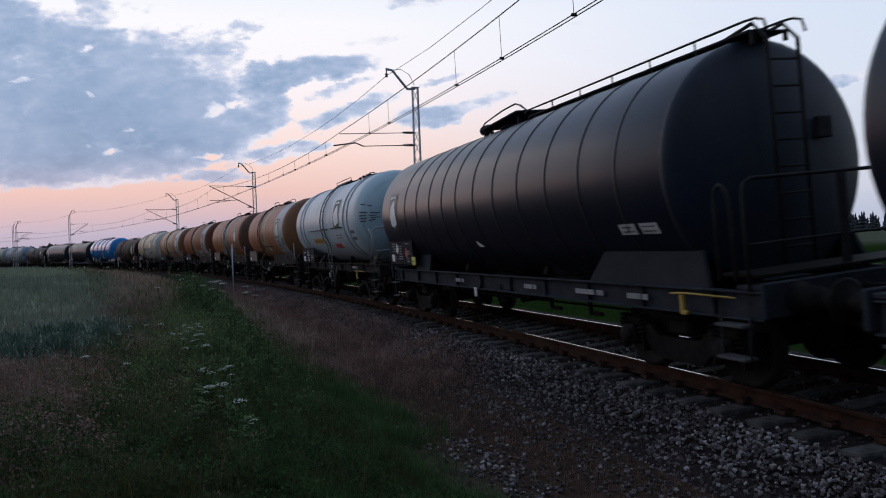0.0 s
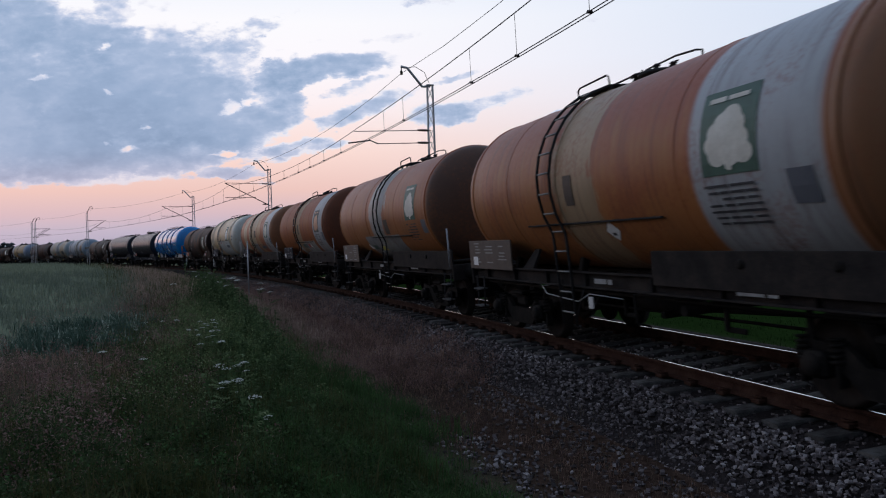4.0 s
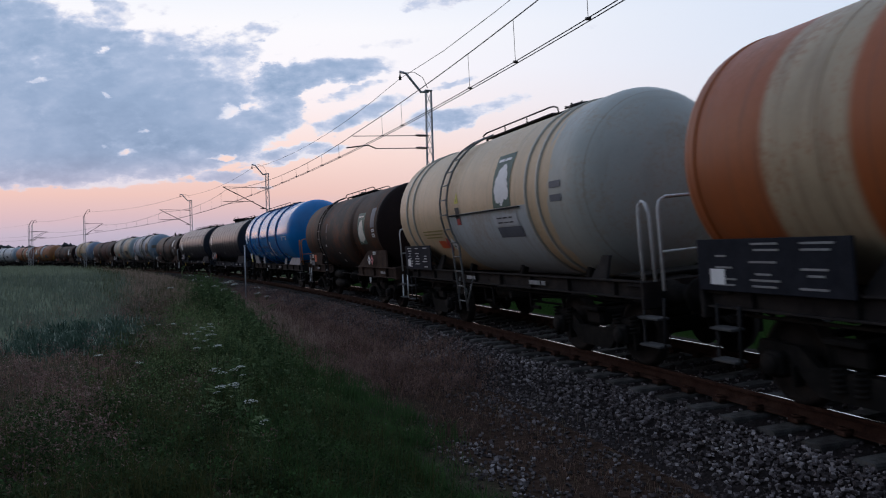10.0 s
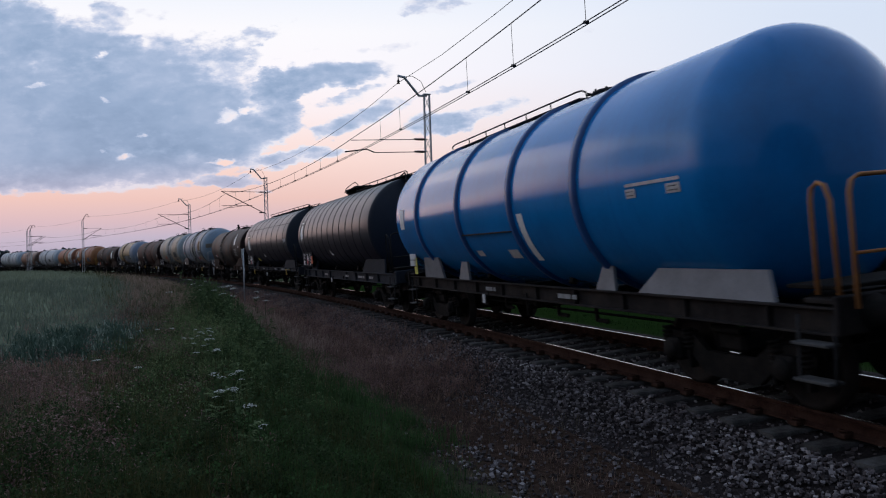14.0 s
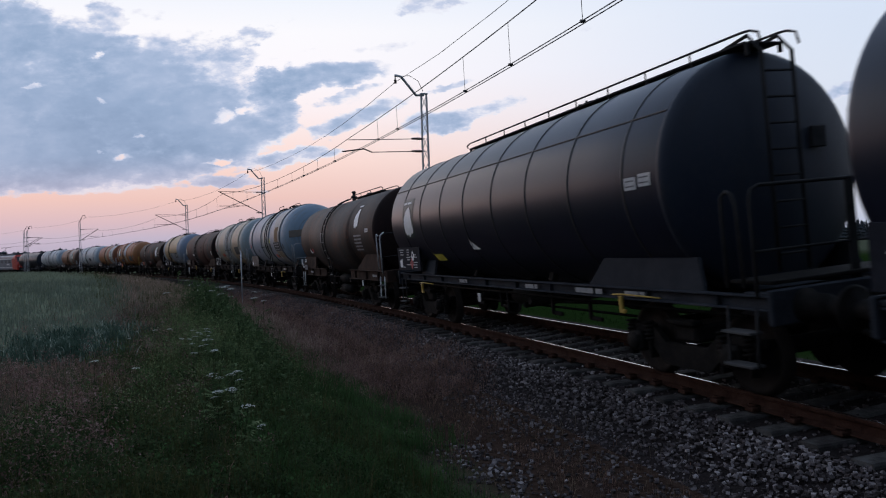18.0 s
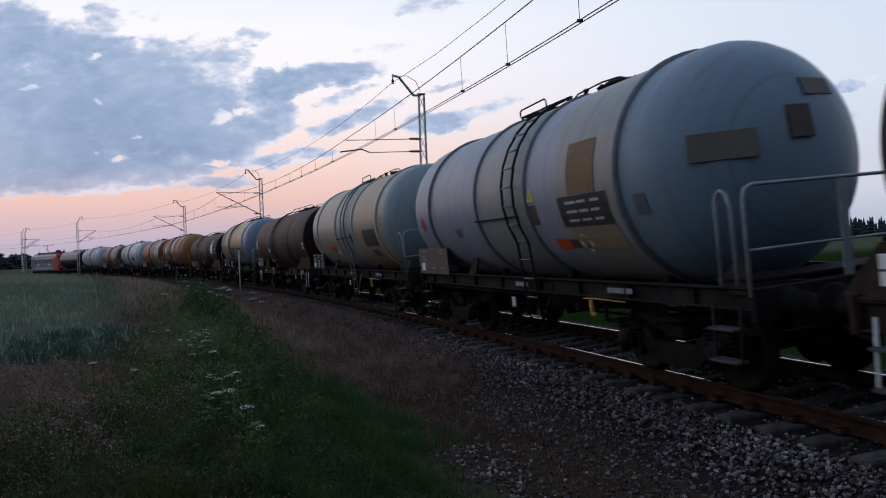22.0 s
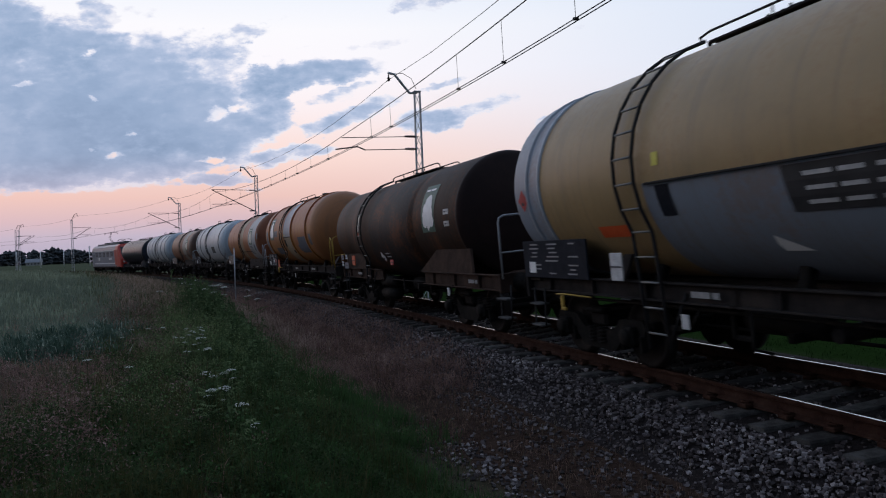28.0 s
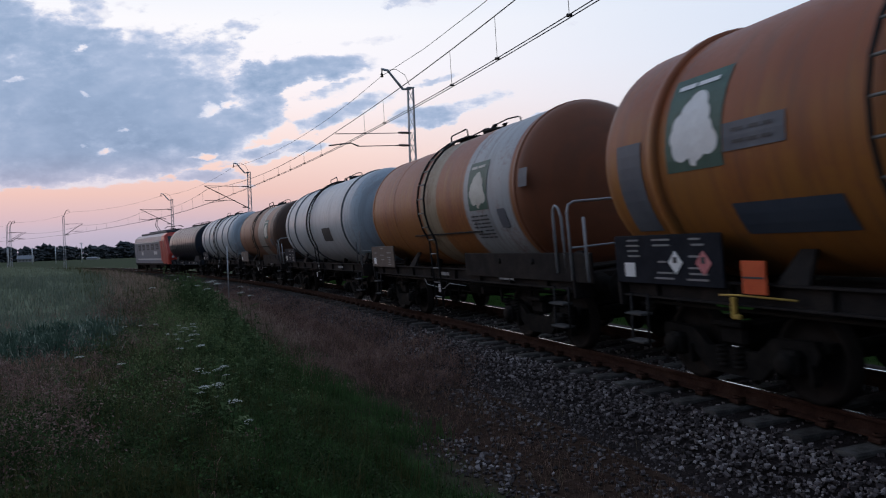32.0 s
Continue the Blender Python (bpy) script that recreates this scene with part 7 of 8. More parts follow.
def build_loco():
    i = 24
    H = (GAPS[i + 1] - GAPS[i]) / 2
    e = H - 0.6
    root = new("locomotive")
    BUILD["root"] = None
    body = part("body", loft([(-e + 1.9, ring(1.48, 0.95, 3.75)), (e - 1.9, ring(1.48, 0.95, 3.75))]), loco_grey, root, "silver-grey riveted flank")
    for sx in (-1, 1):
        secs = [(sx * (e - 1.9), ring(1.49, 0.95, 3.76)), (sx * (e - 0.9), ring(1.46, 0.9, 3.74)), (sx * (e - 0.15), ring(1.38, 0.85, 2.3, 0.05, 0.2)), (sx * e, ring(1.30, 0.85, 2.0, 0.05, 0.2))]
        cab = part("cab", loft(secs if sx > 0 else secs[::-1]), loco_red if sx > 0 else loco_grey, root, "red cab end" if sx > 0 else "silver-grey cab end")
        ws = Shape().add([(sx * (e - 0.20), -1.15, 2.42), (sx * (e - 0.20), 1.15, 2.42), (sx * (e - 0.78), 1.1, 3.4), (sx * (e - 0.78), -1.1, 3.4)], [(0, 1, 2, 3) if sx > 0 else (3, 2, 1, 0)])
        for k in range(4):
            ws.v[k] = (ws.v[k][0] + sx * 0.05, ws.v[k][1], ws.v[k][2] + 0.02)
        part("windscreen", ws, glass_dark, cab)
        for sy in (-1, 1):
            part("cab_window", Shape().box((sx * (e - 1.35), sy * 1.44, 2.75), (0.7, 0.05, 0.65), 0.02), glass_dark, cab)
            part("cab_door", Shape().box((sx * (e - 2.15), sy * 1.49, 2.1), (0.6, 0.03, 1.9), 0.02), loco_red if sx > 0 else loco_grey, cab)
            part("headlight", Shape().lathe([(0.0, 0.12), (0.05, 0.12), (0.06, 0.02)] if sx > 0 else [(-0.06, 0.02), (-0.05, 0.12), (0.0, 0.12)], 12, "x", (sx * (e + 0.01), sy * 0.95, 1.5)), lamp_glass, cab)
            part("buffer", shared("buffer", buffer_shape), bogie_iron, root, at=pose(sx * H, sy * 0.875, 1.05, 0, 0, 0 if sx > 0 else 180))
        part("plough", Shape().box((sx * (e - 0.1), 0, 0.5), (0.12, 2.5, 0.6), 0.05), steel_frame, root)
    for sy in (-1, 1):
        part("stripe", Shape().box((0, sy * 1.492, 3.02), (2 * e - 3.8, 0.012, 0.10), 0.003), loco_white, body)
        part("stripe", Shape().box((0, sy * 1.492, 1.35), (2 * e - 3.8, 0.012, 0.14), 0.003), loco_white, body)
        for k in range(5):
            x = -4.6 + k * 2.3
            g = part("grille", Shape().box((x, sy * 1.495, 2.55), (1.3, 0.02, 0.55), 0.01), loco_dark, body)
            part("grille_slats", Shape().box((x, sy * 1.508, 2.45), (1.2, 0.01, 0.05), 0.002).box((x, sy * 1.508, 2.6), (1.2, 0.01, 0.05), 0.002), loco_grey, g)
        part("lettering_bar", Shape().box((3.6, sy * 1.496, 1.95), (1.6, 0.01, 0.3), 0.002).box((-3.2, sy * 1.496, 1.95), (0.9, 0.01, 0.4), 0.002), loco_white, body)
        part("solebar", Shape().box((0, sy * 1.4, 0.88), (2 * e - 1.2, 0.1, 0.22), 0.02), steel_frame, root)
    roof = Shape().box((0, 0, 3.86), (2 * e - 4.2, 1.7, 0.22), 0.06)
    for k in range(4):
        roof.box((-3.5 + k * 2.2, 0.1, 4.02), (1.2, 1.1, 0.16), 0.04)
    part("roof_housing", roof, loco_dark, root)
    for x, up in ((5.2, False), (-1.6, True)):
        p = Shape().box((x, 0, 4.02), (1.8, 1.3, 0.08), 0.02)
        for sy in (-1, 1):
            k = 0.09 * sy
            if up:
                p.tube([(x + 0.6, k, 4.1), (x - 0.9, k * 0.9, 4.78), (x + 0.15, k * 0.7, 5.38)], 0.03, 6)
            else:
                p.tube([(x + 0.8, k, 4.1), (x - 0.9, k * 0.9, 4.2), (x + 0.7, k * 0.7, 4.3)], 0.03, 6)
        z = 5.42 if up else 4.34
        x2 = x + (0.15 if up else 0.7)
        for q in (-0.18, 0.18):
            p.tube([(x2 + q, -0.85, z - 0.15), (x2 + q, -0.6, z), (x2 + q, 0.6, z), (x2 + q, 0.85, z - 0.15)], 0.022, 6)
        for sy in (-1, 1):
            p.lathe([(3.95, 0.05), (3.98, 0.09), (4.02, 0.05), (4.06, 0.09), (4.1, 0.05)], 8, "z", (x + 0.5 * sy, 0.4, 0))
        part("pantograph", p, dark_iron, root, "raised pantograph touching the wire" if up else "folded pantograph")
    part("underframe_box", Shape().box((0, 0, 0.66), (3.6, 2.4, 0.6), 0.08), steel_frame, root)
    for sx in (-1, 1):
        b = part("bogie", Shape().box((0, 0, 0.1), (3.4, 0.4, 0.3), 0.05), bogie_iron, root, at=pose(sx * 4.9, 0, 0.6))
        for sy in (-1, 1):
            part("side_frame", Shape().box((0, sy * 1.12, 0.1), (3.7, 0.14, 0.34), 0.05).box((-1.3, sy * 1.16, -0.02), (0.5, 0.2, 0.4), 0.05).box((1.3, sy * 1.16, -0.02), (0.5, 0.2, 0.4), 0.05), bogie_iron, b)
        for q in (-1.3, 1.3):
            w = part("wheelset", shared("wheelset", wheelset_shape), wheel_steel, b, at=pose(q, 0, -0.14))
            WHEELS.append((w, q))
    tagged(root, "silver-grey electric locomotive with a red cab and raised pantograph", "locomotive")
    TRAIN.append((root, GAPS[i], GAPS[i + 1], 4.9))


build_loco()

# ---- distance: woods, a house, poles ----
def build_woods():
    """Far rows of trees: each a short trunk under a crown of many uneven clumps."""
    rnd = np.random.RandomState(7)
    V, F = [], []
    n0 = 0
    base = np.array([(1, 0, 0), (0, 1, 0), (-1, 0, 0), (0, -1, 0), (0, 0, 1), (0, 0, -0.8)], float)
    tri = np.array([(0, 1, 4), (1, 2, 4), (2, 3, 4), (3, 0, 4), (1, 0, 5), (2, 1, 5), (3, 2, 5), (0, 3, 5)])

    def clump(c, r, h):
        nonlocal n0
        a = rnd.uniform(0, 6.28)
        R = np.array([[math.cos(a), -math.sin(a), 0], [math.sin(a), math.cos(a), 0], [0, 0, 1]])
        V.append((base * (1 + rnd.uniform(-0.3, 0.3, (6, 1)))) @ R.T * [r, r, h] + c)
        F.append(tri + n0)
        n0 += 6

    def row(a0, a1, dist, depth, count, h0, h1, spiky):
        for _ in range(count):
            a, d = radians(rnd.uniform(a0, a1)), dist + rnd.uniform(0, depth)
            x, y, h = d * math.sin(a), d * math.cos(a), rnd.uniform(h0, h1)
            if spiky:
                for k in range(6):
                    f = k / 6
                    clump((x + rnd.uniform(-0.4, 0.4), y, h * (0.12 + 0.86 * f)), (1 - f) * h * 0.20 + 0.3, h * 0.16)
            else:
                for k in range(16):
                    q = rnd.uniform(0, 6.28)
                    rr = h * rnd.uniform(0.0, 0.33)
                    clump((x + rr * math.cos(q), y + rr * math.sin(q), h * rnd.uniform(0.06, 0.86)), h * rnd.uniform(0.13, 0.22), h * rnd.uniform(0.09, 0.16))
    row(-48, -12, 560, 120, 560, 8, 13, False)
    row(-70, -40, 420, 120, 200, 7, 12, False)
    row(-14, 24, 700, 100, 240, 9, 14, False)
    row(18, 62, 560, 90, 520, 10, 15, True)
    row(62, 292, 700, 150, 170, 9, 15, False)
    ob = new("far_woods", quick_mesh("far_woods", np.concatenate(V), np.concatenate(F), wood_far))
    tagged(ob, "dark rows of distant woodland along the horizon", "woods", kind="stuff")


def build_house():
    root = new("farmhouse")
    a = radians(-28.3)
    root.matrix_world = Matrix.Translation((520 * math.sin(a), 520 * math.cos(a), 0.1)) @ Matrix.Rotation(radians(20), 4, "Z") @ Matrix.Scale(0.6, 4)
    wall = surface("house_render", [(0.32, 0.31, 0.29), (0.42, 0.41, 0.38)], 0.9, 0.0, 1.0, 20.0, 0.1)
    tin = surface("house_roof_sheet", [(0.16, 0.17, 0.19), (0.24, 0.25, 0.27)], 0.6, 0.0, 1.0, 20.0, 0.1)
    part("wall", Shape().box((0, 0, 1.7), (14, 8, 3.6), 0.05), wall, root)
    part("roof", Shape().add([(-7.6, -4.6, 3.3), (7.6, -4.6, 3.3), (7.6, 4.6, 3.3), (-7.6, 4.6, 3.3), (-7.6, 0, 7.0), (7.6, 0, 7.0)], [(0, 1, 5, 4), (2, 3, 4, 5), (0, 4, 3), (1, 2, 5), (3, 2, 1, 0)]), tin, root)
    for x in (-4.5, -1.5, 1.5, 4.5):
        part("window", Shape().box((x, -4.02, 1.8), (1.1, 0.06, 1.3), 0.02), glass_dark, root)
    part("chimney", Shape().box((2.5, 0.6, 7.0), (0.7, 0.7, 1.4), 0.03), wall, root)
    tagged(root, "pale distant farmhouse with a grey gabled roof before woods", "house")
    low = new("barn")
    a = radians(-24.2)
    low.matrix_world = Matrix.Translation((520 * math.sin(a), 520 * math.cos(a), 0.1)) @ Matrix.Rotation(radians(-10), 4, "Z") @ Matrix.Scale(0.45, 4)
    part("wall", Shape().box((0, 0, 1.2), (16, 7, 2.6), 0.05), wall, low)
    part("roof", Shape().add([(-8.4, -4, 2.4), (8.4, -4, 2.4), (8.4, 4, 2.4), (-8.4, 4, 2.4), (-8.4, 0, 4.0), (8.4, 0, 4.0)], [(0, 1, 5, 4), (2, 3, 4, 5), (0, 4, 3), (1, 2, 5), (3, 2, 1, 0)]), tin, low)
    tagged(low, "low pale barn far off across the field", "barn")


def build_poles():
    for k, px in enumerate((-32.4, -30.9, -29.3, -27.9, -26.5, -24.9)):
        root = new("utility_pole")
        a, d = radians(px), 330.0
        root.matrix_world = Matrix.Translation((d * math.sin(a), d * math.cos(a), 0.0))
        hgt = 6.2 if k != 5 else 7.6
        part("pole", Shape().tube([(0, 0, -0.3), (0, 0, hgt)], 0.18, 8), white_paint, root)
        part("crossarm", Shape().box((0, 0, hgt - 0.3), (1.5 if k == 5 else 0.6, 0.12, 0.12), 0.02), mast_grey, root)
        tagged(root, "pale pole standing in the far field", "pole", group="poles across the field")


build_woods()
build_house()
build_poles()

# ---- verge, field and stones ----
RNG = np.random.RandomState(11)


def scatter(n, s0, s1, d0, d1, power=1.0):
    """Places between two distances along the line, thicker near its start."""
    s = s0 + (s1 - s0) * RNG.rand(n) ** power
    return s, d0 + (d1 - d0) * RNG.rand(n)


def blades(name, x, y, h, w, lean, material, label, head=0.0, category="grass"):
    """Grass of bent two-piece blades, one mesh. head: width of a seed head on top."""
    n = len(x)
    z = top_height(x, y)
    a = RNG.rand(n) * 2 * np.pi
    la = RNG.rand(n) * 2 * np.pi
    dx, dy = np.cos(a) * w / 2, np.sin(a) * w / 2
    lx, ly = np.cos(la) * lean * h, np.sin(la) * lean * h
    P = np.zeros((n, 5, 3))
    P[:, 0] = np.stack([x - dx, y - dy, z - 0.03], -1)
    P[:, 1] = np.stack([x + dx, y + dy, z - 0.03], -1)
    k = max(0.8, head)
    P[:, 2] = np.stack([x + lx * 0.35 + dx * k, y + ly * 0.35 + dy * k, z + h * 0.62], -1)
    P[:, 3] = np.stack([x + lx * 0.35 - dx * k, y + ly * 0.35 - dy * k, z + h * 0.62], -1)
    P[:, 4] = np.stack([x + lx, y + ly, z + h * (1 - 0.3 * lean)], -1)
    i = np.arange(n)[:, None] * 5
    tri = np.concatenate([i + [0, 1, 2], i + [0, 2, 3], i + [3, 2, 4]])
    ob = new(name, quick_mesh(name, P.reshape(-1, 3), tri, material))
    return tagged(ob, label, category, kind="stuff")


def tufted(n, tufts, s0, s1, d0, d1, size, power=1.0):
    """Places gathered in tufts."""
    ts, td = scatter(tufts, s0, s1, d0, d1, power)
    k = RNG.randint(0, tufts, n)
    s, d = ts[k] + RNG.randn(n) * size, td[k] + RNG.randn(n) * size
    p = on_line(s, d)
    return p[:, 0], p[:, 1]


def keep(x, y, *rest):
    """Leaves out what would stand on the camera or far behind it."""
    ok = (np.hypot(x, y) > 1.6) & (y > 0.5)
    return (x[ok], y[ok])


def grass_patch(name, label, material, n, tufts, s0, s1, d0, d1, h, w, lean, size=0.16, power=1.6, head=0.0, only=None):
    x, y = keep(*tufted(n, tufts, s0, s1, d0, d1, size, power))
    if only is not None:
        ok = only(x, y) > RNG.rand(len(x))
        x, y = x[ok], y[ok]
    m = len(x)
    tall = 0.55 + 0.85 * patchy(x, y, 0.42, len(name), -0.35, 0.45)
    return blades(name, x, y, (h[0] + (h[1] - h[0]) * RNG.rand(m) ** 1.3) * tall, w * (0.7 + 0.6 * RNG.rand(m)), lean * RNG.rand(m), material, label, head)


def verge(x, y):
    return 1 - in_crop(x, y, *line_coords(x, y))


def crop(x, y):
    return in_crop(x, y, *line_coords(x, y))


def patchy(x, y, scale, seed, low=-0.15, high=0.35):
    return step(lumps(x, y, scale, seed), low, high)


def around(x, y, *spots):
    """1 at places (s, d, radius along, radius across), fading outwards."""
    s, d = line_coords(x, y)
    return np.max([np.exp(-(((s - a) / p) ** 2 + ((d - b) / q) ** 2) ** 2) for a, b, p, q in spots], 0)


def broad_patch(x, y):
    return around(x, y, (19.6, 8.9, 2.6, 1.15))


def red_patches(x, y):
    k = around(x, y, (13.6, 8.7, 2.3, 1.2), (10.6, 8.2, 1.6, 0.7), (8.6, 7.7, 1.0, 0.5), (18.5, 7.2, 3.0, 0.6), (25.0, 7.8, 6.0, 0.9))
    return np.maximum(k, 0.09) * (0.4 + 0.6 * patchy(x, y, 0.7, 4.0)) * (1 - broad_patch(x, y))


def red_spots(x, y):
    return verge(x, y) * (0.12 + 0.88 * patchy(x, y, 1.6, 4.0)) * (1 - broad_patch(x, y))


def green_spots(x, y):
    return verge(x, y) * (0.35 + 0.65 * patchy(x, y, 1.3, 1.0, -0.4, 0.2)) * (1 - 0.8 * red_patches(x, y)) * (1 - broad_patch(x, y))


def sown(x, y):
    """The sown field, thinning out unevenly at its edge."""
    s, d = line_coords(x, y)
    k = in_crop(x, y, s, d)
    return k * step(s, 15.5, 18.5) * (1 - 0.9 * broad_patch(x, y)) * (0.35 + 0.65 * patchy(x, y, 1.8, 3.0, -0.5, 0.3)) * (1 - 0.8 * (1 - k) * RNG.rand(len(x)))


def leafy(name, label, material, clumps, per, s0, s1, d0, d1, h, size, only=None, power=1.5, category="weeds"):
    """Low leafy growth: clumps of small pointed leaves at all angles, one mesh."""
    x, y = keep(*tufted(clumps, max(50, clumps // 4), s0, s1, d0, d1, 0.3, power))
    if only is not None:
        ok = only(x, y) > RNG.rand(len(x))
        x, y = x[ok], y[ok]
    n = len(x)
    tall = (h[0] + (h[1] - h[0]) * RNG.rand(n) ** 1.6) * (0.6 + 0.9 * patchy(x, y, 0.5, len(name), -0.35, 0.45))
    i = np.repeat(np.arange(n), per)
    m = len(i)
    u = RNG.rand(m)
    r = tall[i] * (0.25 + 0.45 * RNG.rand(m)) * (1.1 - 0.7 * u)
    a = RNG.rand(m) * 2 * np.pi
    q = np.stack([x[i] + r * np.cos(a), y[i] + r * np.sin(a), top_height(x, y)[i] + tall[i] * (0.1 + 0.9 * u)], -1)
    ln, w = size * (0.6 + 0.8 * RNG.rand(m)), size * (0.18 + 0.2 * RNG.rand(m))
    b, e = a + RNG.randn(m) * 0.9, RNG.randn(m) * 0.6
    f = np.stack([np.cos(b) * np.cos(e), np.sin(b) * np.cos(e), np.sin(e)], -1) * ln[:, None]
    t = np.stack([-np.sin(b), np.cos(b), RNG.randn(m) * 0.5], -1) * w[:, None]
    P = np.stack([q, q + 0.45 * f + t, q + f, q + 0.45 * f - t], 1)
    faces = np.arange(m)[:, None] * 4 + [0, 1, 2, 3]
    ob = new(name, quick_mesh(name, P.reshape(-1, 3), faces, material))
    return tagged(ob, label, category, kind="stuff")


def mixed_verge(x, y):
    return verge(x, y) * (0.25 + 0.75 * patchy(x, y, 0.8, 2.0, -0.3, 0.4)) * (1 - 0.85 * around(x, y, (13.6, 8.7, 2.3, 1.2))) * (1 - broad_patch(x, y))


def strip_zone(x, y):
    s, d = line_coords(x, y)
    return step(s + 1.5 * lumps(x, y, 1.0, 2.0), 11, 15)


leafy("verge_herbs", "low leafy herbs and clover filling the verge", grass_lush, 2000, 40, 6.0, 34, 5.6, 11.5, (0.06, 0.32), 0.030, mixed_verge)
leafy("dark_herbs", "dark leafy weeds in hollows of the verge", leaf_dark, 4200, 40, 3.5, 30, 5.3, 10.5, (0.08, 0.32), 0.030, mixed_verge)
leafy("strip_herbs", "leafy stems along the strip of white umbels", weed_leaf, 2400, 44, 10.5, 26, 5.5, 7.2, (0.12, 0.40), 0.028, only=strip_zone)
leafy("near_herbs", "dark leafy growth at the near end of the verge", leaf_dark, 4000, 40, 3.6, 11, 5.0, 10, (0.08, 0.30), 0.028)
grass_patch("verge_grass", "dark green verge grass growing in tufts", grass_green, 120000, 9000, 3, 40, 4.9, 11.5, (0.08, 0.36), 0.006, 0.9, only=green_spots, power=1.8)
grass_patch("verge_undergrowth", "fine low grass and dead stems under the taller grass", grass_dry, 5000, 1500, 3, 26, 6.3, 11.0, (0.06, 0.22), 0.005, 1.0, size=0.3, only=red_spots, power=1.5)
def lush_zone(x, y):
    s, d = line_coords(x, y)
    edge = 4.0 + 0.5 * lumps(x, y, 1.1, 4.0)
    return step(d, edge - 0.2, edge + 0.8) * (1 - 0.6 * step(s, 15, 21))


grass_patch("lush_grass", "fresh green grass beside the stony path", grass_lush, 90000, 8000, 3, 24, 3.8, 6.2, (0.05, 0.22), 0.007, 0.9, size=0.16, only=lush_zone)
def red_zone(x, y):
    """Reddish grass creeps up the shoulder of the line farther on, and thins out towards the path."""
    s, d = line_coords(x, y)
    edge = 2.35 - 0.95 * step(s, 9, 18) + 0.22 * lumps(x, y, 1.2, 5.0)
    top = 3.9 + 1.6 * step(s, 11, 19) + 0.4 * lumps(x, y, 1.3, 2.0)
    return step(d, edge, edge + 0.5) * (1 - step(d, top - 0.3, top + 1.0)) * step(s + 1.0 * lumps(x, y, 1.5, 1.0), 12.0, 15.0)


grass_patch("red_grass", "reddish seeding grass on the shoulder of the line", grass_red, 34000, 6500, 11, 62, 1.4, 5.5, (0.06, 0.28), 0.004, 1.5, head=2.0, size=0.2, power=1.8, only=red_zone)
def off_gravel(x, y):
    s, d = line_coords(x, y)
    edge = 2.75 + 0.45 * lumps(x, y, 0.9, 2.0)
    return (0.04 + 0.96 * step(d, edge - 0.3, edge + 0.4)) * (1 - around(x, y, (8.8, 3.8, 1.7, 0.42))) * (0.7 + 0.3 * patchy(x, y, 0.6, 3.0, -0.3, 0.3))


leafy("low_sorrel", "low reddish weeds between path and ballast", sorrel_low, 4200, 22, 5.0, 19, 2.0, 4.4, (0.02, 0.11), 0.013, only=off_gravel, power=1.2)
grass_patch("low_red_grass", "short reddish grass between path and ballast", grass_red, 14000, 3500, 5.0, 19, 2.2, 4.4, (0.02, 0.10), 0.003, 1.4, head=1.6, size=0.12, only=off_gravel)
grass_patch("red_grass_bank", "reddish seeding grass at the field edge", grass_red, 34000, 4200, 7, 34, 6.3, 10.8, (0.06, 0.20), 0.004, 1.3, head=2.2, size=0.16, only=red_patches)
leafy("red_sorrel", "fluffy reddish seeding weeds at the field edge", sorrel, 7000, 34, 8.0, 32, 6.3, 10.8, (0.10, 0.40), 0.028, only=red_patches)
leafy("red_shoulder_weeds", "fluffy reddish weeds on the shoulder of the line", sorrel, 9500, 34, 11, 46, 1.4, 5.5, (0.08, 0.34), 0.020, only=red_zone, power=1.7)
leafy("bright_herbs", "pale green feathery herbs scattered in the verge", weed_leaf, 1300, 40, 10.5, 26, 5.4, 10.0, (0.10, 0.32), 0.024, only=mixed_verge)
grass_patch("dry_grass", "thin dry straw at the foot of the ballast", grass_dry, 3000, 700, 4, 30, 2.2, 4.3, (0.05, 0.18), 0.004, 0.9)
def far_bank_zone(x, y):
    """The bank's tall grass starts beyond the weeds, nearer to the line first."""
    s, d = line_coords(x, y)
    return step(s + 2.0 * lumps(x, y, 1.6, 6.0) + 2.2 * (5.5 - d), 20.0, 27.0)


grass_patch("bank_grass", "tall seeding grass on the bank by the field", bank_mix, 64000, 5200, 15, 80, 3.8, 8.4, (0.12, 0.38), 0.006, 1.2, head=1.8, size=0.3, only=far_bank_zone)
grass_patch("bank_green", "tall green grass on the bank by the field", grass_green, 14000, 2600, 15, 90, 4.6, 9.5, (0.14, 0.5), 0.010, 0.6, size=0.3, only=far_bank_zone)
grass_patch("crop_near", "grey-green young grain with broad blades", crop_blade, 14000, 1300, 15.6, 24.0, 7.2, 10.6, (0.14, 0.32), 0.026, 1.5, size=0.12, power=1.0, only=broad_patch)
grass_patch("crop_middle", "grey-green grain thinning along the field edge", crop_green, 90000, 14000, 12.0, 52, 7.4, 28, (0.10, 0.34), 0.016, 0.7, size=0.18, only=sown, power=1.3)
grass_patch("crop_far", "grey-green grain field stretching to the curve", crop_pale, 80000, 40000, 26, 140, 7.0, 65, (0.10, 0.30), 0.03, 0.6, size=0.3, only=crop, power=1.2)
grass_patch("far_bank", "fresh green meadow grass beyond the line", meadow_far, 42000, 9000, -6, 70, -12, -3.1, (0.03, 0.10), 0.014, 1.0, power=1.3)


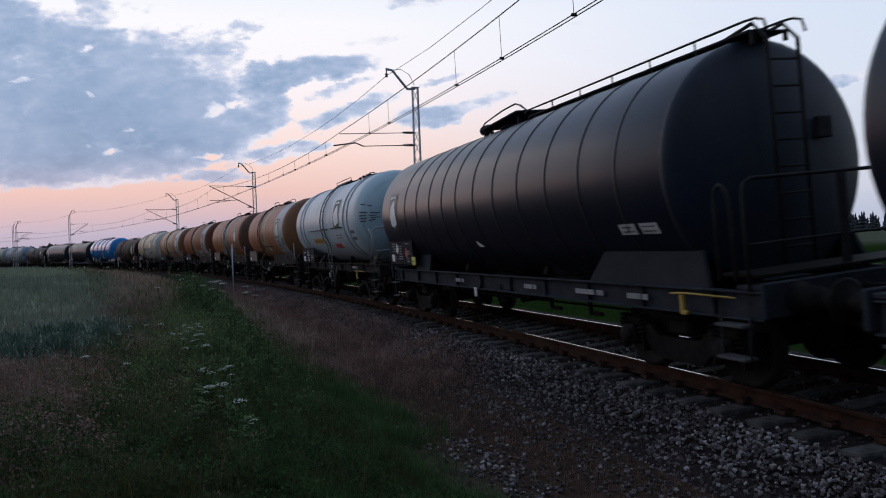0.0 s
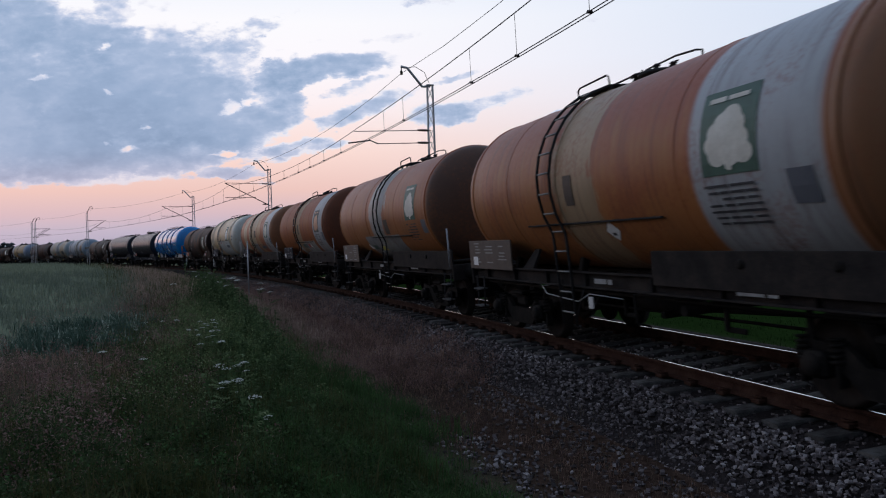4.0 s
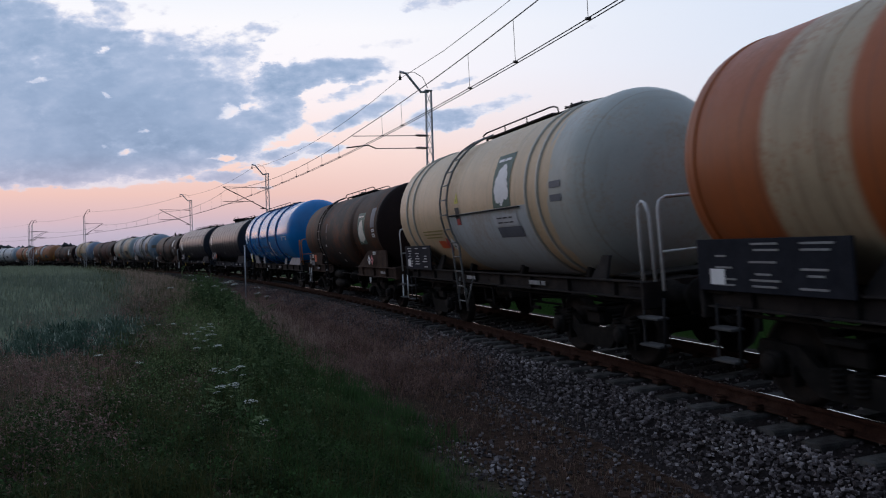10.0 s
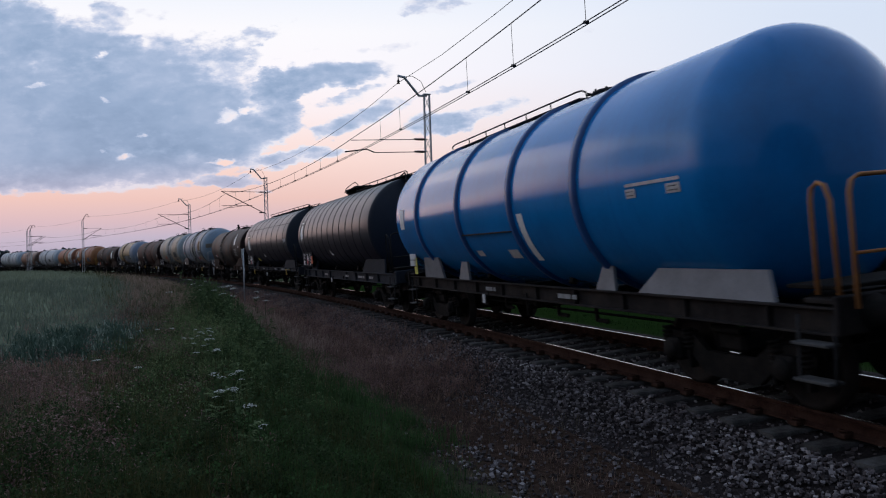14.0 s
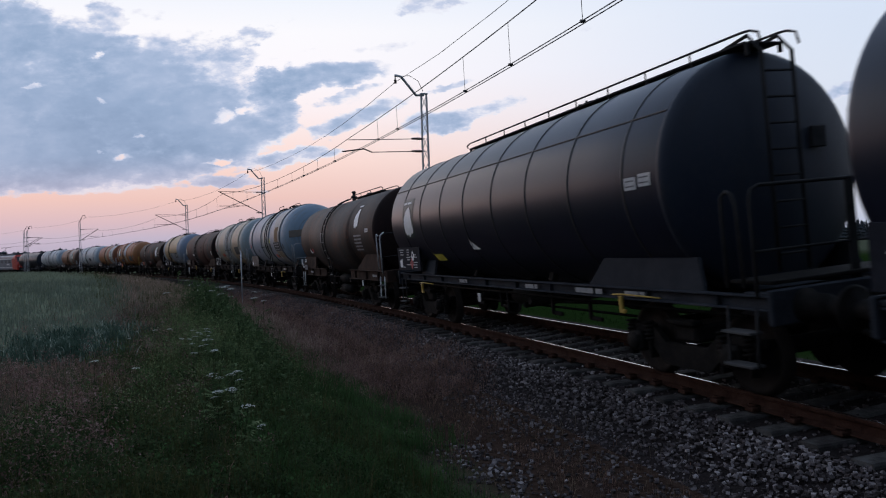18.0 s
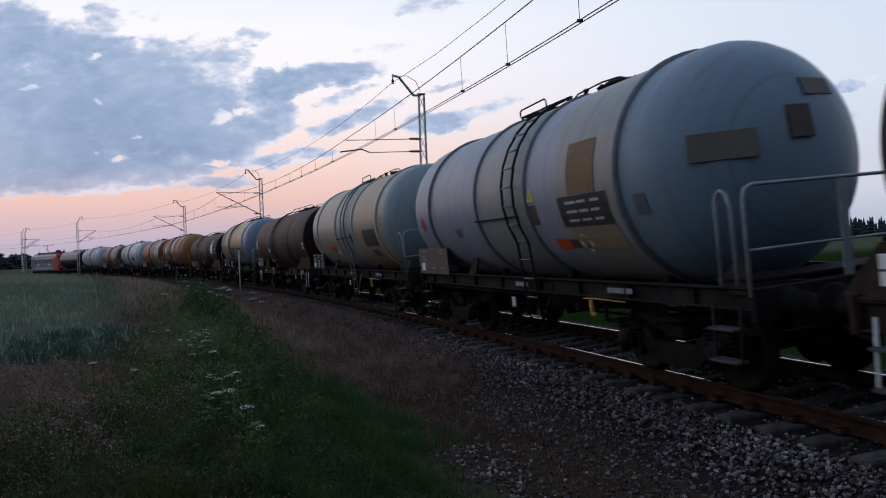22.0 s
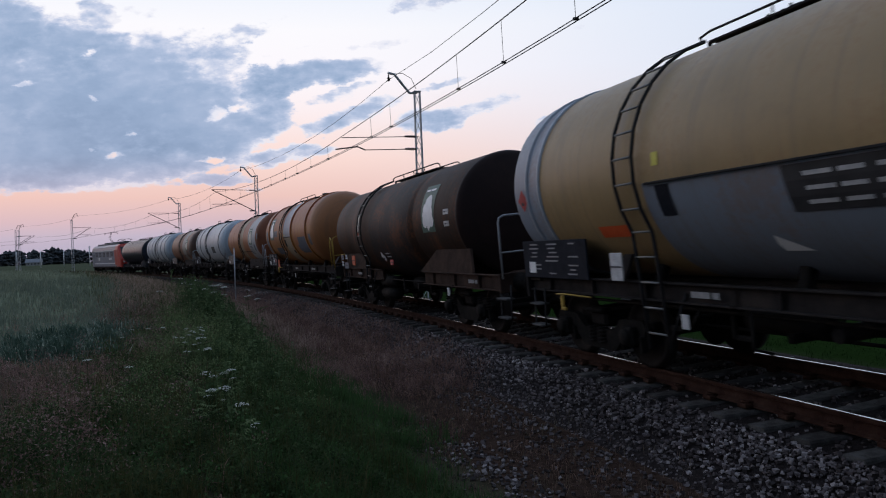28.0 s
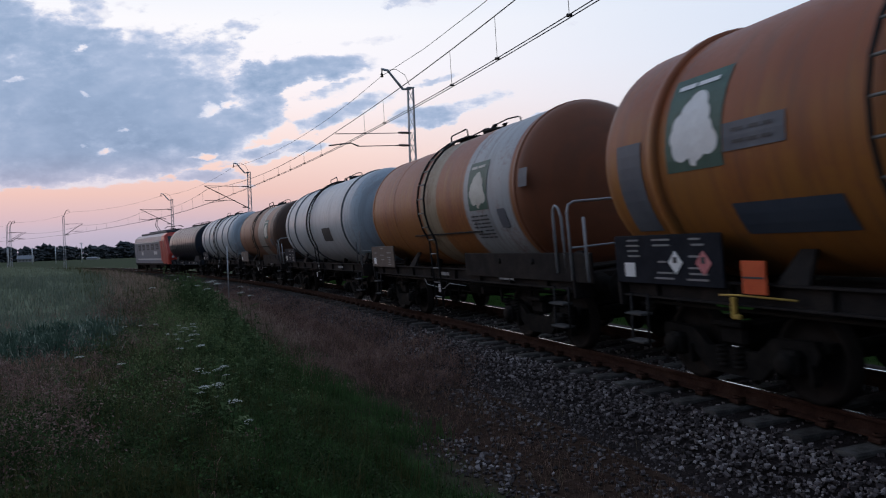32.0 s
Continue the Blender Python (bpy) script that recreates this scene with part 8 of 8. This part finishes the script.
def build_weeds():
    """Tall dark weeds in the strip between verge and field: upright stems with pairs of pointed leaves."""
    V, F, n0 = [], [], 0
    rnd = np.random.RandomState(21)
    spots = [(rnd.normal(25.5, 2.2), rnd.normal(6.05, 0.26), rnd.uniform(0.6, 1.15)) for _ in range(110)]
    spots += [(s, rnd.normal(5.65, 0.2), rnd.uniform(0.3, 0.5) + 0.03 * (s - 12)) for s in rnd.uniform(12, 25, 170)]
    spots += [(rnd.uniform(9, 23), rnd.normal(6.0, 0.35), rnd.uniform(0.25, 0.5)) for _ in range(110)]
    for s, d, h in spots:
        p = on_line(s, d)
        z = float(ground_height(p[:1], p[1:2])[0])
        lx, ly = rnd.normal(0, 0.08, 2)
        n = int(h * 26)
        for k in range(n):
            f = 0.15 + 0.85 * k / n
            a = rnd.uniform(0, 6.28)
            ln, w = rnd.uniform(0.07, 0.15) * (1.25 - 0.6 * f), rnd.uniform(0.022, 0.04)
            c, t = math.cos(a), math.sin(a)
            q = np.array([p[0] + lx * f * h, p[1] + ly * f * h, z + f * h])
            tip = q + np.array([c * ln, t * ln, rnd.uniform(-0.06, 0.03)])
            mid = q + np.array([c * ln * 0.45, t * ln * 0.45, 0.012])
            sd = np.array([-t * w, c * w, 0])
            V += [q, mid + sd, tip, mid - sd]
            F.append((n0, n0 + 1, n0 + 2, n0 + 3))
            n0 += 4
        V += [(p[0] - 0.006, p[1], z), (p[0] + 0.006, p[1], z), (p[0] + 0.004 + lx * h, p[1] + ly * h, z + h), (p[0] - 0.004 + lx * h, p[1] + ly * h, z + h)]
        F.append((n0, n0 + 1, n0 + 2, n0 + 3))
        n0 += 4
    ob = new("tall_weeds", quick_mesh("tall_weeds", np.array(V), np.array(F), weed_tall))
    tagged(ob, "dark leafy weeds standing in a strip along the verge", "weeds", kind="stuff")


build_weeds()


def build_stones():
    """Crushed stones on and beside the sleepers, and loose ones on the path."""
    base = np.array([(x, y, z) for x in (-1, 1) for y in (-1, 1) for z in (-1, 1)], float)
    quads = np.array([(0, 1, 3, 2), (4, 6, 7, 5), (0, 4, 5, 1), (2, 3, 7, 6), (0, 2, 6, 4), (1, 5, 7, 3)])
    sets = []
    n = 46000
    s, d = scatter(n, -2, 60, 1.25, 2.9, 2.0)
    sets.append((s, d, -0.235 - 0.30 * step(d, 1.7, 2.75), 0.0145, 0.0))
    n = 9000
    s, d = scatter(n, -2, 45, -1.6, 1.25, 1.6)
    sets.append((s, d, np.full(n, -0.24), 0.018, 0.0))
    n = 12000
    s, d = scatter(n, 3, 18, 2.5, 4.6, 1.2)
    ok = RNG.rand(n) < 0.03 + 0.5 * (1 - step(d, 2.6, 3.4)) + 0.84 * np.exp(-(((s - 8.8) / 1.5) ** 2 + ((d - 3.8) / 0.36) ** 2))
    sets.append((s[ok], d[ok], None, 0.015, 0.005))
    V, F, n0 = [], [], 0
    for s, d, z, size, lift in sets:
        p = on_line(s, d)
        zz = top_height(p[:, 0], p[:, 1]) + lift if z is None else z - CANT * d
        n = len(s)
        r = size * (0.6 + 0.9 * RNG.rand(n) ** 2)
        q = base[None] * (0.55 + 0.6 * RNG.rand(n, 8, 1)) * np.stack([r * (0.8 + 0.6 * RNG.rand(n)), r, r * (0.6 + 0.4 * RNG.rand(n))], -1)[:, None]
        a = RNG.rand(n) * 6.28
        c, t = np.cos(a)[:, None], np.sin(a)[:, None]
        X, Y, Z = q[..., 0] * c - q[..., 1] * t, q[..., 0] * t + q[..., 1] * c, q[..., 2]
        b = RNG.randn(n)[:, None] * 0.5
        Y, Z = Y * np.cos(b) - Z * np.sin(b), Y * np.sin(b) + Z * np.cos(b)
        V.append((np.stack([X, Y, Z], -1) + np.stack([p[:, 0], p[:, 1], zz + 0.01], -1)[:, None]).reshape(-1, 3))
        F.append((np.arange(n)[:, None, None] * 8 + quads + n0).reshape(-1, 4))
        n0 += n * 8
    ob = new("ballast_stones", quick_mesh("ballast_stones", np.concatenate(V), np.concatenate(F), stone_mix))
    tagged(ob, "angular grey and white ballast stones beside the track", "ballast stones", kind="stuff")


build_stones()


def build_umbels():
    """White-flowered umbels: stem, a few feathery leaves and a flat head of florets each."""
    rnd = random.Random(5)
    spots = []
    clusters = [(rnd.uniform(8.2, 11.0), rnd.gauss(6.42, 0.12)) for _ in range(6)] + [(rnd.uniform(12.6, 16.5), rnd.gauss(6.45, 0.14)) for _ in range(7)] + [(rnd.uniform(10.5, 17.5), rnd.uniform(6.9, 7.9)) for _ in range(8)]
    for s, d in clusters:
        for _ in range(rnd.choice((1, 2, 3, 4)) if d < 6.89 else 1):
            spots.append((s + rnd.gauss(0, 0.25), d + rnd.gauss(0, 0.1), rnd.uniform(0.24, 0.5)))
    for _ in range(20):
        spots.append((rnd.gauss(27, 3.0), rnd.gauss(5.6, 0.6), rnd.uniform(0.6, 1.0)))
    variants = []
    for v in range(6):
        stem, leaf, head = Shape(), Shape(), Shape()
        stem.tube([(0, 0, 0), (0.02, 0.01, 0.5), (0.0, 0.03, 0.9)], 0.006, 4)
        for k in range(5):
            a = rnd.uniform(0, 6.28)
            stem.tube([(0, 0.03, 0.86), (0.06 * math.cos(a), 0.03 + 0.06 * math.sin(a), 0.97)], 0.003, 3)
        for k in range(9):
            a, z = rnd.uniform(0, 6.28), rnd.uniform(0.08, 0.65)
            ln, w = rnd.uniform(0.16, 0.3), rnd.uniform(0.05, 0.09)
            c, s = math.cos(a), math.sin(a)
            for j in range(5):
                u = (j + 1) / 5 * ln
                for sg in (-1, 1):
                    leaf.add([(u * c, u * s, z + u * 0.3), ((u + 0.02) * c - sg * w * s, (u + 0.02) * s + sg * w * c, z + u * 0.3 - 0.02), ((u + 0.05) * c, (u + 0.05) * s, z + u * 0.32)], [(0, 1, 2)])
        for k in range(26):
            a, r = rnd.uniform(0, 6.28), 0.115 * math.sqrt(rnd.random())
            x, y, z, q = r * math.cos(a), 0.03 + r * math.sin(a), 0.985 - r * r * 2.5, rnd.uniform(0.012, 0.02)
            head.add([(x - q, y, z), (x, y - q, z + 0.003), (x + q, y, z), (x, y + q, z - 0.003), (x, y, z + q * 0.7)], [(0, 1, 4), (1, 2, 4), (2, 3, 4), (3, 0, 4)])
        variants.append((stem.mesh("stem"), leaf.mesh("leaves"), head.mesh("flower_head")))
    for s, d, h in spots:
        p = on_line(s, d)
        z = float(ground_height(p[:1], p[1:2])[0])
        root = new("white_umbel_plant")
        k = h / 0.95
        root.matrix_world = Matrix.Translation((p[0], p[1], z)) @ Matrix.Rotation(rnd.uniform(0, 6.28), 4, "Z") @ Matrix.Rotation(rnd.gauss(0, 0.12), 4, "X") @ Matrix.Diagonal((k, k, k, 1))
        a, b, c = variants[rnd.randrange(6)]
        part("stem", a, leaf_dark, root)
        part("leaves", b, weed_leaf, root)
        tagged(part("flower_head", c, umbel_white, root, "flat head of tiny white florets"), kind="stuff")
        tagged(root, "green umbel plant with flat white flower heads", "wildflower", group="umbels in the verge")


build_umbels()


# ---- motion ----
def wagon_pose(s, pivot):
    """Pose of a vehicle whose middle is s metres along the line, riding on pivots that far before and behind it."""
    a, b = Vector(on_line(s - pivot)), Vector(on_line(s + pivot))
    ahead = (a - b).normalized()
    left = Vector((-ahead.y, ahead.x, 0))
    up = Vector((0, 0, 1))
    c, n = math.cos(CANT), math.sin(CANT)
    y, z = left * c + up * n, up * c - left * n
    m = Matrix((ahead, y, z)).transposed().to_4x4()
    m.translation = (a + b) / 2
    return m


def motions():
    for root, g0, g1, pivot in TRAIN:
        walk(root, [(t, wagon_pose((g0 + g1) / 2 - travelled(t), pivot)) for t in range(33)])
    turns = [k / 15 for k in range(481)]
    for w, q in WHEELS:
        p = w.matrix_basis.translation.copy()
        walk(w, [(t, Matrix.Translation(p) @ Matrix.Rotation(travelled(t) / 0.46, 4, "Y")) for t in turns])


motions()
